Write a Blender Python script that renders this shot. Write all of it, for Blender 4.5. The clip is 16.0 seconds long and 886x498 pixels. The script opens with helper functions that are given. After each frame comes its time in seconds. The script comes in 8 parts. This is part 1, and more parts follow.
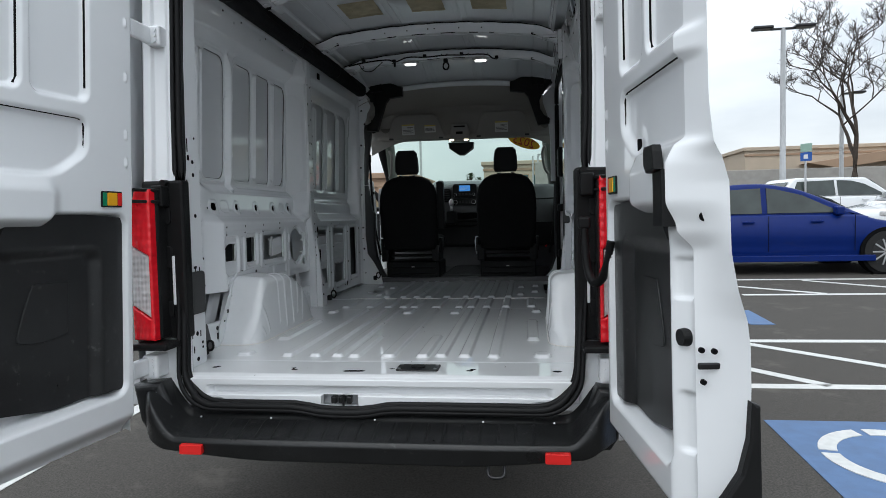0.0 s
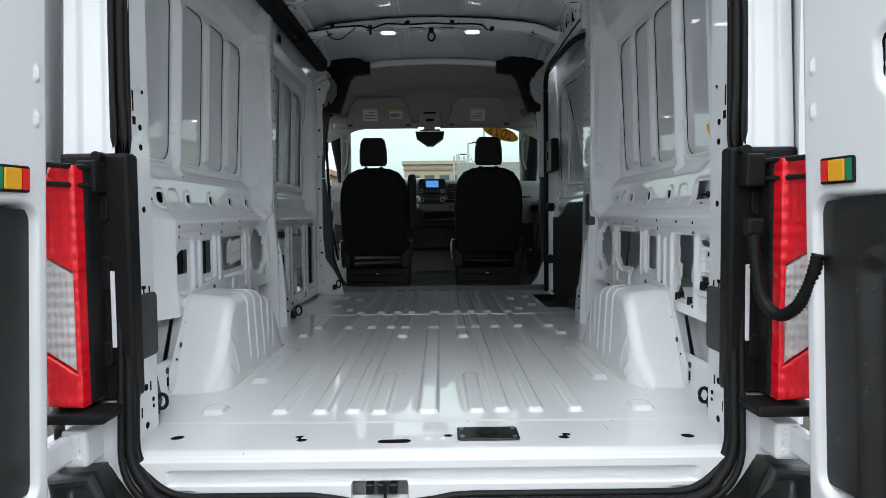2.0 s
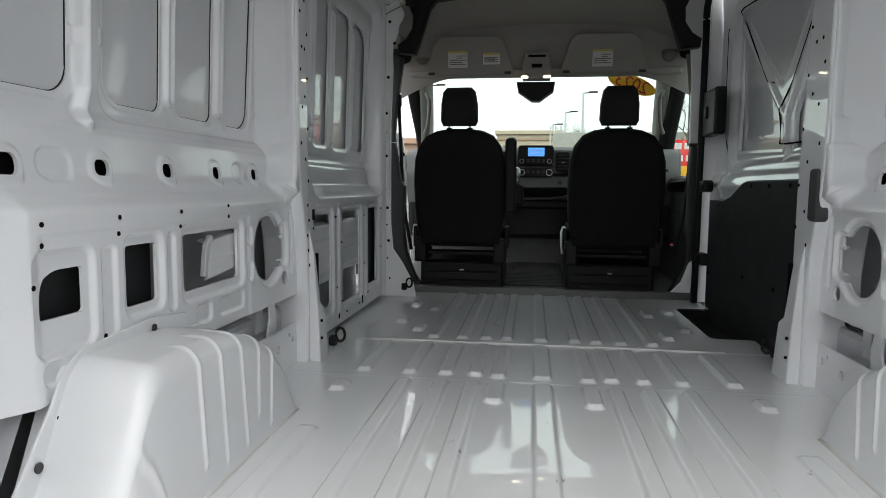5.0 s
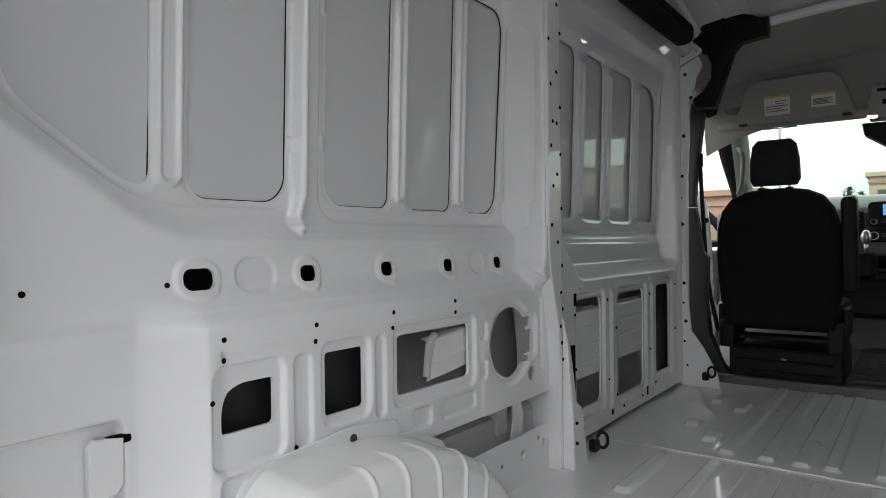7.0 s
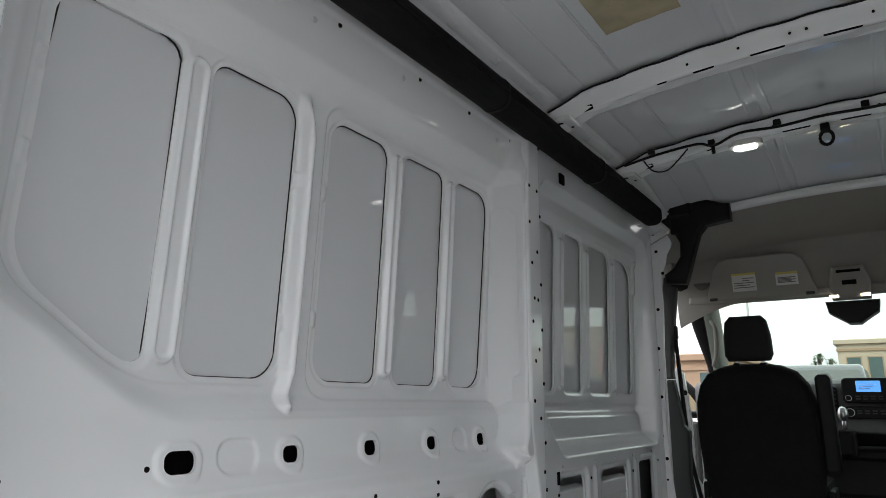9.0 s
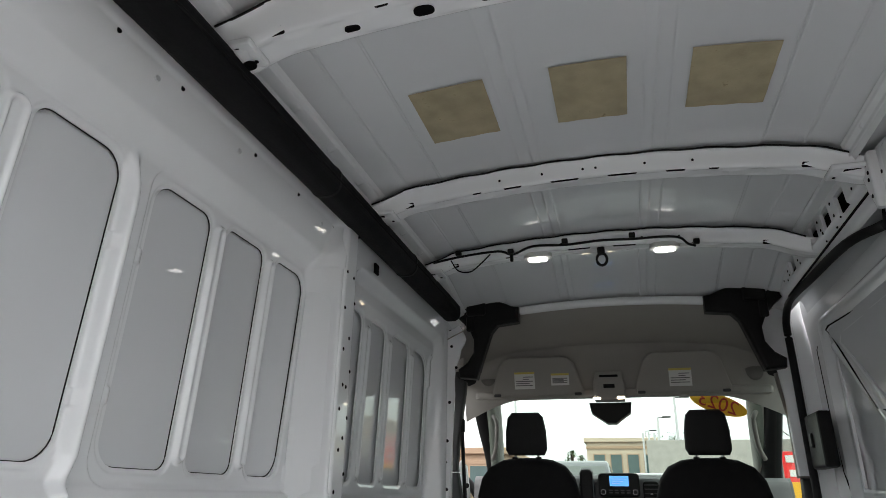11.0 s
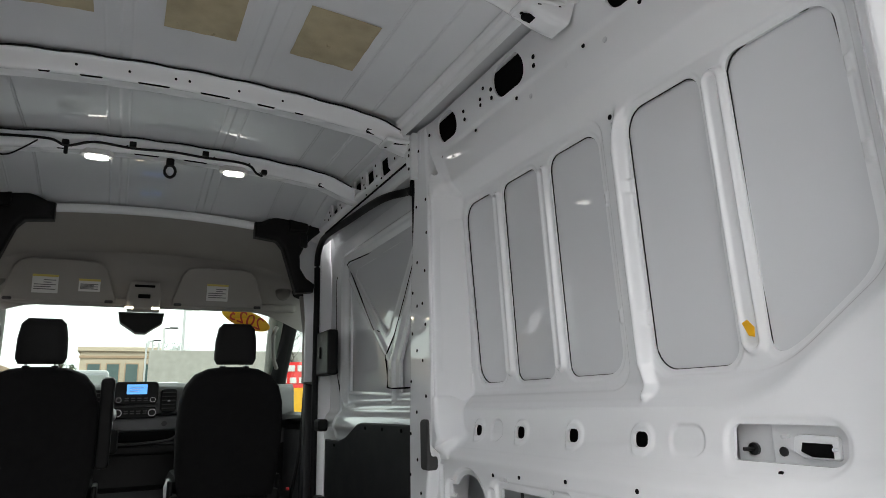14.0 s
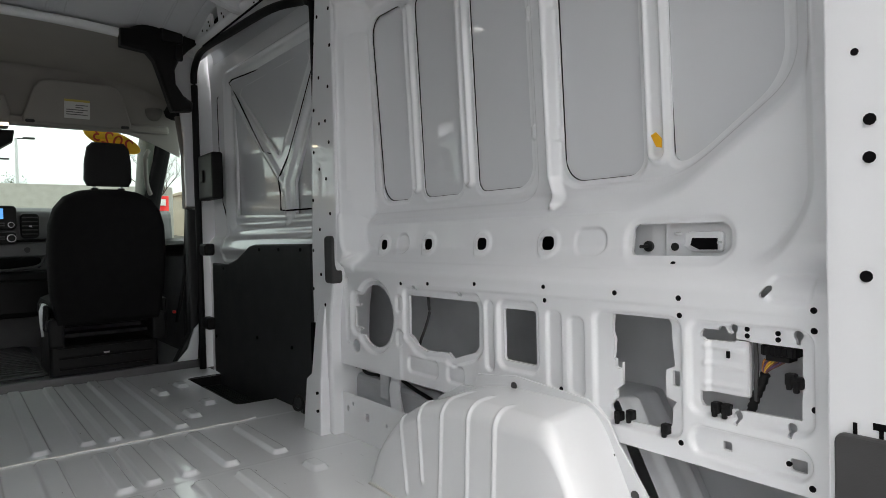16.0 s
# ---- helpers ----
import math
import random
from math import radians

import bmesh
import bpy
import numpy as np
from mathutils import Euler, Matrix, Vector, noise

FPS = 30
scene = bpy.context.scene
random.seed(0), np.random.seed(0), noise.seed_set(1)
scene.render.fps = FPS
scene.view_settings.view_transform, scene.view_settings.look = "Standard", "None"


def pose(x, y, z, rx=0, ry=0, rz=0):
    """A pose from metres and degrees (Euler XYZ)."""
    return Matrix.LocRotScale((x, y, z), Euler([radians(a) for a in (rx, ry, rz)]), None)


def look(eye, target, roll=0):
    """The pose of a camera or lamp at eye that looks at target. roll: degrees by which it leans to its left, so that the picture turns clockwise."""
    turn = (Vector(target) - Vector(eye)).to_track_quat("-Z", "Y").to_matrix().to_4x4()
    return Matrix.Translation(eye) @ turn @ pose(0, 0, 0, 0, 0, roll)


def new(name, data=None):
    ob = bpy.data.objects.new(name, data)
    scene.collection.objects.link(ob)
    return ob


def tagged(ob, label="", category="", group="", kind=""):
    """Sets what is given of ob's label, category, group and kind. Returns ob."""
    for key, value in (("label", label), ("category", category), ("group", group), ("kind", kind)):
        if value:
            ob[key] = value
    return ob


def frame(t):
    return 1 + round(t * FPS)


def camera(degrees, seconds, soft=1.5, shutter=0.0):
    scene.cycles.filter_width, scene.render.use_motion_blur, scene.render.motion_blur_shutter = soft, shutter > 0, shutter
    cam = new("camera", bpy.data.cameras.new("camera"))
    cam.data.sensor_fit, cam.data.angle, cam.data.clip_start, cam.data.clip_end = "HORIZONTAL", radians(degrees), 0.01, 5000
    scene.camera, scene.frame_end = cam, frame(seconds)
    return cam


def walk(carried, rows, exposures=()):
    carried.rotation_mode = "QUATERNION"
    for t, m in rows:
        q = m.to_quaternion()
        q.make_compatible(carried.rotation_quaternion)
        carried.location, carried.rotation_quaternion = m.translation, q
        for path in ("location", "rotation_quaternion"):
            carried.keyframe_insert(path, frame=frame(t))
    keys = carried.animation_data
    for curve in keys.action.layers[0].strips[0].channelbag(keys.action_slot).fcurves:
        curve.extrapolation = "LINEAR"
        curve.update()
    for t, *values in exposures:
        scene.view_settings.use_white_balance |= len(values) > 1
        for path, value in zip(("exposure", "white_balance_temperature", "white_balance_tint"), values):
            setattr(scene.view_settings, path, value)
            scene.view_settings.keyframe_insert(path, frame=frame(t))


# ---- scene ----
cam = camera(69.1, 16.0, soft=0.5)
S = 1.055  # plan units to metres: wheel arches 1.39 m apart, 1.83 m under the roof
EXPOSURES = [(0.0, 0.97, 6000, 6.5), (0.5, 1.24, 6020, 6.5), (1.0, 1.42, 6040, 6.5), (2.0, 1.52, 6080, 6.5), (3.2, 1.74, 6200, 7), (5.3, 1.89, 6500, 9), (6.5, 1.81, 6500, 9), (8.2, 1.80, 6500, 9), (10.3, 2.10, 6550, 9.5), (14.0, 2.15, 6600, 10.5), (16.0, 1.94, 6600, 10.5)]
PATH = [
    (0, (0.562, -2.157, 1.274), (0.298, -0.177, 1.175), -1.3),
    (0.5, (0.377, -1.999, 1.276), (0.225, -0.008, 1.169), -1.1),
    (1, (0.198, -1.842, 1.266), (0.17, 0.156, 1.17), -0.7),
    (1.5, (0.069, -1.69, 1.265), (0.102, 0.307, 1.164), -0.6),
    (2, (0.042, -1.459, 1.276), (0.048, 0.539, 1.173), -0.6),
    (2.5, (0.049, -1.258, 1.284), (0.055, 0.736, 1.135), -0.6),
    (3, (0.027, -1.016, 1.295), (0.064, 0.977, 1.131), -1.0),
    (3.2, (0.015, -0.94, 1.297), (0.048, 1.052, 1.119), -1.1),
    (5.3, (-0.045, -0.195, 1.325), (-0.442, 1.756, 1.127), 0.7),
    (5.5, (-0.046, -0.153, 1.334), (-0.543, 1.774, 1.14), 0.7),
    (6, (-0.008, -0.054, 1.359), (-0.809, 1.774, 1.233), 0.4),
    (6.5, (0.055, 0.012, 1.384), (-0.991, 1.714, 1.29), 0.1),
    (7, (0.092, 0.036, 1.401), (-1.109, 1.635, 1.383), -0.7),
    (7.5, (0.099, 0.035, 1.421), (-1.136, 1.607, 1.502), -1.1),
    (8, (0.1, 0.03, 1.443), (-1.136, 1.59, 1.646), -0.9),
    (8.2, (0.098, 0.028, 1.452), (-1.122, 1.591, 1.711), -0.6),
    (10.3, (0.073, -0.072, 1.435), (-0.692, 1.653, 2.099), 1.2),
    (10.5, (0.064, -0.07, 1.439), (-0.628, 1.679, 2.119), 1.1),
    (11, (0.036, -0.072, 1.441), (-0.467, 1.725, 2.161), 0.9),
    (11.5, (0.011, -0.071, 1.445), (-0.29, 1.763, 2.183), 0.2),
    (12, (-0.016, -0.077, 1.442), (-0.092, 1.777, 2.188), -0.4),
    (12.5, (-0.022, -0.091, 1.436), (0.116, 1.765, 2.167), -0.4),
    (13, (-0.036, -0.132, 1.441), (0.339, 1.709, 2.126), -1.2),
    (13.5, (-0.06, -0.195, 1.442), (0.551, 1.617, 2.028), -1.3),
    (14, (-0.104, -0.188, 1.431), (0.758, 1.556, 1.893), -1.4),
    (14.5, (-0.159, -0.157, 1.416), (0.895, 1.513, 1.73), -1.4),
    (15, (-0.196, -0.139, 1.393), (0.961, 1.484, 1.563), -1.5),
    (15.5, (-0.205, -0.129, 1.375), (1.004, 1.464, 1.413), -1.2),
    (16, (-0.214, -0.134, 1.367), (1.009, 1.449, 1.328), -1.4),
]

walk(cam, [(t, look(Vector(eye) * S, Vector(target) * S, roll)) for t, eye, target, roll in PATH], exposures=EXPOSURES)

# ---- world and sun ----
world = bpy.data.worlds.new("overcast_sky")
scene.world = world
world.use_nodes = True
wn, wl = world.node_tree.nodes, world.node_tree.links
wn.clear()
w_out = wn.new("ShaderNodeOutputWorld")
w_bg = wn.new("ShaderNodeBackground")
w_sky = wn.new("ShaderNodeTexSky")
w_sky.sky_type, w_sky.sun_disc = "NISHITA", False
w_sky.sun_elevation, w_sky.sun_rotation = radians(56), radians(186)
w_sky.air_density, w_sky.dust_density, w_sky.ozone_density = 1.0, 4.0, 1.0
w_tc = wn.new("ShaderNodeTexCoord")
w_noise = wn.new("ShaderNodeTexNoise")
w_noise.inputs["Scale"].default_value, w_noise.inputs["Detail"].default_value = 2.2, 6
w_map = wn.new("ShaderNodeMapping")
w_map.inputs["Scale"].default_value = (1, 1, 3.5)
w_ramp = wn.new("ShaderNodeValToRGB")
w_ramp.color_ramp.elements[0].position, w_ramp.color_ramp.elements[0].color = 0.32, (6.2, 6.4, 6.7, 1)
w_ramp.color_ramp.elements[1].position, w_ramp.color_ramp.elements[1].color = 0.66, (10.5, 10.4, 10.2, 1)
w_mix = wn.new("ShaderNodeMixRGB")
w_mix.inputs[0].default_value = 0.86
wl.new(w_tc.outputs["Generated"], w_map.inputs["Vector"])
wl.new(w_map.outputs[0], w_noise.inputs["Vector"])
wl.new(w_noise.outputs["Fac"], w_ramp.inputs[0])
wl.new(w_sky.outputs[0], w_mix.inputs[1])
wl.new(w_ramp.outputs[0], w_mix.inputs[2])
w_sep = wn.new("ShaderNodeSeparateXYZ")
w_rise = wn.new("ShaderNodeMapRange")
w_rise.inputs["From Min"].default_value, w_rise.inputs["From Max"].default_value = 0.0, 1.0
w_rise.inputs["To Min"].default_value, w_rise.inputs["To Max"].default_value = 0.62, 1.40
w_dome = wn.new("ShaderNodeVectorMath")
w_dome.operation = "SCALE"
wl.new(w_tc.outputs["Generated"], w_sep.inputs[0])
wl.new(w_sep.outputs["Z"], w_rise.inputs["Value"])
wl.new(w_mix.outputs[0], w_dome.inputs[0])
wl.new(w_rise.outputs[0], w_dome.inputs["Scale"])
wl.new(w_dome.outputs[0], w_bg.inputs["Color"])
w_bg.inputs["Strength"].default_value = 0.082
wl.new(w_bg.outputs[0], w_out.inputs["Surface"])

sun = new("sun", bpy.data.lights.new("sun", "SUN"))
sun.data.energy, sun.data.angle, sun.data.color = 0.25, radians(50), (1.0, 0.96, 0.9)
sun.matrix_world = look((-1, -10, 15), (0, 0, 0))

# ---- materials ----
def material(name, base, rough=0.5, metal=0.0, coat=0.0, vary=0.08, scale=8.0, bump=0.0, bump_scale=120.0, wear=0.0, wear_colour=(0.2, 0.19, 0.18), spec=0.5, wear_scale=5.0):
    """A surface with broad tone variation, fine relief and, where asked, specks of wear."""
    m = bpy.data.materials.new(name)
    m.use_nodes = True
    n, l = m.node_tree.nodes, m.node_tree.links
    b = n["Principled BSDF"]
    b.inputs["Roughness"].default_value, b.inputs["Metallic"].default_value = rough, metal
    b.inputs["Coat Weight"].default_value, b.inputs["Coat Roughness"].default_value = coat, 0.025
    b.inputs["Specular IOR Level"].default_value = spec
    tc = n.new("ShaderNodeTexCoord")
    big = n.new("ShaderNodeTexNoise")
    big.inputs["Scale"].default_value, big.inputs["Detail"].default_value = scale, 5
    l.new(tc.outputs["Object"], big.inputs["Vector"])
    ramp = n.new("ShaderNodeValToRGB")
    lo, hi = [max(0, c * (1 - 1.7 * vary)) for c in base], [min(1, c * (1 + 1.7 * vary)) for c in base]
    ramp.color_ramp.elements[0].position, ramp.color_ramp.elements[0].color = 0.1, (*lo, 1)
    ramp.color_ramp.elements[1].position, ramp.color_ramp.elements[1].color = 0.9, (*hi, 1)
    l.new(big.outputs["Fac"], ramp.inputs[0])
    colour = ramp.outputs[0]
    if wear:
        sp = n.new("ShaderNodeTexNoise")
        sp.inputs["Scale"].default_value, sp.inputs["Detail"].default_value, sp.inputs["Roughness"].default_value = wear_scale, 9, 0.75
        l.new(tc.outputs["Object"], sp.inputs["Vector"])
        wr = n.new("ShaderNodeValToRGB")
        wr.color_ramp.elements[0].position, wr.color_ramp.elements[0].color = 0.78 - 0.16 * wear, (0, 0, 0, 1)
        wr.color_ramp.elements[1].position, wr.color_ramp.elements[1].color = 0.82 - 0.12 * wear, (1, 1, 1, 1)
        l.new(sp.outputs["Fac"], wr.inputs[0])
        mix = n.new("ShaderNodeMixRGB")
        l.new(wr.outputs[0], mix.inputs[0])
        l.new(colour, mix.inputs[1])
        mix.inputs[2].default_value = (*wear_colour, 1)
        colour = mix.outputs[0]
    l.new(colour, b.inputs["Base Color"])
    rv = n.new("ShaderNodeMapRange")
    rv.inputs["To Min"].default_value, rv.inputs["To Max"].default_value = max(0.02, rough * 0.8), min(1, rough * 1.2)
    l.new(big.outputs["Fac"], rv.inputs["Value"])
    l.new(rv.outputs[0], b.inputs["Roughness"])
    if bump:
        fine = n.new("ShaderNodeTexNoise")
        fine.inputs["Scale"].default_value, fine.inputs["Detail"].default_value = bump_scale, 4
        l.new(tc.outputs["Object"], fine.inputs["Vector"])
        bp = n.new("ShaderNodeBump")
        bp.inputs["Strength"].default_value, bp.inputs["Distance"].default_value = bump, 0.002
        l.new(fine.outputs["Fac"], bp.inputs["Height"])
        l.new(bp.outputs[0], b.inputs["Normal"])
    return m


def lamp_material(name, colour, strength):
    m = bpy.data.materials.new(name)
    m.use_nodes = True
    b = m.node_tree.nodes["Principled BSDF"]
    b.inputs["Base Color"].default_value = (*colour, 1)
    b.inputs["Emission Color"].default_value, b.inputs["Emission Strength"].default_value = (*colour, 1), strength
    return m


def glass_material(name, tint):
    """A thin pane: clear with a tint, and a gloss that grows at grazing angles."""
    m = bpy.data.materials.new(name)
    m.use_nodes = True
    n, l = m.node_tree.nodes, m.node_tree.links
    n.clear()
    out, mix, tr, gl, fr = (n.new("ShaderNode" + k) for k in ("OutputMaterial", "MixShader", "BsdfTransparent", "BsdfGlossy", "Fresnel"))
    tr.inputs["Color"].default_value = (*tint, 1)
    gl.inputs["Roughness"].default_value = 0.02
    fr.inputs["IOR"].default_value = 1.35
    l.new(fr.outputs[0], mix.inputs[0])
    l.new(tr.outputs[0], mix.inputs[1])
    l.new(gl.outputs[0], mix.inputs[2])
    l.new(mix.outputs[0], out.inputs["Surface"])
    return m


def ribbed(name, base, rough, pitch, vary=0.1, coat=0.5):
    """A moulded lens: fine crossed ribs over an uneven bright back."""
    m = material(name, base, rough, coat=coat, vary=vary, scale=30)
    n, l = m.node_tree.nodes, m.node_tree.links
    tc, wx, wz, add, bp = (n.new("ShaderNode" + q) for q in ("TexCoord", "TexWave", "TexWave", "Math", "Bump"))
    for w, axis, k in ((wx, "X", 1.0), (wz, "Z", 0.6)):
        w.bands_direction = axis
        w.inputs["Scale"].default_value, w.inputs["Distortion"].default_value = k / pitch, 0.0
        l.new(tc.outputs["Object"], w.inputs["Vector"])
    l.new(wx.outputs["Fac"], add.inputs[0])
    l.new(wz.outputs["Fac"], add.inputs[1])
    l.new(add.outputs[0], bp.inputs["Height"])
    bp.inputs["Strength"].default_value, bp.inputs["Distance"].default_value = 0.6, 0.003
    l.new(bp.outputs[0], n["Principled BSDF"].inputs["Normal"])
    return m


def streaked(*a, **k):
    """A painted floor with short dark scuffs along the van."""
    m = material(*a, **k)
    n, l = m.node_tree.nodes, m.node_tree.links
    b = n["Principled BSDF"]
    old = b.inputs["Base Color"].links[0].from_socket
    tc, mp, no, rp, mx = (n.new("ShaderNode" + q) for q in ("TexCoord", "Mapping", "TexNoise", "ValToRGB", "MixRGB"))
    mp.inputs["Scale"].default_value = (46, 9, 20)
    mp.inputs["Rotation"].default_value = (0, 0, 0.12)
    no.inputs["Scale"].default_value, no.inputs["Detail"].default_value, no.inputs["Roughness"].default_value = 1.0, 7, 0.7
    rp.color_ramp.elements[0].position, rp.color_ramp.elements[0].color = 0.675, (0, 0, 0, 1)
    rp.color_ramp.elements[1].position, rp.color_ramp.elements[1].color = 0.70, (0.8, 0.8, 0.8, 1)
    mx.inputs[2].default_value = (0.16, 0.15, 0.14, 1)
    l.new(tc.outputs["Object"], mp.inputs["Vector"])
    l.new(mp.outputs[0], no.inputs["Vector"])
    l.new(no.outputs["Fac"], rp.inputs[0])
    l.new(rp.outputs[0], mx.inputs[0])
    l.new(old, mx.inputs[1])
    l.new(mx.outputs[0], b.inputs["Base Color"])
    return m


PAINT = material("white_van_paint", (0.835, 0.85, 0.866), 0.30, coat=1.0, vary=0.012, scale=3, bump=0.02, bump_scale=260, spec=0.25)
PAINT_SATIN = material("white_satin_paint", (0.79, 0.806, 0.82), 0.42, coat=0.6, vary=0.02, scale=5, bump=0.05, bump_scale=200, spec=0.3)
PAINT_DULL = material("white_inner_skin", (0.70, 0.716, 0.737), 0.3, coat=1.0, vary=0.012, scale=1.6, bump=0.03, bump_scale=300, spec=0.25)
FLOOR_PAINT = streaked("white_floor_paint", (0.77, 0.786, 0.80), 0.30, coat=0.9, vary=0.025, scale=5, bump=0.03, bump_scale=90, spec=0.3)
SEALER = material("white_seam_sealer", (0.74, 0.73, 0.70), 0.5, vary=0.06, scale=30, bump=0.3)
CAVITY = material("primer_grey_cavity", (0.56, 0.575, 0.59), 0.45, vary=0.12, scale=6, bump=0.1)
BLACK = material("black_moulded_plastic", (0.012, 0.0122, 0.0125), 0.42, vary=0.15, scale=12, bump=0.25, bump_scale=700, spec=0.14)
DASH = material("charcoal_dashboard_plastic", (0.115, 0.117, 0.120), 0.5, vary=0.12, scale=10, bump=0.3, bump_scale=600)
CAB_MAT = material("black_rubber_floor_mat", (0.080, 0.080, 0.082), 0.38, vary=0.15, scale=9, bump=0.3, bump_scale=300, spec=0.6)
WRAP = material("black_airbag_wrap", (0.008, 0.008, 0.009), 0.75, vary=0.2, scale=18, bump=0.5, bump_scale=90, spec=0.2)
BLACK_SCUFF = material("black_scuffed_bumper_plastic", (0.011, 0.0115, 0.012), 0.30, vary=0.3, scale=9, bump=0.4, bump_scale=600, wear=1.15, wear_colour=(0.075, 0.073, 0.071), wear_scale=26)
RUBBER = material("black_rubber", (0.009, 0.009, 0.0095), 0.5, vary=0.15, scale=20, bump=0.1, spec=0.2)
# near-black: shade of holes and recesses put into colour; also small black fittings
HOLE = material("black_hole_shade_and_fittings", (0.004, 0.004, 0.0045), 0.8, vary=0.1, spec=0.1)
DARK_TRIM = material("charcoal_trim_board", (0.015, 0.016, 0.0175), 0.55, vary=0.12, scale=10, bump=0.3, bump_scale=500)
GREY_PAD = material("dark_grey_plastic_pad", (0.048, 0.048, 0.049), 0.6, vary=0.1, scale=15, bump=0.2, bump_scale=500)
PILLAR_TRIM = material("grey_beige_pillar_trim", (0.20, 0.19, 0.175), 0.7, vary=0.05, scale=8, bump=0.3, bump_scale=500)
HEADLINER = material("beige_grey_headliner", (0.34, 0.325, 0.30), 0.9, vary=0.04, scale=6, bump=0.3, bump_scale=900)
FABRIC = material("black_seat_cloth", (0.0135, 0.0135, 0.014), 0.92, vary=0.2, scale=25, bump=0.6, bump_scale=1100, spec=0.1)
LEATHERETTE = material("dark_headrest_cloth", (0.015, 0.015, 0.0155), 0.8, vary=0.15, scale=20, bump=0.4, bump_scale=800, spec=0.3)
PATCH = material("tan_damping_pad", (0.40, 0.345, 0.225), 0.75, vary=0.16, scale=14, bump=0.5, bump_scale=120, wear=1.0, wear_colour=(0.25, 0.21, 0.125), wear_scale=28)
STEEL = material("bright_steel", (0.55, 0.55, 0.56), 0.3, metal=1.0, vary=0.08)
DARK_STEEL = material("dark_steel_plate", (0.05, 0.05, 0.052), 0.3, metal=0.8, vary=0.2)
YELLOW_TAPE = material("yellow_tape", (0.85, 0.45, 0.01), 0.5, vary=0.08)
LABEL_WHITE = material("white_paper_label", (0.72, 0.72, 0.70), 0.6, vary=0.03)
LABEL_YELLOW = material("yellow_label_strip", (0.66, 0.54, 0.14), 0.6, vary=0.03)
INK = material("grey_print", (0.18, 0.18, 0.18), 0.7)
RED_INK = material("red_print", (0.45, 0.03, 0.02), 0.6)
RED_LENS = ribbed("red_lamp_lens", (0.85, 0.008, 0.02), 0.18, 0.06, 0.12)
CLEAR_LENS = ribbed("clear_ribbed_lamp_lens", (0.66, 0.645, 0.64), 0.18, 0.045, 0.16)
AMBER = material("amber_reflector", (0.85, 0.42, 0.01), 0.3, coat=0.5, vary=0.05)
GREEN_REFL = material("green_reflector", (0.01, 0.22, 0.10), 0.3, coat=0.5, vary=0.1)
RED_REFL = material("red_reflector", (0.85, 0.02, 0.018), 0.3, coat=0.15, vary=0.1, bump=0.5, bump_scale=400)
LAMP_ON = lamp_material("lit_dome_lens", (1.0, 0.97, 0.92), 1.3)
SCREEN = lamp_material("lit_blue_screen", (0.08, 0.26, 0.62), 0.42)
GLASS = glass_material("tinted_glass", (0.74, 0.86, 0.79))

# ---- building helpers ----
def thing(name, label, category, group="", kind="", at=(0, 0, 0)):
    """An empty at a thing's base, in plan units; its parts hang under it."""
    ob = new(name)
    ob.empty_display_size = 0.1
    ob.location = Vector(at) * S
    return tagged(ob, label, category, group, kind)


SHIFT = Vector((0, 0, 0))  # sideways offset of the section being built


def finish(name, me, mat, parent, label, smooth):
    me.transform(Matrix.Translation(SHIFT * S))
    if mat:
        me.materials.append(mat)
    if smooth:
        me.polygons.foreach_set("use_smooth", [True] * len(me.polygons))
    ob = new(name, me)
    if parent:
        ob.parent = parent
        top = parent
        off = Vector((0, 0, 0))
        while top:
            off += top.location
            top = top.parent
        me.transform(Matrix.Translation(-off))
    if label:
        ob["label"] = label
    return ob


def part(name, bm, mat, parent=None, label="", smooth=False, scale=None):
    """One mesh object from a bmesh in plan units (world placed), under its parent."""
    me = bpy.data.meshes.new(name)
    bm.to_mesh(me)
    bm.free()
    me.transform(Matrix.Scale(S if scale is None else scale, 4))
    return finish(name, me, mat, parent, label, smooth)


def box(bm, lo, hi, bevel=0.0, m=None, seg=2):
    """A box between two corners, with rounded edges, into bm."""
    c = [(a + b) / 2 for a, b in zip(lo, hi)]
    d = [max(abs(b - a), 1e-4) for a, b in zip(lo, hi)]
    mat = Matrix.Translation(c) @ Matrix.Diagonal((*d, 1))
    r = bmesh.ops.create_cube(bm, size=1, matrix=(m @ mat) if m else mat)
    if bevel:
        edges = list({e for v in r["verts"] for e in v.link_edges})
        bmesh.ops.bevel(bm, geom=edges, offset=min(bevel, min(d) * 0.45), segments=seg, profile=0.5, affect="EDGES")
    return bm


def boxes(*items):
    bm = bmesh.new()
    for it in items:
        box(bm, *it)
    return bm


def cyl(bm, p, q, r, r2=None, seg=16, cap=True):
    """A round bar from p to q."""
    p, q = Vector(p), Vector(q)
    m = Matrix.Translation((p + q) / 2) @ (q - p).to_track_quat("Z", "Y").to_matrix().to_4x4()
    bmesh.ops.create_cone(bm, cap_ends=cap, segments=seg, radius1=r, radius2=r if r2 is None else r2, depth=(q - p).length, matrix=m)
    return bm


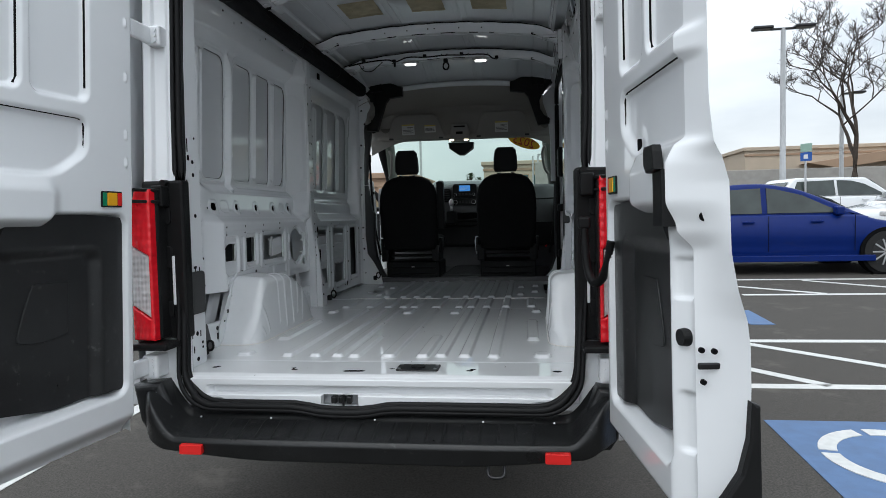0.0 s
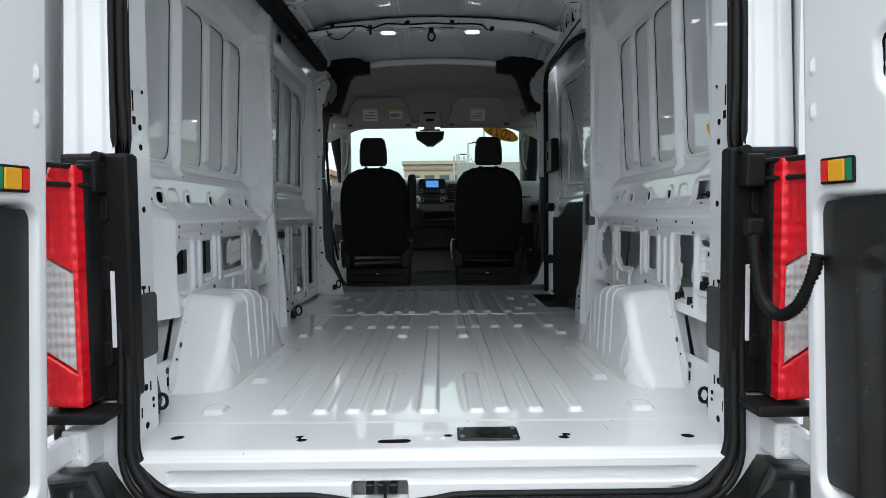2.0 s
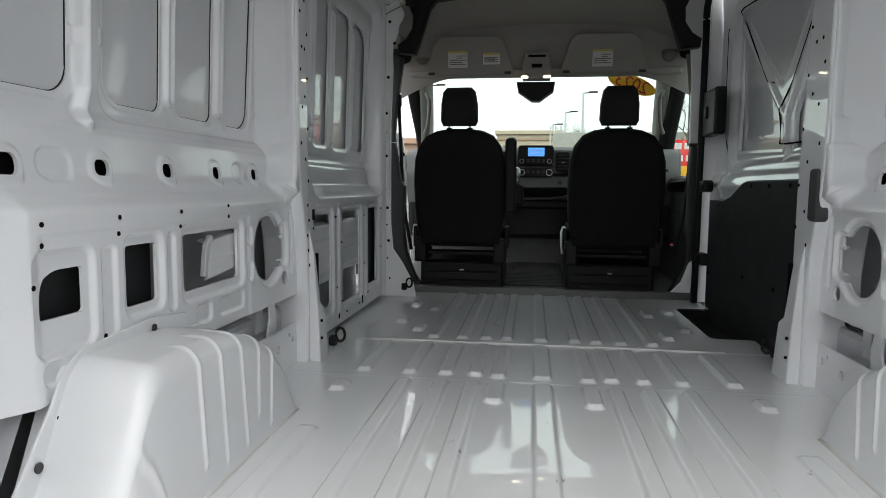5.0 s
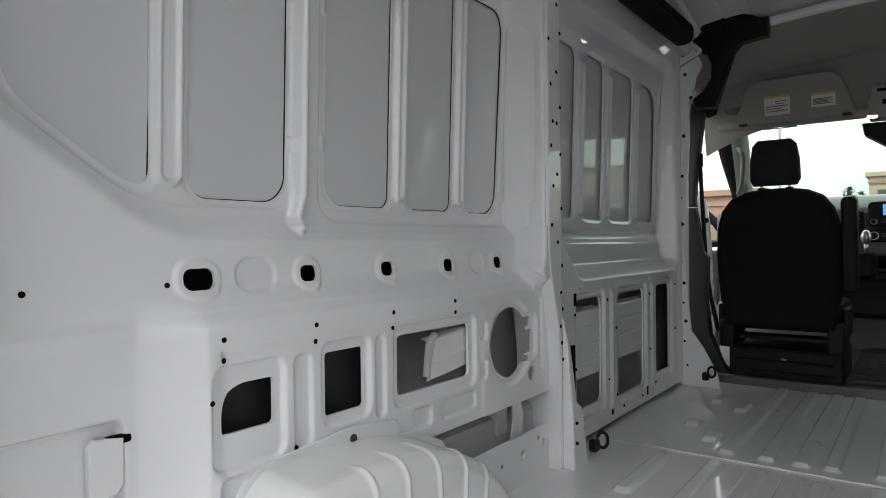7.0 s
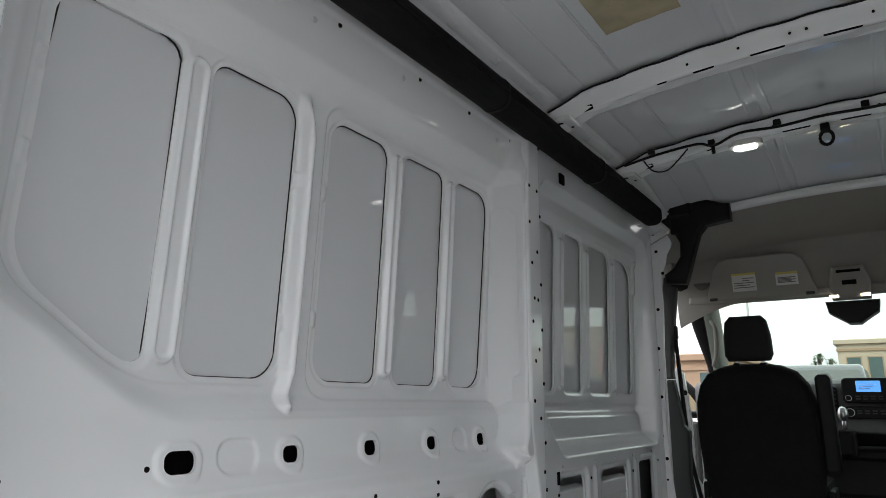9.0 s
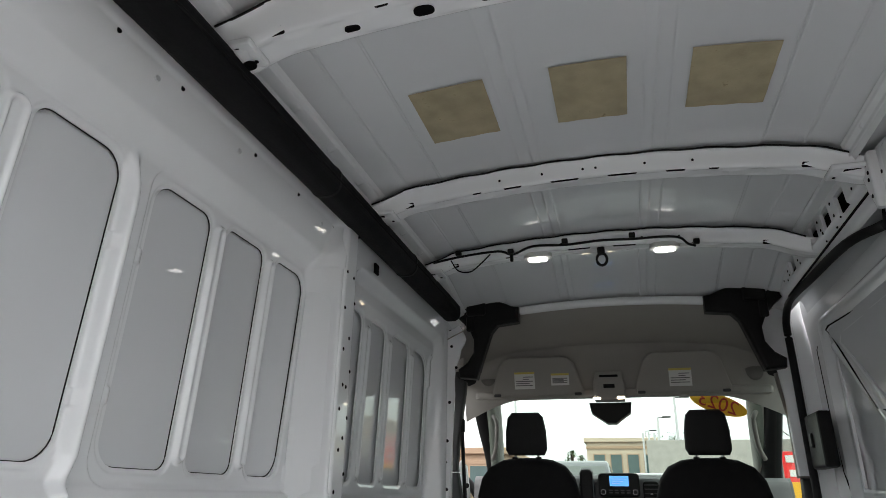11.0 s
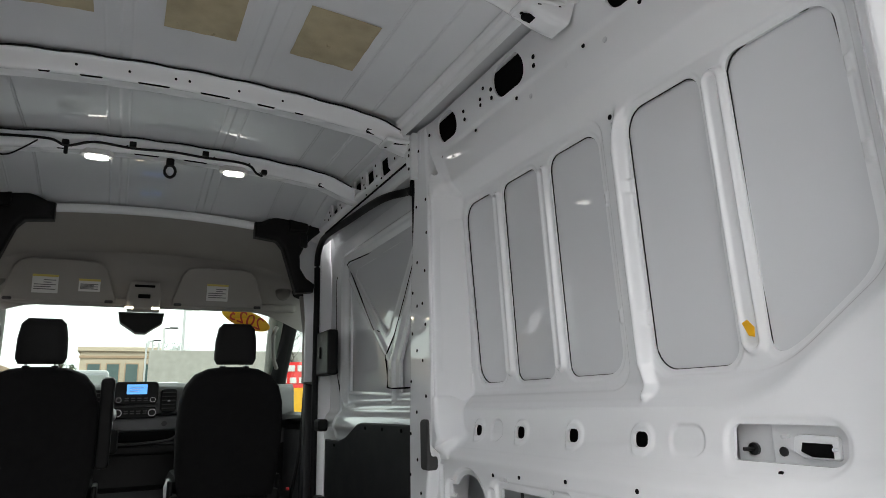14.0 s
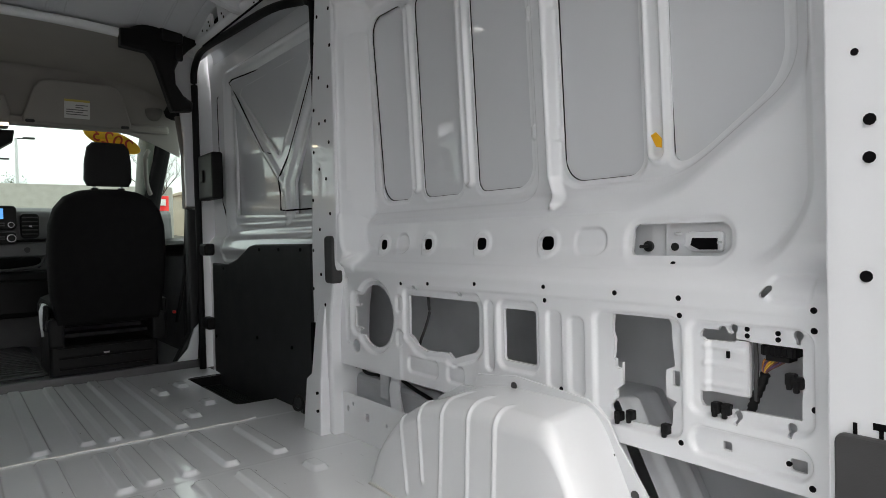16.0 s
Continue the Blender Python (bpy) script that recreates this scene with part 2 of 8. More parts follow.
def tube(bm, pts, r, seg=8, closed=False, ry=None):
    """A tube along points (r: radius, or one per point)."""
    pts = [Vector(p) for p in pts]
    n = len(pts)
    rs = r if isinstance(r, (list, tuple)) else [r] * n
    rings = []
    up = Vector((0, 0, 1))
    for i, p in enumerate(pts):
        a = pts[(i - 1) % n] if closed or i else p
        b = pts[(i + 1) % n] if closed or i < n - 1 else p
        d = (b - a).normalized()
        side = d.cross(up)
        if side.length < 0.1:
            side = d.cross(Vector((0, 1, 0)))
        side.normalize()
        nor = side.cross(d)
        rings.append([bm.verts.new(p + (side * math.cos(k * 2 * math.pi / seg) + nor * math.sin(k * 2 * math.pi / seg)) * rs[i]) for k in range(seg)])
    for i in range(n if closed else n - 1):
        a, b = rings[i], rings[(i + 1) % n]
        for k in range(seg):
            bm.faces.new((a[k], a[(k + 1) % seg], b[(k + 1) % seg], b[k]))
    if not closed:
        bm.faces.new(rings[0][::-1])
        bm.faces.new(rings[-1])
    return bm


def smooth_path(pts, n=6):
    """Points along a soft curve through pts."""
    pts = [Vector(p) for p in pts]
    out = []
    for i in range(len(pts) - 1):
        p0, p1, p2, p3 = pts[max(i - 1, 0)], pts[i], pts[i + 1], pts[min(i + 2, len(pts) - 1)]
        for k in range(n):
            t = k / n
            out.append(0.5 * ((2 * p1) + (p2 - p0) * t + (2 * p0 - 5 * p1 + 4 * p2 - p3) * t * t + (3 * p1 - p0 - 3 * p2 + p3) * t ** 3))
    return out + [pts[-1]]


def slab(outline, lo, hi, axis="x", bevel=0.0, seg=2, m=None):
    """A flat piece: a 2D outline pushed along an axis from lo to hi. Outline (y, z) for x, (x, z) for y, (x, y) for z."""
    bm = bmesh.new()
    put = {"x": lambda a, b, c: (c, a, b), "y": lambda a, b, c: (a, c, b), "z": lambda a, b, c: (a, b, c)}[axis]
    low = [bm.verts.new(put(a, b, lo)) for a, b in outline]
    high = [bm.verts.new(put(a, b, hi)) for a, b in outline]
    n = len(outline)
    f = [bm.faces.new(low), bm.faces.new(high)]
    for i in range(n):
        bm.faces.new((low[i], low[(i + 1) % n], high[(i + 1) % n], high[i]))
    bmesh.ops.recalc_face_normals(bm, faces=bm.faces)
    if bevel:
        edges = [e for face in f for e in face.edges]
        bmesh.ops.bevel(bm, geom=edges, offset=bevel, segments=seg, profile=0.5, affect="EDGES")
    if m:
        bm.transform(m)
    return bm


def rounded(cx, cy, w, h, r, n=5):
    """The outline of a rounded rectangle."""
    r = min(r, w / 2, h / 2)
    out = []
    for k, (sx, sy) in enumerate(((1, 1), (-1, 1), (-1, -1), (1, -1))):
        for i in range(n + 1):
            a = (k + i / n) * math.pi / 2
            out.append((cx + sx * (w / 2 - r) + r * math.cos(a), cy + sy * (h / 2 - r) + r * math.sin(a)))
    return out


# signed distances in a sheet's own plane: below zero inside
def d_rect(U, V, cu, cv, w, h, r):
    qu, qv = np.abs(U - cu) - (w / 2 - r), np.abs(V - cv) - (h / 2 - r)
    return np.hypot(np.maximum(qu, 0), np.maximum(qv, 0)) + np.minimum(np.maximum(qu, qv), 0) - r


def d_span(U, V, u0, u1, v0, v1, r):
    return d_rect(U, V, (u0 + u1) / 2, (v0 + v1) / 2, u1 - u0, v1 - v0, min(r, (u1 - u0) / 2, (v1 - v0) / 2))


def d_disc(U, V, cu, cv, r, stretch=1.0):
    return np.hypot((U - cu), (V - cv) / stretch) - r


def d_line(U, V, a, b, r):
    du, dv = b[0] - a[0], b[1] - a[1]
    t = np.clip(((U - a[0]) * du + (V - a[1]) * dv) / (du * du + dv * dv), 0, 1)
    return np.hypot(U - a[0] - t * du, V - a[1] - t * dv) - r


def d_cut(U, V, d, a, b, soft=0.05):
    """d without what lies to the left of the line from a to b; the new corners are rounded."""
    nu, nv = -(b[1] - a[1]), b[0] - a[0]
    k = math.hypot(nu, nv)
    e = ((U - a[0]) * nu + (V - a[1]) * nv) / k
    h = np.maximum(soft - np.abs(d - e), 0) / soft
    return np.maximum(d, e) + h * h * soft / 4


def convex(pts):
    """The distance to a convex shape, whichever way it turns."""
    area = sum(p[0] * q[1] - q[0] * p[1] for p, q in zip(pts, pts[1:] + pts[:1]))
    sgn = 1 if area > 0 else -1

    def hole(U, V):
        out = None
        for p, q in zip(pts, pts[1:] + pts[:1]):
            nu, nv = sgn * (q[1] - p[1]), -sgn * (q[0] - p[0])
            g = ((U - p[0]) * nu + (V - p[1]) * nv) / math.hypot(nu, nv)
            out = g if out is None else np.maximum(out, g)
        return out
    return hole


def d_poly(U, V, pts):
    """The distance to any closed outline."""
    best, inside = None, np.zeros(np.shape(U), bool)
    for (ax, ay), (bx, by) in zip(pts, pts[1:] + pts[:1]):
        d = d_line(U, V, (ax, ay), (bx, by), 0)
        best = d if best is None else np.minimum(best, d)
        if ay != by:
            inside ^= ((ay > V) != (by > V)) & (U < (bx - ax) * (V - ay) / (by - ay) + ax)
    return np.where(inside, -best, best)


def d_corners(U, V, u0, u1, v0, v1, radii):
    """A rectangle whose corners differ: radii at (u0, v0), (u1, v0), (u1, v1), (u0, v1)."""
    cu, cv = (u0 + u1) / 2, (v0 + v1) / 2
    r = np.where(V < cv, np.where(U < cu, radii[0], radii[1]), np.where(U < cu, radii[3], radii[2]))
    qu, qv = np.abs(U - cu) - ((u1 - u0) / 2 - r), np.abs(V - cv) - ((v1 - v0) / 2 - r)
    return np.hypot(np.maximum(qu, 0), np.maximum(qv, 0)) + np.minimum(np.maximum(qu, qv), 0) - r


def corner_outline(u0, u1, v0, v1, radii, n=6):
    out = []
    for k, (u, v, su, sv) in enumerate(((u1, v1, -1, -1), (u0, v1, 1, -1), (u0, v0, 1, 1), (u1, v0, -1, 1))):
        r = radii[(2, 3, 0, 1)[k]]
        out += [(u + su * r + r * math.cos(a), v + sv * r + r * math.sin(a)) for a in ((k + i / n) * math.pi / 2 for i in range(n + 1))]
    return out


def knee(t, r):
    """max(t, 0) with a rounded bend."""
    return np.where(t > r, t, np.where(t < -r, 0, (t + r) ** 2 / (4 * r)))


def ramp(x, lo, hi, r):
    """A flat slope from 0 at lo to 1 at hi, with bends of radius r."""
    return (knee(x - lo, r) - knee(x - hi, r)) / (hi - lo)


def folded(z, table, r):
    """A folded profile through table's points, with bends of radius r."""
    zs, xs = zip(*table)
    k = [(b - a) / (d - c) for a, b, c, d in zip(xs, xs[1:], zs, zs[1:])]
    out = xs[0] + k[0] * (z - zs[0])
    for a, b, c in zip(k, k[1:], zs[1:]):
        out = out + (b - a) * knee(z - c, r)
    return out


def step(x, lo, hi):
    t = np.clip((x - lo) / (hi - lo), 0, 1)
    return t * t * (3 - 2 * t)


def sheet(name, fn, u, v, mat, parent=None, holes=(), lip=(0, 0, 0), label="", flip=False):
    """A pressed sheet: fn(U, V) gives its points; holes are distance functions. Hole edges are turned back along lip."""
    u, v = np.asarray(u, float), np.asarray(v, float)
    U, V = np.meshgrid(u, v, indexing="ij")
    nu, nv = U.shape
    keep = np.ones((nu - 1, nv - 1), bool)
    if holes:
        def dist(a, b):
            return np.min([h(a, b) for h in holes], axis=0)
        cu, cv = (U[:-1, :-1] + U[1:, 1:]) / 2, (V[:-1, :-1] + V[1:, 1:]) / 2
        keep = dist(cu, cv) > 0
        near = np.zeros((nu, nv), bool)
        gone = np.zeros((nu, nv), bool)
        for di in (0, 1):
            for dj in (0, 1):
                near[di:nu - 1 + di, dj:nv - 1 + dj] |= keep
                gone[di:nu - 1 + di, dj:nv - 1 + dj] |= ~keep
        edge = near & gone
        for _ in range(3):
            d, e = dist(U, V), 1e-4
            gu, gv = (dist(U + e, V) - d) / e, (dist(U, V + e) - d) / e
            k = np.maximum(gu * gu + gv * gv, 0.2)
            U, V = np.where(edge, U - d * gu / k, U), np.where(edge, V - d * gv / k, V)
    P = np.stack(fn(U, V), -1).reshape(-1, 3)
    ids = np.arange(nu * nv).reshape(nu, nv)
    q = np.stack([ids[:-1, :-1], ids[1:, :-1], ids[1:, 1:], ids[:-1, 1:]], -1)[keep]
    if flip:
        q = q[:, ::-1]
    verts, faces = P.tolist(), q.tolist()
    if holes and any(lip):
        rim = edge.reshape(-1)
        seen = {}
        for face in faces:
            for a, b in zip(face, face[1:] + face[:1]):
                if rim[a] and rim[b]:
                    seen[(a, b)] = 1
        back = {}
        for a, b in list(seen):
            if (b, a) in seen:
                continue
            for k in (a, b):
                if k not in back:
                    back[k] = len(verts)
                    verts.append(verts[k])
                    verts.append([c + o for c, o in zip(verts[k], lip)])
            faces.append([back[b], back[a], back[a] + 1, back[b] + 1])
    used = sorted({k for face in faces for k in face})
    at = {k: i for i, k in enumerate(used)}
    me = bpy.data.meshes.new(name)
    me.from_pydata([[c * S for c in verts[k]] for k in used], [], [[at[k] for k in face] for face in faces])
    me.update()
    return finish(name, me, mat, parent, label, True)


def span(a, b, d):
    return np.linspace(a, b, max(2, int(round((b - a) / d)) + 1))


def dots(name, places, r, axis, mat, parent, depth=0.002):
    """Small round plugs, bolt heads or black discs for shaded holes, each an object of its own on one mesh. places:
    points; axis: facing direction.
    """
    bm = bmesh.new()
    cyl(bm, (0, 0, 0), Vector(axis) * depth, r, seg=10)
    first = part(name, bm, mat, parent)
    first.location = Vector(places[0]) * S - (parent.location if parent else Vector())
    if parent:
        first.data.transform(Matrix.Translation(parent.location))
    for p in places[1:]:
        ob = new(name, first.data)
        ob.parent = parent
        ob.location = Vector(p) * S - (parent.location if parent else Vector())
    return first

# ---- the shell of the van: side walls, floor, roof ----
PANES = [(0.376, 0.595, (0.03, 0.035, 0.03, 0.05)), (0.663, 0.877, (0.04, 0.055, 0.055, 0.035)), (0.981, 1.186, (0.055, 0.030, 0.040, 0.05)), (1.252, 1.435, (0.03, 0.03, 0.035, 0.03)), (1.499, 1.678, (0.03, 0.06, 0.06, 0.03))]
PANE_LO, PANE_HI = 1.485, 2.080
FRONT_PANES = [(1.93, 2.165, (0.05, 0.025, 0.04, 0.05)), (2.245, 2.418, (0.03, 0.025, 0.04, 0.03)), (2.500, 2.724, (0.03, 0.025, 0.045, 0.03)), (2.795, 3.010, (0.03, 0.04, 0.10, 0.03))]
INNER = [(0.70, 0.815), (1.262, 0.815), (1.286, 0.868), (1.42, 0.884), (2.06, 0.865), (2.20, 0.832), (2.34, 0.800), (2.40, 0.785)]
FRAME_X = [(1.42, 0.927), (1.50, 0.926), (2.05, 0.903), (2.20, 0.888)]


def raised(d, h, soft=0.008):
    return h * (1 - step(d, -soft, soft))


def smooth_2d(pts):
    return [(v.x, v.y) for v in smooth_path([(y, z, 0) for y, z in pts + pts[:1]], 4)[:-1]]


def pane_hole(a, b, radii):
    def hole(U, V):
        d = d_corners(U, V, a, b, PANE_LO, PANE_HI, radii)
        if a < 0.4:
            d = d_cut(U, V, d, (0.560, 1.500), (0.380, 1.627))
        if b > 1.6:
            d = d_cut(U, V, d, (1.690, 2.06), (1.662, 1.45), 0.02)
        return d
    return hole


def main_bay(U, V, left):
    """How far the inner side panel of the load bay lies from the van's middle, at (y, z)."""
    # plain body side, then the wide recess from the belt line up
    outer = np.where(V < 1.4, 0.815, folded(V, INNER, 0.006)) + 0 * U
    if left:
        outer = outer + 0.052 * (1 - 0.5 * step(U, 0.525, 0.635) - 0.5 * np.clip((U - 0.535) / 0.09, 0, 1))
        outer = outer + 0.016 * (1 - step(d_span(U, V, 0.10, 0.512, 0.80, 1.142, 0.012), -0.005, 0.005))
    outer = outer - (outer - 0.780) * ramp(U, 1.66, 1.70, 0.008) * step(V, 1.268, 1.300)
    inner = folded(V, INNER, 0.006)
    if left:
        inner = inner - 0.028 * (1 - step(U, 0.26, 0.36)) * step(V, 1.30, 1.36)
    else:
        crease = d_span(U, V, 0.322, 3.0, 1.292, 3.6, 0.16)
        inner = inner - 0.028 * ramp(crease, -0.004, 0.020, 0.003) * step(V, 1.288, 1.345)
    frame_d = d_span(U, V, 0.312, 1.90, 1.412, 2.150, 0.12)
    frame_d = d_cut(U, V, frame_d, (0.60, 1.412), (0.30, 1.618))
    w = ramp(-frame_d, 0.0, 0.042, 0.010)
    inner = inner * (1 - w) + folded(V, FRAME_X, 0.01) * w
    slack = 0.034 + 0.060 * step(V, 1.985, 2.12) + 0.022 * (1 - step(V, 1.515, 1.530))
    below = step((1.742 - U) - (V - 1.262), -0.05, 0.05)
    slack = slack * (1 - below) + 0.066 * below
    edge = -d_corners(U, V, -2.0, 1.755, 1.262, 4.0, (0.1, 0.13, 0.1, 0.1))
    X = outer + (inner - outer) * ramp(edge, 0.0, slack, 0.004 + 0.008 * below)
    # post between the two groups of panes, bent at both ends
    rail = np.minimum(np.minimum(d_line(U, V, (0.905, 1.50), (0.905, 2.00), 0.011), d_line(U, V, (0.905, 1.50), (0.884, 1.438), 0.011)), d_line(U, V, (0.905, 2.0), (0.884, 2.12), 0.011))
    X = X - raised(rail, 0.024, 0.010) * (1 - step(V, 2.02, 2.13))
    # looped beads between the panes
    for a, b in ((0.606, 0.646), (1.206, 1.232), (1.455, 1.480)):
        X = X - raised(np.abs(d_span(U, V, a, b, 1.507, 2.062, 0.02)) - 0.004, 0.011, 0.0055)
        X = X - raised(d_span(U, V, a, b, 1.507, 2.062, 0.02), 0.004, 0.006)
    # shallow fields round the two groups, and lips round each pane
    X = X + raised(d_corners(U, V, 0.958, 1.95, 1.447, 2.112, (0.06, 0.05, 0.05, 0.05)), 0.005, 0.0028)
    X = X + raised(d_cut(U, V, d_corners(U, V, 0.352, 0.893, 1.471, 2.104, (0.03, 0.06, 0.06, 0.06)), (0.565, 1.474), (0.355, 1.622)), 0.005, 0.0028)
    for a, b, radii in PANES:
        X = X + raised(pane_hole(a, b, radii)(U, V) - 0.011, 0.003, 0.0022)
    for y, z in ((0.970, 1.90), (0.970, 1.615), (0.885, 1.905), (0.885, 1.60), (0.367, 1.95), (0.367, 1.80)):
        X = X - raised(d_rect(U, V, y, z, 0.014, 0.034, 0.004), 0.005, 0.0022)
    # fine creases along the belt
    for a, b, z in ((0.70, 1.62, 1.409), (0.80, 1.66, 1.424), (0.62, 1.66, 1.297)):
        X = X - raised(d_line(U, V, (a, z), (b, z), 0.0012), 0.0024, 0.0030)
    X = X + 0.0035 * (1 - step(V, 1.228, 1.234)) * step(U, 0.64 if left else 0.2, 0.66) * (1 - step(U, 1.40, 1.42))
    # belt line: holes in shallow rims, and blank pads
    for y in ((0.644,) if left else ()) + (0.880, 1.109, 1.339, 1.571):
        X = X - raised(d_rect(U, V, y, 1.346, 0.066 if y > 0.7 else 0.085, 0.064, 0.03), 0.006, 0.004)
    for y, wd in ((0.762, 0.085), (1.474, 0.062)):
        X = X + raised(d_rect(U, V, y, 1.348, wd, 0.058, 0.026), 0.005, 0.003)
    # stiffening fields of the lower panel
    fields = [(0.867, 0.998, 1.052, 1.215)]
    if left:
        fields += [(0.632, 0.778, 1.03, 1.205), (0.645, 0.700, 0.982, 1.020), (1.072, 1.382, 1.045, 1.222)]
    else:
        fields += [(0.516, 0.712, 0.990, 1.212), (0.292, 0.502, 1.046, 1.210), (0.296, 0.50, 0.975, 1.026)]
        X = X + raised(d_span(U, V, 0.738, 0.778, 1.027, 1.192, 0.015), 0.007, 0.004)
        X = X + raised(d_span(U, V, 0.444, 0.672, 1.305, 1.392, 0.04), 0.006, 0.006)
        X = X + raised(d_span(U, V, 0.293, 0.362, 1.250, 1.292, 0.012), 0.007, 0.005)
        X = X + raised(d_poly(U, V, WIDE_OPENING) - 0.020, 0.010, 0.004)
        # pressed brace left standing in the rear opening
        X = X + raised(d_span(U, V, 0.397, 0.470, 1.080, 1.186, 0.004), 0.008, 0.004)
        for z in (1.100, 1.135, 1.165):
            X = X - raised(d_line(U, V, (0.41, z), (0.475, z), 0.002), 0.005, 0.005)
    for a, b, c, e in fields:
        X = X + raised(d_span(U, V, a, b, c, e, 0.024), 0.010, 0.0036)
    X = X + raised(np.minimum(d_disc(U, V, 1.557, 1.127, 0.114), d_span(U, V, 1.56, 1.695, 1.06, 1.20, 0.03)), 0.012, 0.0036)
    for a, b, c, e in ((0.800, 0.840, 1.03, 1.20), (1.015, 1.043, 1.04, 1.21), (1.405, 1.430, 1.05, 1.10), (1.405, 1.430, 1.15, 1.20), (1.705, 1.728, 1.03, 1.24), (1.24, 1.38, 0.985, 1.030), (1.13, 1.20, 0.985, 1.030)):
        X = X + raised(d_span(U, V, a, b, c, e, 0.014), 0.007, 0.0033)
    X = X - raised(d_poly(U, V, [(1.675, 1.268), (1.722, 1.268), (1.705, 1.31)]) - 0.006, 0.005, 0.004)
    # roof rail
    X = X - raised(np.abs(V - 2.262), 0.005, 0.006) - 0.004 * step(V, 2.262, 2.268)
    return X


WIDE_OPENING = [(1.378, 1.202), (1.084, 1.202), (1.074, 1.188), (1.076, 1.090), (1.092, 1.074), (1.181, 1.046), (1.200, 1.060), (1.301, 1.052), (1.338, 1.062), (1.359, 1.080), (1.380, 1.091)]
TALL_OPENING = [(0.668, 1.206), (0.544, 1.206), (0.538, 1.196), (0.538, 1.171), (0.533, 1.121), (0.552, 1.112), (0.552, 1.062), (0.530, 1.056), (0.538, 1.045), (0.541, 1.010), (0.571, 1.001), (0.654, 0.999), (0.674, 1.009), (0.678, 1.022), (0.663, 1.041), (0.663, 1.056), (0.649, 1.068), (0.648, 1.112), (0.669, 1.118), (0.665, 1.155), (0.671, 1.172)]
REAR_OPENING = [(0.482, 1.187), (0.476, 1.196), (0.448, 1.196), (0.446, 1.203), (0.436, 1.203), (0.424, 1.182), (0.311, 1.180), (0.313, 1.068), (0.428, 1.064), (0.478, 1.060), (0.484, 1.069)]


def small_round(y, z, r=0.006):
    return lambda U, V: d_disc(U, V, y, z, r)


def rect_hole(a, b, c, e, r):
    return lambda U, V: d_span(U, V, a, b, c, e, r)


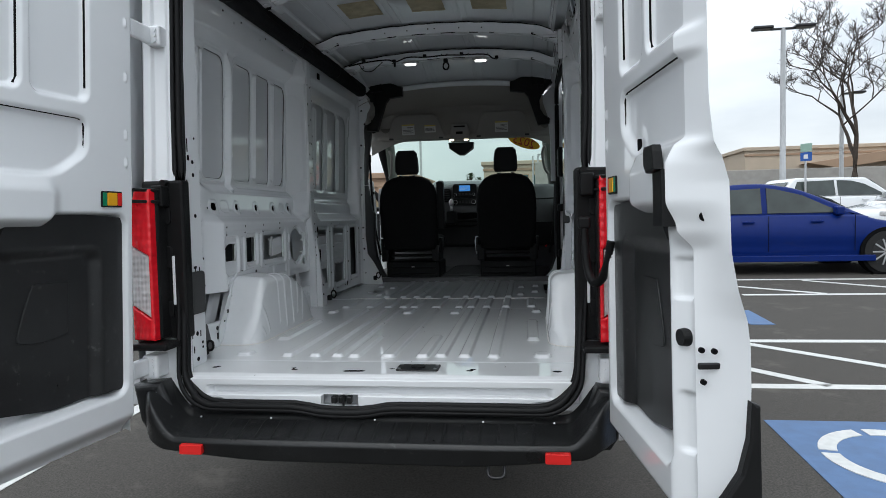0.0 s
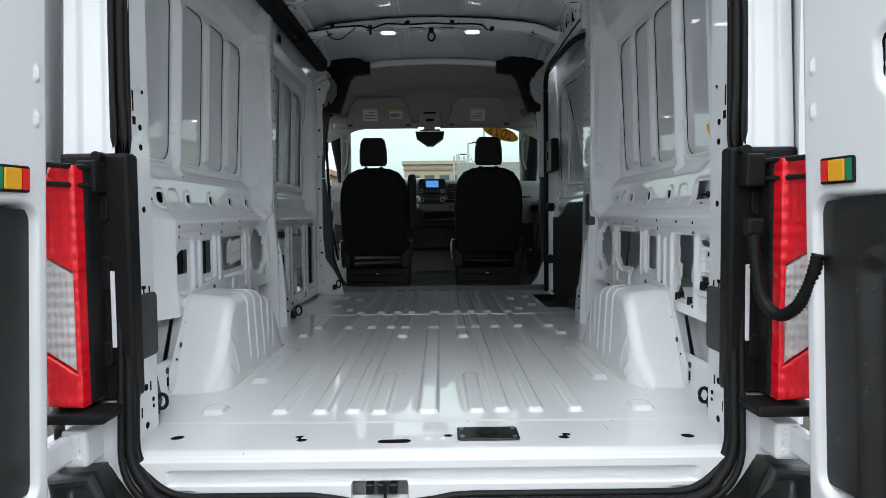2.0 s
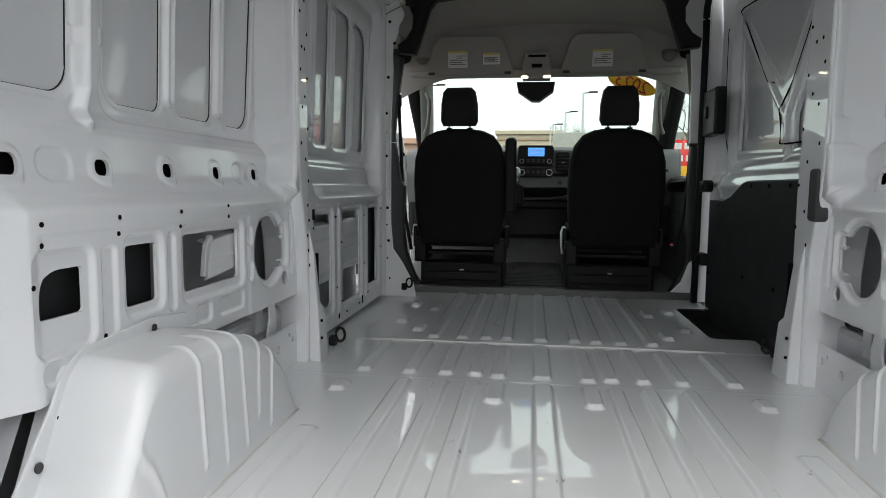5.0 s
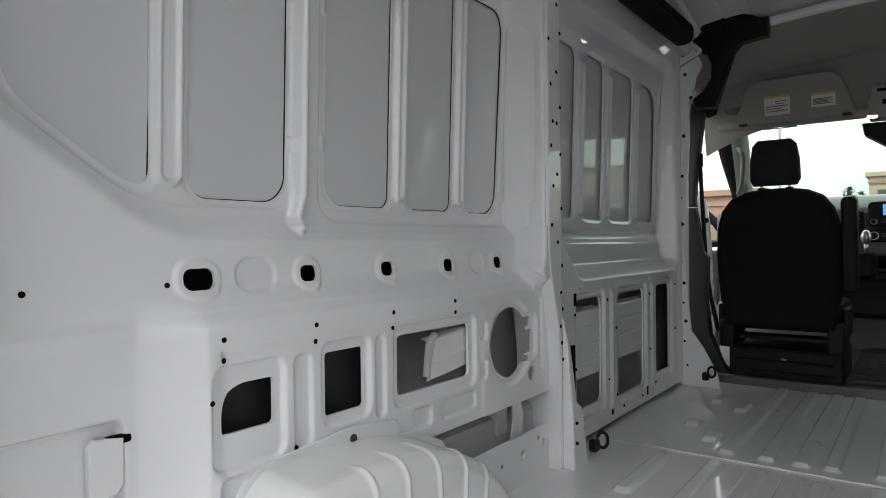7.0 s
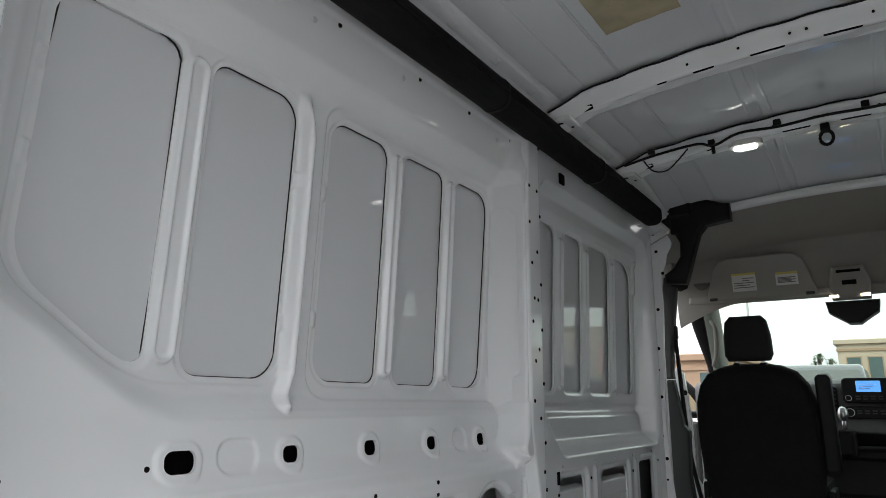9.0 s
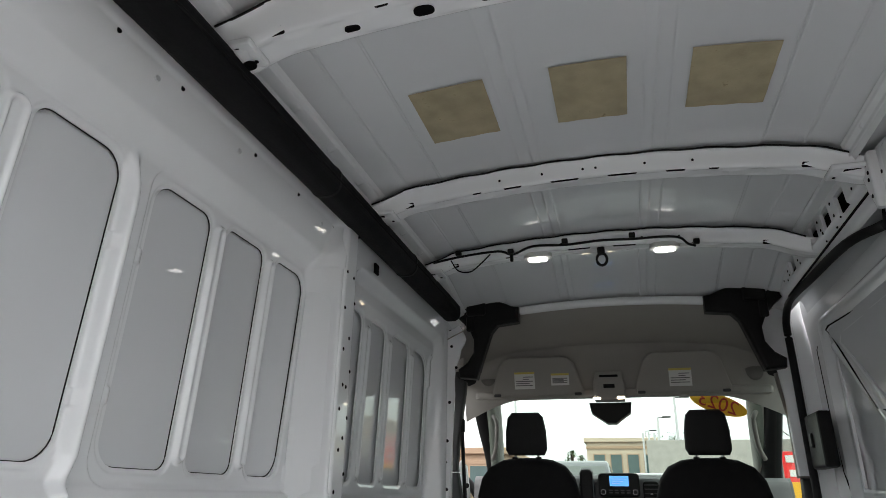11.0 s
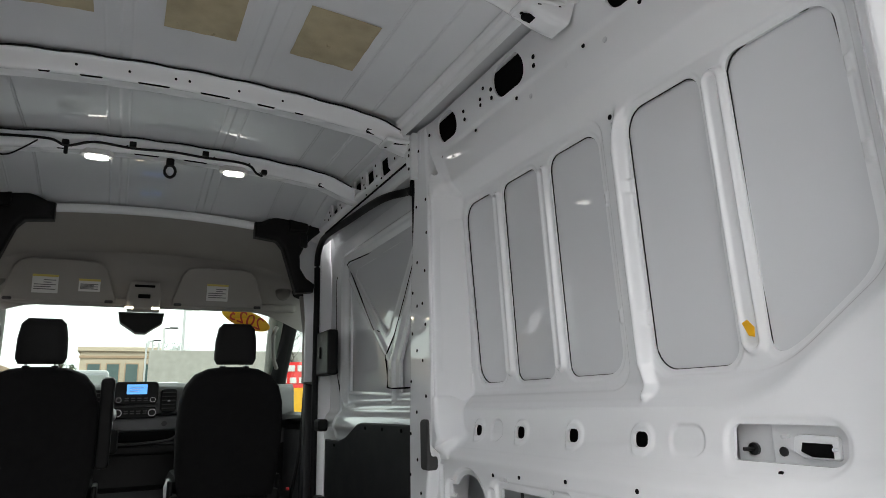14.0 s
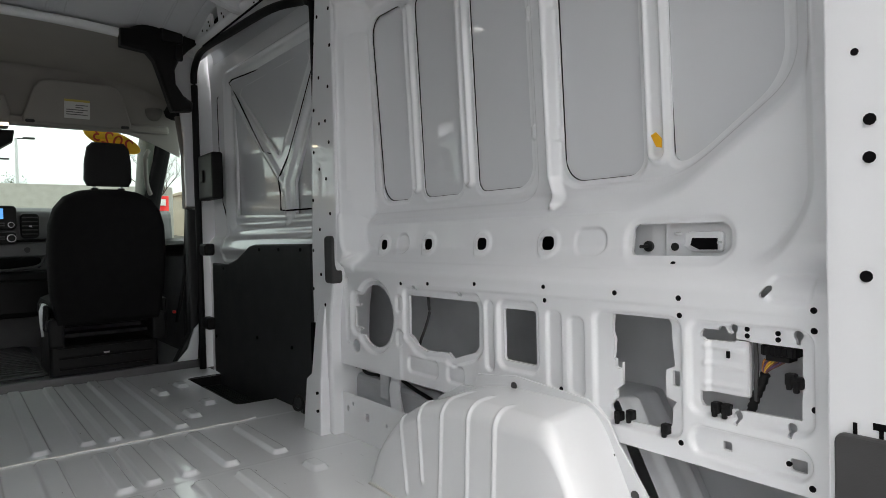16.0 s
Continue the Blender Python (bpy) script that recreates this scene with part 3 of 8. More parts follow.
def bay_holes(left):
    """The openings pressed through the panel, and the spots where black discs stand for small drilled holes."""
    pts = []
    h = [pane_hole(*p) for p in PANES]
    for y in (0.880, 1.109, 1.339, 1.571):
        h.append(lambda U, V, y=y: d_rect(U, V, y, 1.346, 0.042, 0.031, 0.012))
    h += [rect_hole(0.880, 0.985, 1.072, 1.194, 0.008)]
    h.append(lambda U, V: np.minimum(np.minimum(d_disc(U, V, 1.557, 1.127, 0.096), d_span(U, V, 1.57, 1.682, 1.084, 1.150, 0.004)), np.minimum(d_span(U, V, 1.57, 1.670, 1.160, 1.188, 0.004), d_span(U, V, 1.57, 1.660, 1.062, 1.078, 0.003))))
    h.append(small_round(1.662, 1.024, 0.021))
    if left:
        h.append(lambda U, V: d_rect(U, V, 0.644, 1.346, 0.058, 0.036, 0.015))
        h.append(lambda U, V: d_cut(U, V, d_span(U, V, 0.653, 0.759, 1.090, 1.171, 0.008), (0.653, 1.148), (0.676, 1.172), 0.022))
        h.append(rect_hole(1.090, 1.362, 1.069, 1.201, 0.012))
        pts += [(y, z, 0.006) for y, z in ((0.384, 1.339), (0.59, 1.339), (0.652, 1.249), (0.652, 1.215), (0.63, 1.15), (0.849, 1.221), (0.849, 1.252), (1.066, 1.255), (1.066, 1.222), (1.29, 1.235), (1.29, 1.262), (0.80, 1.035), (1.07, 1.02))]
    else:
        h.append(lambda U, V: d_poly(U, V, WIDE_OPENING))
        h.append(lambda U, V: d_poly(U, V, TALL_OPENING))
        h.append(lambda U, V: np.maximum(d_poly(U, V, REAR_OPENING), -d_span(U, V, 0.397, 0.50, 1.086, 1.180, 0.004)))
        h.append(lambda U, V: d_corners(U, V, 0.451, 0.657, 1.320, 1.381, (0.022, 0.013, 0.013, 0.024)))
        pts += [(y, z, 0.0055) for y, z in ((0.398, 1.202), (0.398, 1.191), (0.348, 1.200), (0.348, 1.190), (0.552, 1.306), (0.334, 0.996))]
        h += [rect_hole(0.427, 0.443, 0.991, 1.007, 0.002), rect_hole(0.306, 0.331, 0.986, 1.006, 0.002), rect_hole(0.650, 0.664, 1.10, 1.128, 0.002), rect_hole(0.524, 0.538, 1.085, 1.113, 0.002), rect_hole(1.335, 1.35, 1.220, 1.232, 0.002), rect_hole(1.14, 1.155, 1.212, 1.224, 0.002)]
        h.append(lambda U, V: d_line(U, V, (0.368, 1.261), (0.361, 1.271), 0.005))
        h.append(lambda U, V: d_span(U, V, 0.42, 0.478, 1.176, 1.192, 0.007))
        for y, z in ((0.421, 1.201), (0.317, 1.200), (0.415, 1.055), (0.328, 1.054)):
            h.append(lambda U, V, y=y, z=z: np.minimum(d_disc(U, V, y, z, 0.0075), d_span(U, V, y - 0.0035, y + 0.0035, z - 0.015, z, 0.002)))
        pts += [(y, z, 0.0065) for y, z in ((0.272, 1.635), (0.272, 1.441), (0.290, 1.242), (0.290, 1.211), (0.293, 1.089), (0.295, 0.970), (0.843, 1.252), (0.843, 1.222), (0.654, 1.249), (0.516, 1.247), (0.516, 1.216), (0.517, 0.987), (1.075, 1.248), (1.27, 1.240), (1.40, 1.235), (0.80, 1.035))]
        h.append(rect_hole(1.128, 1.285, 2.278, 2.366, 0.042))
        h.append(rect_hole(1.523, 1.655, 2.283, 2.366, 0.040))
        h.append(rect_hole(0.648, 0.795, 2.268, 2.356, 0.042))
        h.append(rect_hole(1.706, 1.730, 2.185, 2.250, 0.011))
        pts += [(y, z, 0.0085) for y, z in ((0.918, 2.088), (1.08, 2.313), (1.087, 2.292), (1.299, 2.322), (1.305, 2.299), (1.469, 2.326), (1.473, 2.302))]
        pts += [(y, z, 0.0075) for y, z in ((1.336, 2.342), (1.364, 2.320), (1.369, 2.304), (1.703, 2.335), (1.732, 2.317), (1.770, 2.299), (1.733, 2.352))]
        h.append(rect_hole(0.911, 0.919, 2.046, 2.074, 0.002))
    return h, pts


def side_walls():
    for left in (True, False):
        sg = -1 if left else 1
        wall = thing("wall_left" if left else "wall_right", "white painted pressed steel van side wall, bare", "wall", kind="structure", at=(sg * 0.9, 0, 0.72))

        def main(U, V, sg=sg, left=left):
            X = main_bay(U, V, left)
            # the end facet of the recess leans back under the post
            fold = np.clip((0.90 - X) / 0.11, 0, 1) * step(U, 1.62, 1.70) * step(V, 1.27, 1.33) * (1 - step(V, 2.12, 2.26))
            return sg * X, U - 0.062 * fold, V
        sheet("inner_panel", main, np.concatenate([span(0.245, 1.690, 0.0032), span(1.6925, 1.755, 0.002), span(1.759, 1.79, 0.004)]), span(0.955, 2.375, 0.0032), PAINT, wall, bay_holes(left)[0], (sg * 0.007, 0, 0), flip=not left)
        drilled = bay_holes(left)[1]
        for r in sorted({q[2] for q in drilled}):
            spots = [(sg * (float(main_bay(np.array([[y]]), np.array([[z]]), left)[0, 0]) + 0.003), y, z) for y, z, q in drilled if q == r]
            # uncut: black discs on the panel stand for the shade in drilled holes
            dots("hole_shade_disc", spots, r * 0.78, (-sg, 0, 0), HOLE, wall, 0.0042)

        def skin(U, V, sg=sg):
            X = np.interp(V, [0.3, 0.9, 1.30, 1.45, 2.10, 2.30, 2.44], [0.985, 1.0, 0.985, 0.941, 0.916, 0.880, 0.80])
            X = X - (X - 0.862) * (1 - step(U, -0.02, 0.28))
            return sg * X, U, V
        sheet("outer_skin", skin, span(0.03, 3.15, 0.04), span(1.42, 2.42, 0.02), PAINT_DULL, wall, flip=not left)
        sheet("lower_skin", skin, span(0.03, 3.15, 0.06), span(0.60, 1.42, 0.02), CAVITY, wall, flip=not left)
        for a, b, radii in PANES:
            path = corner_outline(a, b, PANE_LO, PANE_HI, radii)
            if a < 0.4:
                path = smooth_2d([(0.595, 2.05), (0.56, 2.080), (0.42, 2.080), (0.379, 2.04), (0.376, 1.66), (0.388, 1.624), (0.535, 1.515), (0.570, 1.494), (0.595, 1.52)])
            bm = bmesh.new()
            tube(bm, [(sg * (float(np.interp(z, [1.42, 1.50, 2.05, 2.20], [0.927, 0.926, 0.903, 0.888])) + 0.0125), y - (0.035 * (2.06 - z) if b > 1.6 and y > 1.6 else 0), z) for y, z in path], 0.0019, 5, True)
            part("mastic_bead", bm, RUBBER, wall, "thin dark mastic line", True)
        # black sheets added behind the belt and roof rail holes as their inner shade
        part("belt_shade_sheet", boxes(((sg * 0.8955, 0.60 if left else 0.72, 1.318), (sg * 0.91, 1.65, 1.374))), HOLE, wall)
        part("rail_shade_sheet", boxes(((sg * 0.826, 0.62, 2.262), (sg * 0.832, 1.70, 2.385)), ((sg * 0.87, 1.66, 2.16), (sg * 0.88, 1.74, 2.26))), HOLE, wall) if not left else None
        if left:
            # charcoal sheets added behind the dimmer left openings: shade put into their colour
            part("opening_shade_sheet", boxes(((-0.87, 0.62, 1.06), (-0.865, 0.80, 1.21)), ((-0.87, 0.84, 1.04), (-0.865, 1.02, 1.23)), ((-0.87, 2.76, 0.78), (-0.865, 3.02, 1.24))), DARK_TRIM, wall)
            sheet("brace", lambda U, V: (-(0.842 + 0.10 * np.maximum(1.245 - U, 0) - raised(np.abs(V - 1.125), 0.006, 0.006) + 0.02 * step(V, 1.178, 1.186) + 0.02 * (1 - step(V, 1.078, 1.086))), U, V + 0.10 * (U - 1.30)), span(1.215, 1.40, 0.005), span(1.078, 1.186, 0.003), PAINT, wall)
            part("brace_clip", slab([(1.205, 1.09), (1.222, 1.085), (1.226, 1.12), (1.240, 1.165), (1.255, 1.185), (1.240, 1.19), (1.218, 1.165), (1.210, 1.12)], -0.852, -0.838, "x", 0.003), CAVITY, wall)
        else:
            part("brace_slot", boxes(((0.8305, 0.432, 1.148), (0.8345, 0.438, 1.160), 0.001)), HOLE, wall)
            part("fibre_edge", slab([(0.386, 1.083), (0.391, 1.083), (0.392, 1.10), (0.3905, 1.14), (0.392, 1.185), (0.386, 1.185), (0.3845, 1.14), (0.386, 1.11)], 0.832, 0.838, "x", 0.001), GREY_PAD, wall, "grey felt edge strip")
        hole_list = [(1.90, 2.25), (1.90, 2.02), (1.895, 1.80), (1.895, 1.66), (1.90, 1.50), (1.895, 1.33), (1.90, 1.20), (1.895, 1.05), (1.786, 2.106), (1.783, 1.988), (1.80, 1.86), (1.82, 1.753), (1.80, 1.681), (1.86, 1.60), (1.82, 1.565), (1.86, 1.90), (1.87, 2.10), (1.86, 1.75), (1.80, 1.45), (1.86, 1.40), (1.83, 1.25), (1.80, 1.15), (1.85, 1.10)]
        dots("hole", [(sg * 0.777, (1.70 if z > 1.38 else 1.765) + (y - 1.765) / 0.14 * ((1.785 if left else 1.88 - 0.06 * max(0, z - 1.3)) - (1.70 if z > 1.38 else 1.765)), z) for y, z in hole_list], 0.006, (-sg, 0, 0), HOLE, wall, 0.0008)
        dots("rail_hole", [(sg * 0.8235, y, 2.251) for y in (0.709, 0.900, 1.196, 1.432, 1.672)], 0.006, (-sg, 0, 0), HOLE, wall, 0.004)
        dots("rail_plug", [(sg * 0.828, y, 2.229) for y in (0.83, 1.134, 1.60)], 0.007, (-sg, 0, 0), PAINT_DULL, wall, 0.004)
        part("rail_slot", boxes(((sg * 0.786, 1.752, 2.205), (sg * 0.812, 1.774, 2.265), 0.008), ((sg * 0.803, 2.01, 2.205), (sg * 0.811, 2.05, 2.245), 0.003)), HOLE, wall) if left else None
        # lower rail beside the wheel arch, with the cavity behind it
        if left:
            front_bay(wall)
            part("rear_bracket", slab([(0.462, 1.030), (0.502, 1.036), (0.512, 1.050), (0.512, 1.118), (0.470, 1.124), (0.460, 1.110)], -0.878, -0.862, "x", 0.004, 3), PAINT, wall)
            part("rear_slot", boxes(((-0.880, 0.485, 1.108), (-0.864, 0.526, 1.122), 0.005)), HOLE, wall)
            part("lower_slot", boxes(((-0.880, 0.490, 0.988), (-0.861, 0.526, 1.002), 0.005)), HOLE, wall)
        rail_holes = [small_round(1.50, 0.80, 0.007), rect_hole(1.60, 1.62, 0.79, 0.815, 0.003), small_round(1.70, 0.83, 0.007), rect_hole(1.725, 1.74, 0.80, 0.82, 0.003)]
        sheet("lower_rail", lambda U, V, sg=sg: (sg * (0.818 + 0 * U), U, V), span(1.20, 1.84, 0.008), span(0.715, 0.862, 0.008), PAINT, wall, rail_holes, (sg * 0.01, 0, 0), flip=not left)
        sheet("rear_lower_rail", lambda U, V, sg=sg: (sg * (0.815 - 0.02 * (1 - step(U, 0.25, 0.3)) + 0.012 * step(V, 0.93, 1)), U, 0.715 + V * (0.121 + -0.020 * np.minimum(U - 0.35, 0.2))), span(0.24, 0.61, 0.02), span(0, 1, 0.06), PAINT_SATIN, wall, flip=not left)
        dots("rail_hole", [(sg * 0.815, 0.524, 0.804)], 0.010, (-sg, 0, 0), GREY_PAD, wall)
        part("rail_slot", boxes(((sg * 0.8132, 0.519, 0.755), (sg * 0.8145, 0.531, 0.783))), HOLE, wall)
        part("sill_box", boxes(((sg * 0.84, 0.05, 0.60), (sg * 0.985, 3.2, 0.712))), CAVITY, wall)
        part("end_plate", boxes(((sg * 0.80, 3.13, 0.70), (sg * 0.97, 3.15, 2.38))), PAINT_SATIN, wall) if left else None
        bm = bmesh.new()
        for z in (0.90, 0.93):
            cyl(bm, (sg * 0.90, 1.2, z), (sg * 0.90, 1.85, z), 0.006, seg=8)
        box(bm, (sg * 0.86, 1.55, 0.86), (sg * 0.90, 1.60, 0.96), 0.004)
        part("cavity_brace", bm, CAVITY, wall)
        # post between the load bay's two halves
        ahead = [(1.79, 0.72), (1.79, 2.37)] if left else [(1.888, 0.72), (1.888, 1.30), (1.862, 1.80), (1.82, 2.16), (1.82, 2.37)]
        bm = slab([(1.765, 0.72)] + ahead + [(1.715, 2.37), (1.700, 2.10), (1.700, 1.38), (1.712, 1.30), (1.735, 1.22), (1.755, 1.14), (1.765, 1.06)], sg * 0.777, sg * 0.93, "x", 0.010, 3)
        part("centre_post", bm, PAINT, wall)
        foot = bmesh.new()
        bmesh.ops.create_cube(foot, size=1)
        bmesh.ops.subdivide_edges(foot, edges=[e for e in foot.edges if abs(e.verts[0].co.z - e.verts[1].co.z) > 0.5], cuts=3)
        for v in foot.verts:
            lv = round((v.co.z + 0.5) * 4)
            z, y0, y1, xin = ((0.715, 1.785, 1.915, 0.742), (0.895, 1.785, 1.893, 0.748), (0.915, 1.790, 1.862, 0.752), (1.09, 1.792, 1.850, 0.766), (1.175, 1.796, 1.836, 0.782))[lv]
            v.co = Vector((sg * (xin if (v.co.x < 0) == (sg > 0) else 0.80), y0 if v.co.y < 0 else y1 - (0.035 if left else 0), z))
        bmesh.ops.recalc_face_normals(foot, faces=foot.faces)
        bmesh.ops.bevel(foot, geom=list(foot.edges), offset=0.005, segments=2, profile=0.5, affect="EDGES")
        part("post_foot", foot, PAINT, wall)
        part("post_slot", boxes(((sg * 0.765, 1.862 - (0.04 if left else 0), 0.935), (sg * 0.7768, 1.886 - (0.04 if left else 0), 1.085), 0.003)), HOLE, wall)
        dots("foot_hole", [(sg * 0.7445, 1.80, 0.80), (sg * 0.7445, 1.80, 0.86)], 0.005, (-sg, 0, 0), HOLE, wall, 0.006)
        part("cavity_bracket", slab([(y - (0 if left else 0.14), z) for y, z in ((1.585, 0.82), (1.655, 0.82), (1.665, 0.90), (1.64, 0.98), (1.60, 0.98), (1.61, 0.90))], sg * 0.845, sg * 0.852, "x", 0.002), PAINT, wall)
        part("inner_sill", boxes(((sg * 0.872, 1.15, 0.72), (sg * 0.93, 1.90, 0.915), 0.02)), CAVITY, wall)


def front_bay(wall):
    """The left side between the centre post and the cab."""
    def X(U, V):
        X = folded(V, [(0.70, 0.832), (1.25, 0.832), (2.06, 0.850), (2.20, 0.832), (2.34, 0.80), (2.40, 0.785)], 0.006)
        d = d_cut(U, V, d_corners(U, V, 1.905, 3.085, 1.268, 2.205, (0.06, 0.06, 0.10, 0.06)), (2.04, 1.262), (1.90, 1.42), 0.03)
        w = ramp(-d, 0.0, 0.030, 0.004)
        F = folded(V, [(1.26, 0.868), (1.30, 0.876), (1.318, 0.903), (1.395, 0.913), (1.412, 0.928), (1.432, 0.930), (1.446, 0.922), (2.085, 0.900), (2.13, 0.880), (2.23, 0.862)], 0.004)
        X = X * (1 - w) + F * w
        for a, b in ((2.192, 2.226), (2.445, 2.476), (2.748, 2.775)):
            X = X - raised(np.abs(d_span(U, V, a, b, 1.50, 2.05, 0.015)) - 0.004, 0.011, 0.006)
        for p in FRONT_PANES:
            X = X + raised(d_corners(U, V, p[0], p[1], 1.487, 2.088, p[2]) - 0.011, 0.003, 0.0025)
        X = X - raised(d_span(U, V, 3.02, 3.05, 1.95, 2.11, 0.01), 0.010, 0.006)
        for a, b, c, e in ((1.995, 2.232, 0.80, 1.225), (2.352, 2.665, 0.79, 1.225), (2.782, 3.0, 0.80, 1.228)):
            X = X + raised(d_span(U, V, a, b, c, e, 0.03), 0.010, 0.007)
        for y in (2.292, 2.722):
            X = X - raised(d_line(U, V, (y, 0.80), (y, 1.21), 0.012), 0.008, 0.012)
        pw = ramp(U, 3.075, 3.105, 0.004)
        X = X * (1 - pw) + 0.822 * pw
        pb = 1 - ramp(U, 1.79, 1.83, 0.006)
        return X * (1 - pb) + 0.80 * pb
    holes = [lambda U, V, p=p: d_corners(U, V, p[0], p[1], 1.487, 2.088, p[2]) for p in FRONT_PANES]
    holes += [rect_hole(2.015, 2.214, 0.835, 1.205, 0.025), rect_hole(2.374, 2.645, 0.815, 1.205, 0.025), rect_hole(2.803, 2.980, 0.832, 1.209, 0.02)]
    holes += [small_round(y, 1.243, 0.006) for y in (2.02, 2.3, 2.5, 2.7, 2.95)] + [rect_hole(1.985, 2.0, 1.20, 1.235, 0.003)]
    sheet("front_panel", lambda U, V: (-X(U, V), U, V), span(1.78, 3.16, 0.0046), span(0.74, 2.375, 0.0046), PAINT, wall, holes, (-0.007, 0, 0))
    dots("hole", [(-0.831, y, z) for y, z in ((1.98, 1.16), (1.985, 0.98), (2.005, 0.80), (2.25, 1.19), (2.26, 0.90), (2.33, 1.08), (2.335, 0.83), (2.69, 1.18), (2.70, 0.95), (2.76, 0.80), (3.03, 1.20), (3.03, 1.0), (2.40, 0.775), (2.60, 0.775))], 0.005, (1, 0, 0), HOLE, wall, 0.0025)
    part("edge_slot", boxes(((-0.833, 1.975, 1.19), (-0.829, 1.992, 1.23), 0.001)), HOLE, wall)
    part("edge_slot", boxes(((-0.833, 2.285, 0.765), (-0.829, 2.297, 0.80), 0.001)), HOLE, wall)
    part("edge_slot", boxes(((-0.833, 2.655, 0.765), (-0.829, 2.667, 0.80), 0.001)), HOLE, wall)
    for a, b, c, e in ((2.004, 2.226, 0.925, 1.172), (2.362, 2.656, 0.945, 1.172)):
        def back(U, V, c=c, e=e):
            X = 0.846 + 0 * U
            for z in (0.985, 1.045, 1.105):
                X = X - raised(np.abs(V - z), 0.007, 0.007)
            return -(X + 0.03 * step(V, e - 0.012, e) + 0.03 * (1 - step(V, c, c + 0.012))), U, V
        sheet("corrugated_liner", back, span(a, b, 0.02), span(c, e, 0.003), PAINT, wall)


side_walls()


# ---- floor ----
def rib_list():
    out = []
    for x in (0.42, 0.305, 0.210):
        for s in (-1, 1):
            out += [(s * x, 0.33, 1.625, 0.021), (s * x, 1.70, 2.085, 0.021), (s * x, 2.195, 3.25, 0.021)]
    for s in (-1, 1):
        out += [(s * 0.138, 0.32, 0.76, 0.022), (s * 0.138, 1.455, 1.63, 0.024), (s * 0.138, 1.69, 2.06, 0.022), (s * 0.13, 2.20, 3.25, 0.02)]
        out += [(s * 0.575, 0.68, 1.20, 0.024), (s * 0.573, 1.71, 2.07, 0.022), (s * 0.60, 1.50, 1.58, 0.022)]
        out += [(s * 0.61, 0.33, 0.40, 0.03), (s * 0.50, 2.30, 2.42, 0.02), (s * 0.50, 2.75, 2.9, 0.02), (s * 0.60, 2.45, 2.53, 0.022), (s * 0.61, 2.85, 2.95, 0.022)]
    out += [(0.0, 0.32, 1.63, 0.027), (0.0, 1.69, 2.10, 0.027), (0.0, 2.19, 3.25, 0.024)]
    return out


def floor_height(U, V):
    z = 0.72 + 0 * U
    for x, a, b, r in rib_list():
        d = d_span(U, V, x - r, x + r, a, b, r * 0.6)
        z = z + raised(d, 0.012, 0.0055)
    z = z + raised(np.abs(V - 2.132), 0.006, 0.009) + raised(np.abs(V - 1.662), 0.003, 0.007) + 0.002 * step(V, 0.255, 0.262)
    z = z - 0.012 * (1 - step(V, 0.035, 0.06))
    return z + 0.0012 * np.sin(U * 9 + V * 2.2) * np.sin(V * 4.1 + 1)


floor = thing("floor", "glossy white painted steel load floor with pressed ribs, lightly scratched", "floor", kind="structure", at=(0, 1.6, 0.70))
floor_holes = [lambda U, V: d_line(U, V, (-0.105, 0.112), (-0.053, 0.112), 0.016), small_round(-0.632, 0.150, 0.017), small_round(0.656, 0.127, 0.017),
               small_round(-0.323, 0.152, 0.011), small_round(-0.312, 0.128, 0.014), small_round(0.355, 0.150, 0.012), small_round(0.345, 0.128, 0.014), small_round(0.055, 0.145, 0.012),
               lambda U, V: d_span(U, V, 0.672, 0.90, 2.365, 3.035, 0.03)]
sheet("floor_panel", lambda U, V: (U, V, floor_height(U, V)), span(-0.835, 0.835, 0.0032), np.concatenate([span(0.03, 0.45, 0.005), span(0.46, 1.42, 0.012), span(1.43, 2.3, 0.006), span(2.314, 3.30, 0.012)]), FLOOR_PAINT, floor, floor_holes, (0, 0, -0.002))
# black sheet added under the floor holes so they read as deep shade
part("hole_backing", boxes(((-0.70, 0.085, 0.708), (0.72, 0.180, 0.7165))), HOLE, floor)
part("underfloor", boxes(((-0.83, 0.05, 0.600), (0.83, 3.28, 0.652))), CAVITY, floor)
bm = bmesh.new()
tube(bm, [(-0.66 + k * 0.0695, 2.132 + 0.004 * math.sin(k * 3.1), 0.7255) for k in range(20)], 0.003, 6)
part("seam_sealer", bm, SEALER, floor, "pale sealer bead across the floor", True)
bm = bmesh.new()
box(bm, (0.66, 2.37, 0.655), (0.93, 3.04, 0.670), 0.004)
for k in range(14):
    box(bm, (0.69 + 0.016 * k, 2.40, 0.670), (0.696 + 0.016 * k, 3.01, 0.674))
part("entry_step", bm, BLACK, floor, "ribbed black plastic entry step")
part("step_riser", boxes(((0.662, 2.36, 0.65), (0.670, 3.04, 0.712)), ((0.665, 2.352, 0.65), (0.93, 2.360, 0.712)), ((0.665, 3.04, 0.65), (0.93, 3.048, 0.712))), BLACK, floor)


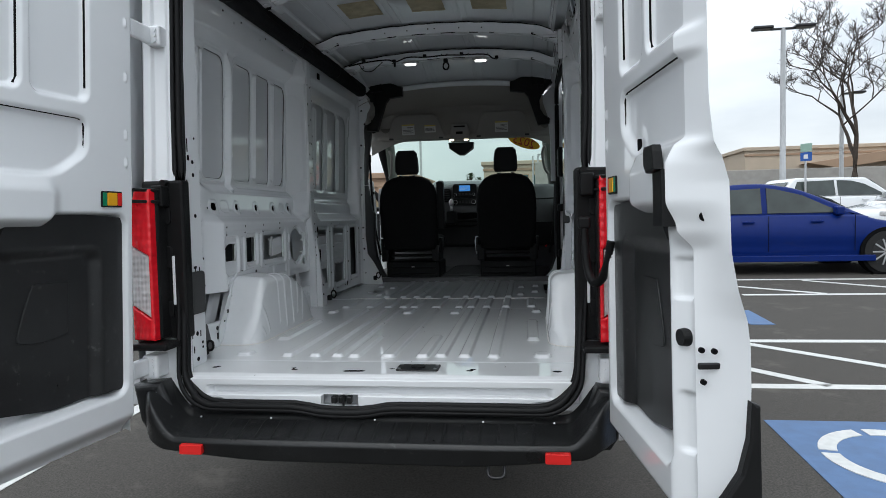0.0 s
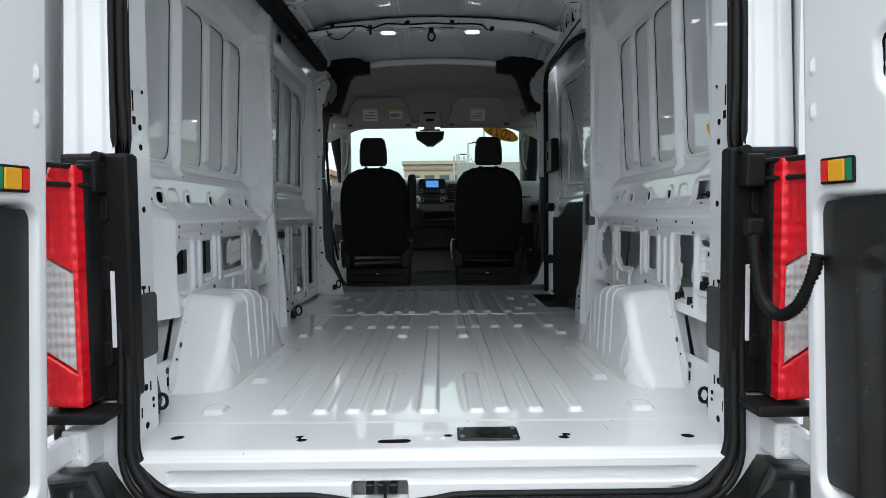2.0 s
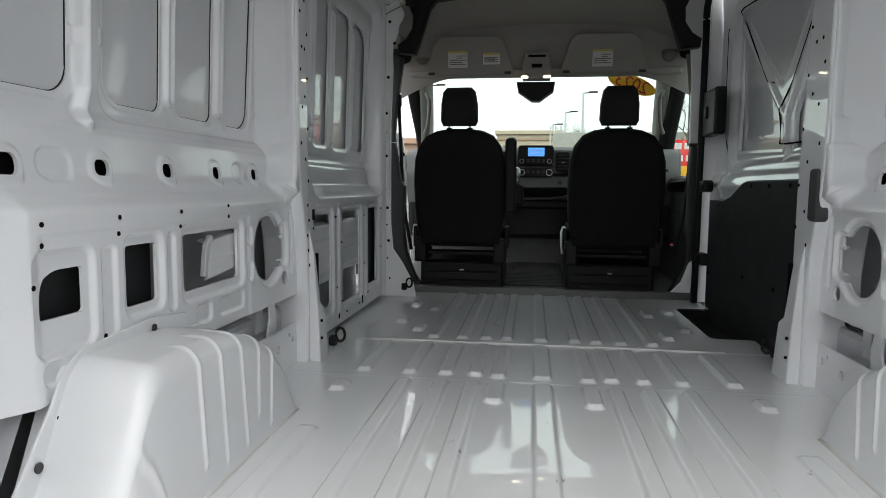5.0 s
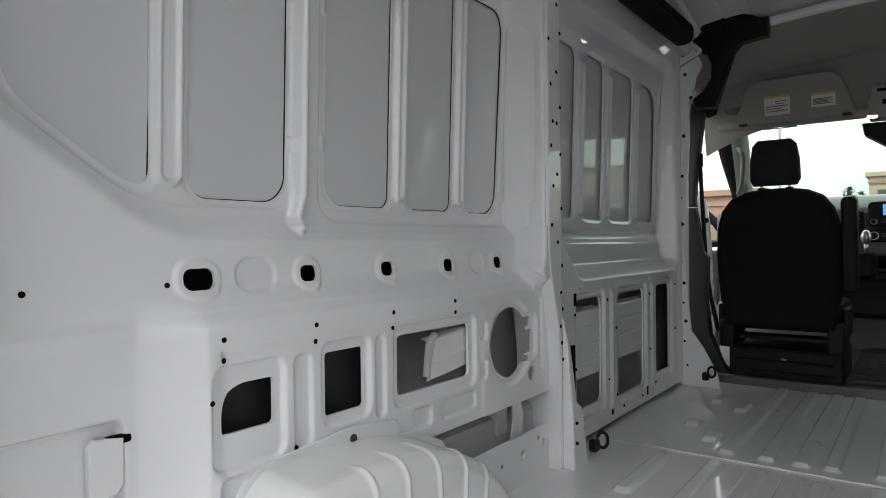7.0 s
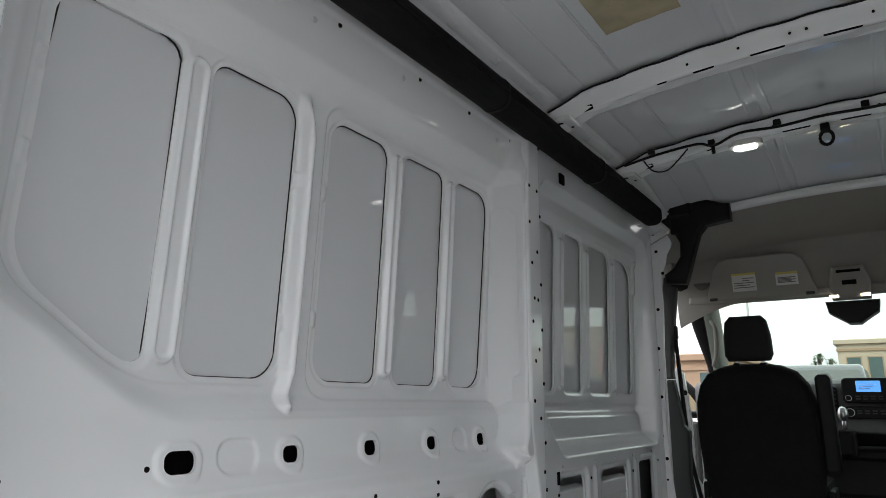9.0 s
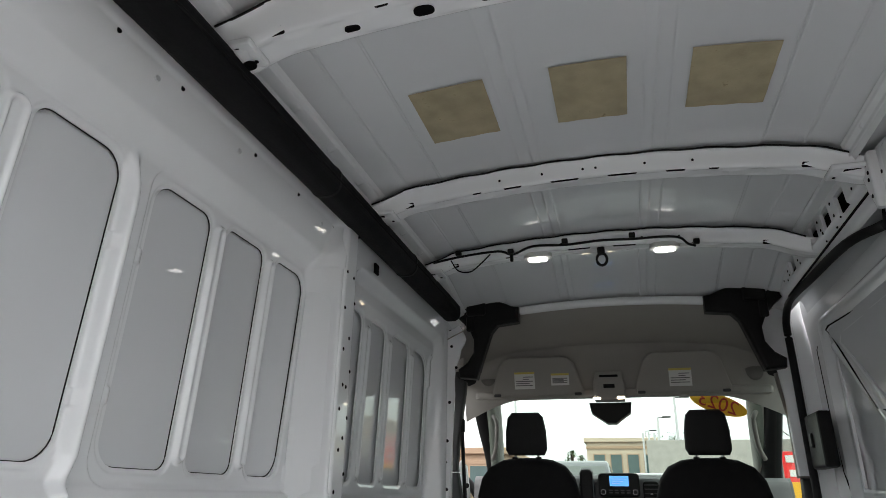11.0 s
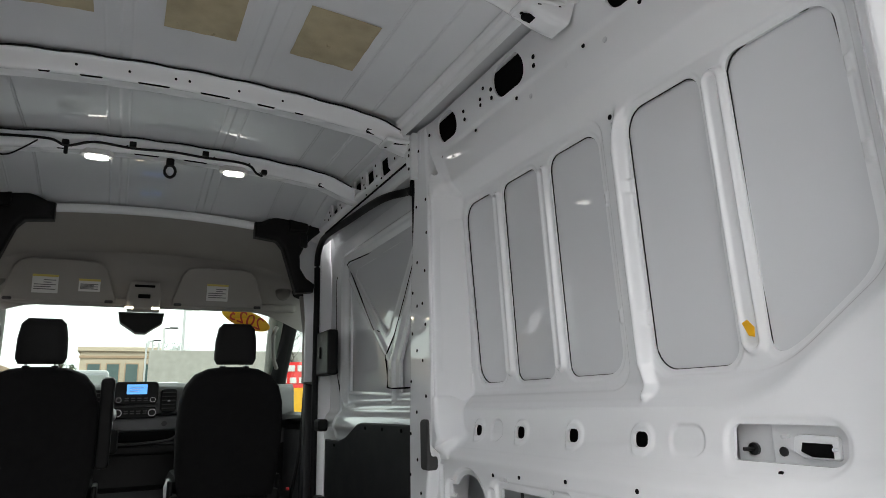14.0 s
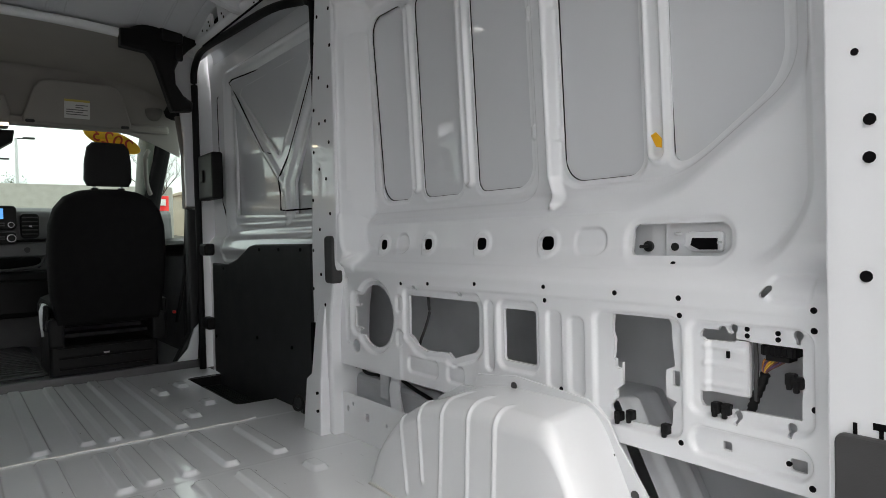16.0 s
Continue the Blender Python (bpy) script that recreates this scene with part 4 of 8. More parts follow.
# ---- wheel arches ----
def wheel_arch(sg):
    def shape(U, V):
        # U along the van, V from the floor edge up and over to the wall
        front = np.clip((U - 0.86) / 0.485, 0, 1)
        rise, top = np.maximum(U - 0.545, 0) * 1.95, 0.292 * np.maximum(1 - front ** 2.3, 0) ** 0.60
        blend = np.maximum(0.07 - np.abs(rise - top), 0) / 0.07
        H = np.maximum(np.minimum(rise, top) - blend * blend * 0.07 / 4 * step(U, 0.56, 0.62), 0)
        plan = 0.643 + 0.055 * np.clip((0.635 - U) / 0.09, 0, 1) ** 2 + 0.008 * front ** 2
        t = V
        a = np.clip(t / 0.5, 0, 1)
        c = np.clip((t - 0.5) / 0.2, 0, 1) * math.pi / 2
        g = np.clip((t - 0.7) / 0.3, 0, 1)
        r = np.minimum(0.042, H)
        x = plan + 0.014 * a + r * (1 - np.cos(c)) + g * (0.845 - plan - 0.014 - r)
        z = (H - r) * a + r * np.sin(c) + 0.012 * g * step(H, 0.1, 0.28)
        bead = 0
        for y, lean, lo, hi in ((0.838, 0.0, 0.10, 0.68), (0.922, 0.0, 0.05, 0.72), (1.016, 0.0, 0.05, 0.76), (1.072, 0.07, 0.15, 0.70), (1.140, 0.09, 0.06, 0.62)):
            bead = bead + raised(np.abs(U - y - lean * t) - 0.004, 0.0048, 0.005) * step(t, lo, lo + 0.04) * (1 - step(t, hi, hi + 0.08))
        for y in (0.578, 0.627):
            bend = np.minimum(d_line(U, t * 0.3, (y + 0.075, 0.03), (y + 0.03, 0.125), 0.003), d_line(U, t * 0.3, (y + 0.03, 0.125), (y, 0.235), 0.003))
            bead = bead + raised(bend, 0.0045, 0.007)
        x = x - bead * np.cos(c) * (1 - g)
        z = z + bead * np.sin(c)
        return sg * x, U, 0.718 + z
    arch = tagged(sheet("wheel_arch", shape, np.concatenate([0.545 + 0.06 * span(0, 1, 0.04) ** 2, span(0.608, 1.345, 0.0032)]), span(0, 1, 0.009), PAINT_SATIN, None, flip=sg > 0), "white painted steel wheel arch rising from the floor", "wheel arch", "wheel arches", "structure")
    bm = bmesh.new()
    tube(bm, [(sg * (0.838 - 0.012 * k), 0.543 + (0.004 if k % 2 else 0), 0.722) for k in range(11)] + [(sg * 0.684, 0.557, 0.722), (sg * 0.662, 0.582, 0.722), (sg * 0.648, 0.612, 0.722)] + [(sg * (0.642 + 0.0006 * k), 0.64 + 0.057 * k, 0.722 + 0.002 * (k % 2)) for k in range(1, 13)], 0.0045, 6)
    part("seam_sealer", bm, SEALER, arch, "uneven pale sealer bead at its foot", True)
    def outer(U, V):
        rise = np.minimum(np.maximum(U - 0.50, 0) * 1.9, 0.33)
        bead = raised(np.abs(V - 0.30) - 0.05, 0.02, 0.06) + raised(np.abs(V - 0.75) - 0.06, 0.015, 0.06)
        return sg * (0.846 + 0.15 * V), U - bead, 0.70 + rise
    sheet("wheelhouse_outer", outer, span(0.49, 1.0, 0.012), span(0, 1, 0.03), CAVITY, arch, flip=sg < 0)
    # flange against the wall panel
    rim = [(0.528, 0.80), (0.612, 0.915), (0.645, 0.955), (0.668, 0.995), (0.69, 1.012), (0.72, 1.03), (0.93, 1.045), (1.06, 1.03), (1.075, 0.995), (1.13, 0.99), (1.22, 0.945), (1.30, 0.83), (1.30, 0.75), (0.70, 0.74), (0.525, 0.74)]
    part("flange", slab(rim, sg * 0.806, sg * 0.812, "x", 0.002), PAINT_SATIN, arch)
    dots("plug", [(sg * 0.804, 0.93, 1.022), (sg * 0.804, 0.607, 0.868)], 0.009, (-sg, 0, 0), GREY_PAD, arch)
    dots("hole", [(sg * 0.804, 0.572, 0.828), (sg * 0.804, 0.655, 0.932)], 0.004, (-sg, 0, 0), HOLE, arch)
    return arch


for sg in (-1, 1):
    wheel_arch(sg)


# ---- roof ----
def roof_height(U, V):
    z = 2.462 - 0.062 * (U / 0.75) ** 2 - 0.05 * step(-U, 0.70, 0.80) - 0.10 * step(V, 2.62, 3.25) - 0.02 * (1 - step(V, 0.0, 0.5))
    for x in (0.495, 0.612):
        z = z + raised(np.abs(np.abs(U) - x), 0.011, 0.0035)
    z = z + 0.004 * (step(np.abs(U), 0.495, 0.503) - step(np.abs(U), 0.604, 0.612)) + 0.004 * step(np.abs(U), 0.18, 0.19)
    z = z + raised(np.abs(np.abs(U) - 0.712), 0.014, 0.006)
    for x in (0.155, 0.225):
        z = z - raised(np.abs(np.abs(U) - x), 0.005, 0.006) * (0.35 + 0.65 * step(V, 1.86, 1.90))
    return z + 0.0016 * np.sin(U * 7 + 1) * np.sin(V * 6.3)


ceiling = tagged(sheet("ceiling", lambda U, V: (U, V, roof_height(U, V)), span(-0.82, 0.82, 0.0026), span(0.0, 3.16, 0.03), PAINT_DULL, None, flip=True), "grey-white painted bare steel van roof with shallow grooves", "ceiling", kind="structure")
for sg in (-1, 1):
    def rail(U, V, sg=sg):
        prof = np.interp(U, [0, 0.10, 0.14, 0.45, 0.5, 0.58, 0.64, 1.0], [0.0, 0.002, 0.012, 0.014, 0.024, 0.024, 0.014, 0.020])
        tab = raised(np.abs(np.mod(V, 0.22) - 0.11) - 0.008, 0.006, 0.004) * (1 - step(np.abs(U - 0.3), 0.08, 0.12))
        return sg * (0.700 + (0.095 if sg < 0 else 0.030) * U), V, 2.408 - 0.032 * U - prof - tab - 0.10 * step(V, 2.50, 3.2)
    part_rail = sheet("roof_rail", rail, span(0, 1, 0.02), span(0.25, 3.10 if sg < 0 else 1.80, 0.008), PAINT, ceiling, flip=sg > 0)
    for y in (0.932, 1.838, 2.468) if sg < 0 else (0.932, 1.838):
        part("beam_end", boxes(((sg * 0.665, y - 0.045, 2.334), (sg * 0.770, y + 0.045, 2.350), 0.006)), PAINT, ceiling)
        part("beam_end_slot", boxes(((sg * 0.70, y - 0.030, 2.3325), (sg * 0.745, y - 0.006, 2.338), 0.002)), HOLE, ceiling)
        dots("beam_end_hole", [(sg * x, y + dy, 2.3345) for x, dy in ((0.685, 0.02), (0.72, 0.03), (0.765, 0.01), (0.755, -0.035))], 0.005, (0, 0, -1), HOLE, ceiling, 0.002)
part("outer_roof", boxes(((-0.84, -0.02, 2.475), (0.84, 4.0, 2.49), 0.006)), PAINT, ceiling)


def roof_beam(y0, y1, drop, slots):
    """A pressed hat-section bow under the roof, with punched slots."""
    def shape(U, V):
        # V across the beam: 0 rear edge, 1 front edge
        y = y0 + (y1 - y0) * V
        low = step(V, 0.04, 0.36) * (1 - step(V, 0.86, 0.99))
        x = U
        z = 2.452 - 0.062 * (U / 0.75) ** 2 - drop * low - 0.028 * step(np.abs(U), 0.60, 0.76) - 0.10 * step(y, 2.50, 3.2)
        z = z - 0.004 * raised(np.abs(np.abs(U) - 0.50), 1.0, 0.006) + 0.004 * np.cos(U * 38) * step(V, 0.4, 0.5) * (1 - step(V, 0.75, 0.85))
        return x, y, z
    ob = sheet("roof_beam", shape, span(-0.79, 0.79, 0.006), span(0, 1, 0.025), PAINT, None, flip=True)
    tagged(ob, "white pressed steel roof bow with punched slots", "roof beam", "roof bows", "structure")

    def face(x, k):
        z = 2.452 - 0.062 * (x / 0.75) ** 2 - 0.028 * float(step(np.array(abs(x)), 0.60, 0.76))
        return Vector((x, y0 + (y1 - y0) * (0.04 + 0.32 * k), z - drop * k))
    for x, w, v, h in slots:
        p = face(x, v)
        lean = math.atan2(drop, (y1 - y0) * 0.32)
        m = Matrix.Translation(p) @ Matrix.Rotation(math.atan(0.165 * x / 0.75), 4, "Y") @ Matrix.Rotation(-lean, 4, "X")
        if w < 0.013:
            bm = bmesh.new()
            bmesh.ops.create_cone(bm, cap_ends=True, segments=10, radius1=w / 2, radius2=w / 2, depth=0.004, matrix=m)
        else:
            bm = slab(rounded(0, 0, w, h, h * 0.3, 3), -0.002, 0.002, "z", m=m)
        # uncut slot: a black piece on the bow stands for its shade
        part("slot", bm, HOLE, ob)
    bm = bmesh.new()
    tube(bm, [face(x, -0.06) + Vector((0, -0.002, 0.0025 * math.sin(x * 40))) for x in span(-0.74, 0.74, 0.04)], 0.003, 6)
    part("sealer_line", bm, RUBBER, ob, "dark sealer line along the roof")
    return ob


SLOTS = [(-0.26, 0.06, 0.90, 0.017), (-0.09, 0.090, 0.90, 0.017), (0.09, 0.090, 0.90, 0.017), (0.25, 0.058, 0.90, 0.017), (0.36, 0.030, 0.90, 0.015), (-0.38, 0.030, 0.90, 0.015), (0.62, 0.045, 0.86, 0.017), (-0.62, 0.045, 0.86, 0.017)]
SLOTS += [(x, 0.008, 0.5, 0) for x in (0.01, -0.03, 0.16, -0.16, 0.30, -0.30)] + [(x, 0.010, 0.8, 0) for x in (0.50, -0.50, 0.44, -0.44, 0.60, -0.60, 0.64, -0.64, -0.01, 0.01)]
roof_beam(0.865, 1.0, 0.05, SLOTS)
rear_bow_holes = [(0.30, 0.045, 0.026), (-0.30, 0.045, 0.026), (0.15, 0.06, 0.02), (-0.15, 0.06, 0.02), (0.46, 0.035, 0.016), (-0.46, 0.035, 0.016), (0.58, 0.018, 0.012), (-0.58, 0.018, 0.012), (0.71, 0.05, 0.026), (-0.71, 0.05, 0.026), (0.0, 0.08, 0.012)]
for x, w, h in rear_bow_holes:
    z = 2.402 - 0.062 * (x / 0.75) ** 2 - 0.028 * float(step(np.array(abs(x)), 0.60, 0.76))
    part("slot", slab(rounded(0, 0, w, h, h * 0.48), -0.003, 0.0015, "z", m=Matrix.Translation((x, 0.952, z)) @ Matrix.Rotation(math.atan(0.165 * x / 0.75), 4, "Y")), HOLE, bpy.data.objects["roof_beam"])
roof_beam(1.785, 1.895, 0.048, SLOTS)
roof_beam(2.415, 2.525, 0.048, SLOTS)


# ---- rear door frame, sill and seal ----
def lean(z):
    """How far the rear frame lies forward at a height: it leans with the tailgate line."""
    return np.interp(z, [0.62, 0.75, 1.0, 1.4, 1.75, 2.35], [0.0, 0.03, 0.078, 0.118, 0.145, 0.175])


def half_width(z):
    return np.interp(z, [0.62, 0.75, 1.0, 1.4, 1.75, 2.35], [0.697, 0.705, 0.722, 0.742, 0.752, 0.748])


def opening(inset, n=8):
    """The outline (x, z) of the rear opening, inset by so much."""
    hw, lo, hi, r = 0.697, 0.622 + inset, 2.32 - inset, 0.13
    out = []
    for k, (sx, sz) in enumerate(((1, 1), (-1, 1), (-1, -1), (1, -1))):
        for i in range(n + 1):
            a = (k + i / n) * math.pi / 2
            x, z = sx * (hw - r) + r * math.cos(a), (hi - r if sz > 0 else lo + r) + r * math.sin(a)
            out.append((x, z))
        if k == 1:
            out += [(-hw, hi - r - (hi - lo - 2 * r) * q / 12) for q in range(1, 12)]
        if k == 3:
            out += [(hw, lo + r + (hi - lo - 2 * r) * q / 12) for q in range(1, 12)]
    return [(x * (float(half_width(z)) - inset) / hw, z) for x, z in out]


SHIFT = Vector((0.017, 0, 0))
wall_rear = thing("wall_rear", "white painted rear door frame and loading sill of the van", "door frame", kind="structure", at=(0, 0, 0.6))


def rear_pillar(sg):
    def face(U, V):
        # U from the seal, which leans, to the front of the pillar
        y = lean(V) + (0.24 - lean(V)) * U
        x = 0.738 - 0.026 * (1 - np.clip((y - lean(V)) / 0.06, 0, 1)) * (1 - step(V, 1.0, 1.5)) - 0.01 * np.clip((V - 1.7) / 0.6, 0, 1)
        x = x - 0.10 * np.clip((V - 2.1) / 0.2, 0, 1) ** 2
        x = x - 0.13 * np.clip((0.75 - V) / 0.12, 0, 1) ** 2 * (1 - y / 0.24)
        return sg * x, y, V
    sheet("door_pillar", face, span(0.0, 1.0, 0.03), span(0.66, 2.33, 0.0075), PAINT, wall_rear, flip=sg > 0)
    # black boxes and discs on the pillar, as the shade of its punched slots and holes
    for y, z, y1, z1 in ((0.145, 1.12, 0.147, 1.145), (0.144, 1.082, 0.146, 1.105), (0.173, 1.096, 0.193, 1.105), (0.181, 1.085, 0.184, 1.097), (0.212, 1.081, 0.215, 1.101), (0.202, 0.829, 0.203, 0.853), (0.14, 0.828, 0.142, 0.852), (0.15, 0.771, 0.154, 0.797), (0.155, 1.545, 0.161, 1.595), (0.145, 1.375, 0.151, 1.425), (0.155, 1.512, 0.17, 1.532)):
        part("slot", boxes(((sg * 0.7366, y, z), (sg * 0.7385, max(y1, y + 0.005), z1))), HOLE, wall_rear)
    for y, z, r in ((0.179, 0.843, 0.009), (0.179, 0.744, 0.009), (0.217, 0.803, 0.006), (0.218, 0.784, 0.005), (0.193, 1.508, 0.008), (0.194, 1.458, 0.008), (0.199, 1.3, 0.008), (0.145, 1.432, 0.006), (0.21, 1.6, 0.005)):
        dots("hole", [(sg * (0.7378 - (0.01 if z > 1.9 else 0)), y, z)], r, (-sg, 0, 0), HOLE, wall_rear, 0.0016)
    # added black sheet behind the pillar, for shade inside it
    part("pillar_shade_sheet", slab([(0.06, 0.70), (0.225, 0.70), (0.225, 2.30), (0.19, 2.30), (0.16, 1.4)], sg * 0.772, sg * 0.778, "x"), HOLE, wall_rear)
    bm = bmesh.new()
    box(bm, (sg * 0.7385, 0.236, 0.72), (sg * 0.845, 0.250, 2.34), 0.004)
    box(bm, (sg * 0.84, 0.20, 0.72), (sg * 0.97, 0.23, 2.34))
    part("pillar_return", bm, PAINT, wall_rear)
    # outer rear face of the body beside the opening, with its folds
    def corner(U, V):
        x0 = half_width(V) + 0.008
        fold = np.interp(U, [0, 0.14, 0.19, 0.55, 0.61, 0.86, 0.95, 1.0], [0.0, -0.003, -0.012, -0.015, -0.030, -0.032, -0.01, 0.10])
        return sg * (x0 + (0.872 - x0) * U), lean(V) - 0.032 + fold, V
    sheet("corner_panel", corner, span(0, 1, 0.02), span(1.40, 2.42, 0.03), PAINT, wall_rear, flip=sg > 0)
    bm = bmesh.new()
    box(bm, (sg * 0.778, 0.070, 1.925), (sg * 0.832, 0.14, 1.998), 0.008)
    box(bm, (sg * 0.812, -0.04, 1.930), (sg * 0.834, 0.08, 1.993), 0.008)
    hinge = part("upper_hinge", bm, PAINT, wall_rear, "white painted steel upper door hinge")
    bm = bmesh.new()
    for b in (1.942, 1.961, 1.980):
        cyl(bm, (sg * 0.795, 0.062, b), (sg * 0.795, 0.072, b), 0.0075, 0.006, seg=10)
    part("hinge_bolts", bm, PAINT, hinge)
    part("lower_corner", boxes(((sg * 0.705, 0.022, 0.60), (sg * 0.862, 0.09, 0.845), 0.012)), PAINT, wall_rear)
    part("lamp_mount", boxes(((sg * 0.700, 0.045, 0.85), (sg * 0.86, 0.10, 1.43), 0.01)), BLACK, wall_rear, "black plastic panel beside the tail lamp")
    part("gap_strip", boxes(((sg * 0.738, 0.038, 0.975), (sg * 0.748, 0.044, 1.155), 0.002)), PAINT, wall_rear)
    for z0, z1 in ((1.11, 1.19), (0.93, 0.99), (1.27, 1.33)):
        part("access_cover", slab(rounded(sg * 0.762, (z0 + z1) / 2, 0.030, z1 - z0, 0.012), 0.036, 0.046, "y", 0.003), RUBBER, wall_rear)


for sg in (-1, 1):
    rear_pillar(sg)

part("header", boxes(((-0.74, 0.16, 2.32), (0.74, 0.24, 2.44), 0.02)), PAINT, wall_rear)


def sill_face(U, V):
    # V from the floor edge down to the seal
    t = V
    y = 0.034 - 0.020 * step(t, 0.0, 0.08) + 0.026 * step(t, 0.27, 0.33) * (1 - step(t, 0.58, 0.62)) * (1 - step(np.abs(U), 0.60, 0.62)) + 0.01 * step(t, 0.72, 0.78) * step(np.abs(U), 0.55, 0.58)
    return U, y, 0.716 - 0.104 * t


sheet("sill", sill_face, span(-0.705, 0.705, 0.006), span(0, 1, 0.016), PAINT, wall_rear, [lambda U, V: d_span(U, V * 0.1, -0.192, -0.057, 0.060, 0.098, 0.004)], (0, 0.03, 0))
part("latch_pocket", boxes(((-0.197, 0.05, 0.60), (-0.052, 0.056, 0.665))), CAVITY, wall_rear)
bm = bmesh.new()
for x in (-0.149, -0.121, -0.093):
    box(bm, (x - 0.010, 0.022, 0.622), (x + 0.010, 0.05, 0.648), 0.004)
cyl(bm, (-0.112, 0.018, 0.614), (-0.112, 0.018, 0.656), 0.004, seg=10)
part("striker", bm, DARK_STEEL, wall_rear, "dark steel door striker in the sill")


def seal_dip(x, z):
    """The seal sags below the striker."""
    return 0.018 * math.exp(-((x + 0.105) / 0.13) ** 4) if z < 0.66 else 0


def seal_line(inset):
    out = []
    pts = opening(inset, 10)
    for p, q in zip(pts, pts[1:] + pts[:1]):
        n = 24 if abs(p[0] - q[0]) > 0.5 and p[1] < 1 else 1
        out += [(p[0] + (q[0] - p[0]) * k / n, p[1] + (q[1] - p[1]) * k / n) for k in range(n)]
    return out


bm = bmesh.new()
tube(bm, [(x, float(lean(z)) - 0.012 - (0.012 if z < 0.66 else 0), z - seal_dip(x, z)) for x, z in seal_line(0.0)], 0.013, 8, True)
seal = tagged(part("door_seal", bm, RUBBER, None, smooth=True), "black ribbed rubber seal round the rear opening", "seal", kind="structure")
for y, inset, r in ((0.004, 0.006, 0.010), (-0.028, -0.012, 0.008)):
    bm = bmesh.new()
    tube(bm, [(x, float(lean(z)) + y, z - seal_dip(x, z)) for x, z in seal_line(inset)], r, 8, True)
    part("seal_lip", bm, RUBBER, seal, smooth=True)
# pads at the pillars
for sg in (-1, 1):
    ob = part("rubber_pad", slab(rounded(0.186, 1.003, 0.105, 0.165, 0.014), sg * 0.727, sg * 0.742, "x", 0.006, 3), GREY_PAD)
    tagged(ob, "dark grey plastic pad on the rear door pillar", "bumper pad", "pillar pads")
ob = part("rubber_pad", slab(rounded(1.752, 1.300, 0.060, 0.155, 0.014), 0.752, 0.790, "x", 0.008, 3), GREY_PAD)
tagged(ob, "dark grey plastic stop pad on the centre post", "bumper pad", "pillar pads")

# tie-down loops
def tie_down(x, y, z, sg, r=0.028):
    bm = bmesh.new()
    tube(bm, [(x - sg * 0.012 - sg * r * 0.55 * (1 + math.cos(a)), y + 0.2 * r * math.cos(a), z + r * math.sin(a) * 0.9) for a in [k * 2 * math.pi / 16 for k in range(16)]], 0.0052, 8, True)
    ob = part("tie_down_loop", bm, RUBBER, None, smooth=True)
    tagged(ob, "black tie-down loop bolted to the side of the floor", "tie-down", "tie-down loops")
    b2 = bmesh.new()
    box(b2, (x - 0.014, y - 0.016, z - 0.04), (x + 0.014, y + 0.016, z - 0.004), 0.007)
    part("base", b2, RUBBER, ob)


for x, y, z, sg in ((-0.757, 1.92, 0.785, -1), (0.740, 1.925, 0.805, 1), (-0.734, 3.10, 0.80, -1), (-0.775, 0.30, 0.772, -1), (0.775, 0.30, 0.772, 1)):
    tie_down(x, y, z, sg, 0.022 if y < 1 else 0.027)
for sg in (-1, 1):
    bm = slab([(0.325, 0.838), (0.335, 0.848), (0.378, 0.848), (0.388, 0.838), (0.422, 0.742), (0.412, 0.728), (0.35, 0.722)], sg * 0.803, sg * 0.810, "x", 0.002)
    tagged(part("tie_down_bracket", bm, GREY_PAD), "dark grey steel bracket behind the tie-down loop", "bracket", "tie-down brackets")

# plate and sensor in the floor by the sill
plate = tagged(part("anchor_plate", slab(rounded(0.138, 0.143, 0.155, 0.088, 0.008), 0.722, 0.728, "z", 0.002), DARK_STEEL), "dark steel anchor plate bolted to the floor", "plate")
dots("bolt", [(0.138 + a, 0.143 + b, 0.728) for a in (-0.065, 0.065) for b in (-0.03, 0.03)], 0.006, (0, 0, 1), STEEL, plate, 0.003)
bm = bmesh.new()
cyl(bm, (0.138, 0.14, 0.727), (0.138, 0.14, 0.733), 0.026, seg=24)
part("boss", bm, BLACK, plate)

# ---- bumper ----
bumper = thing("rear_bumper", "black textured plastic rear bumper with a ribbed step, scuffed", "bumper", at=(0, -0.1, 0.4))


def bumper_face(U, V):
    # U across, V from the seal out over the step and down to the lower edge
    e = np.abs(U) / 0.90
    bow = 0.05 * e ** 4
    y = np.interp(V, [0, 0.12, 0.45, 0.55, 0.62, 0.9, 1.0], [-0.005, -0.03, -0.125, -0.15, -0.158, -0.150, -0.10]) + bow
    z = np.interp(V, [0, 0.12, 0.45, 0.55, 0.62, 0.9, 1.0], [0.602, 0.578, 0.550, 0.546, 0.532, 0.476, 0.466])
    rise = step(np.abs(U), 0.66, 0.80)
    z = z + rise * 0.13 * (1 - step(V, 0.50, 0.80))
    z = z + (0.05 * step(np.abs(U), 0.70, 0.815) + 0.03 * step(np.abs(U), 0.3, 0.8)) * step(V, 0.6, 1)
    y = y + 0.07 * step(np.abs(U), 0.72, 0.83) ** 2
    rib = raised(np.abs(np.mod(U, 0.058) - 0.029) - 0.0022, 0.0065, 0.0035) * step(V, 0.13, 0.16) * (1 - step(V, 0.44, 0.50)) * (1 - step(np.abs(U), 0.58, 0.60))
    return U, y, z + rib


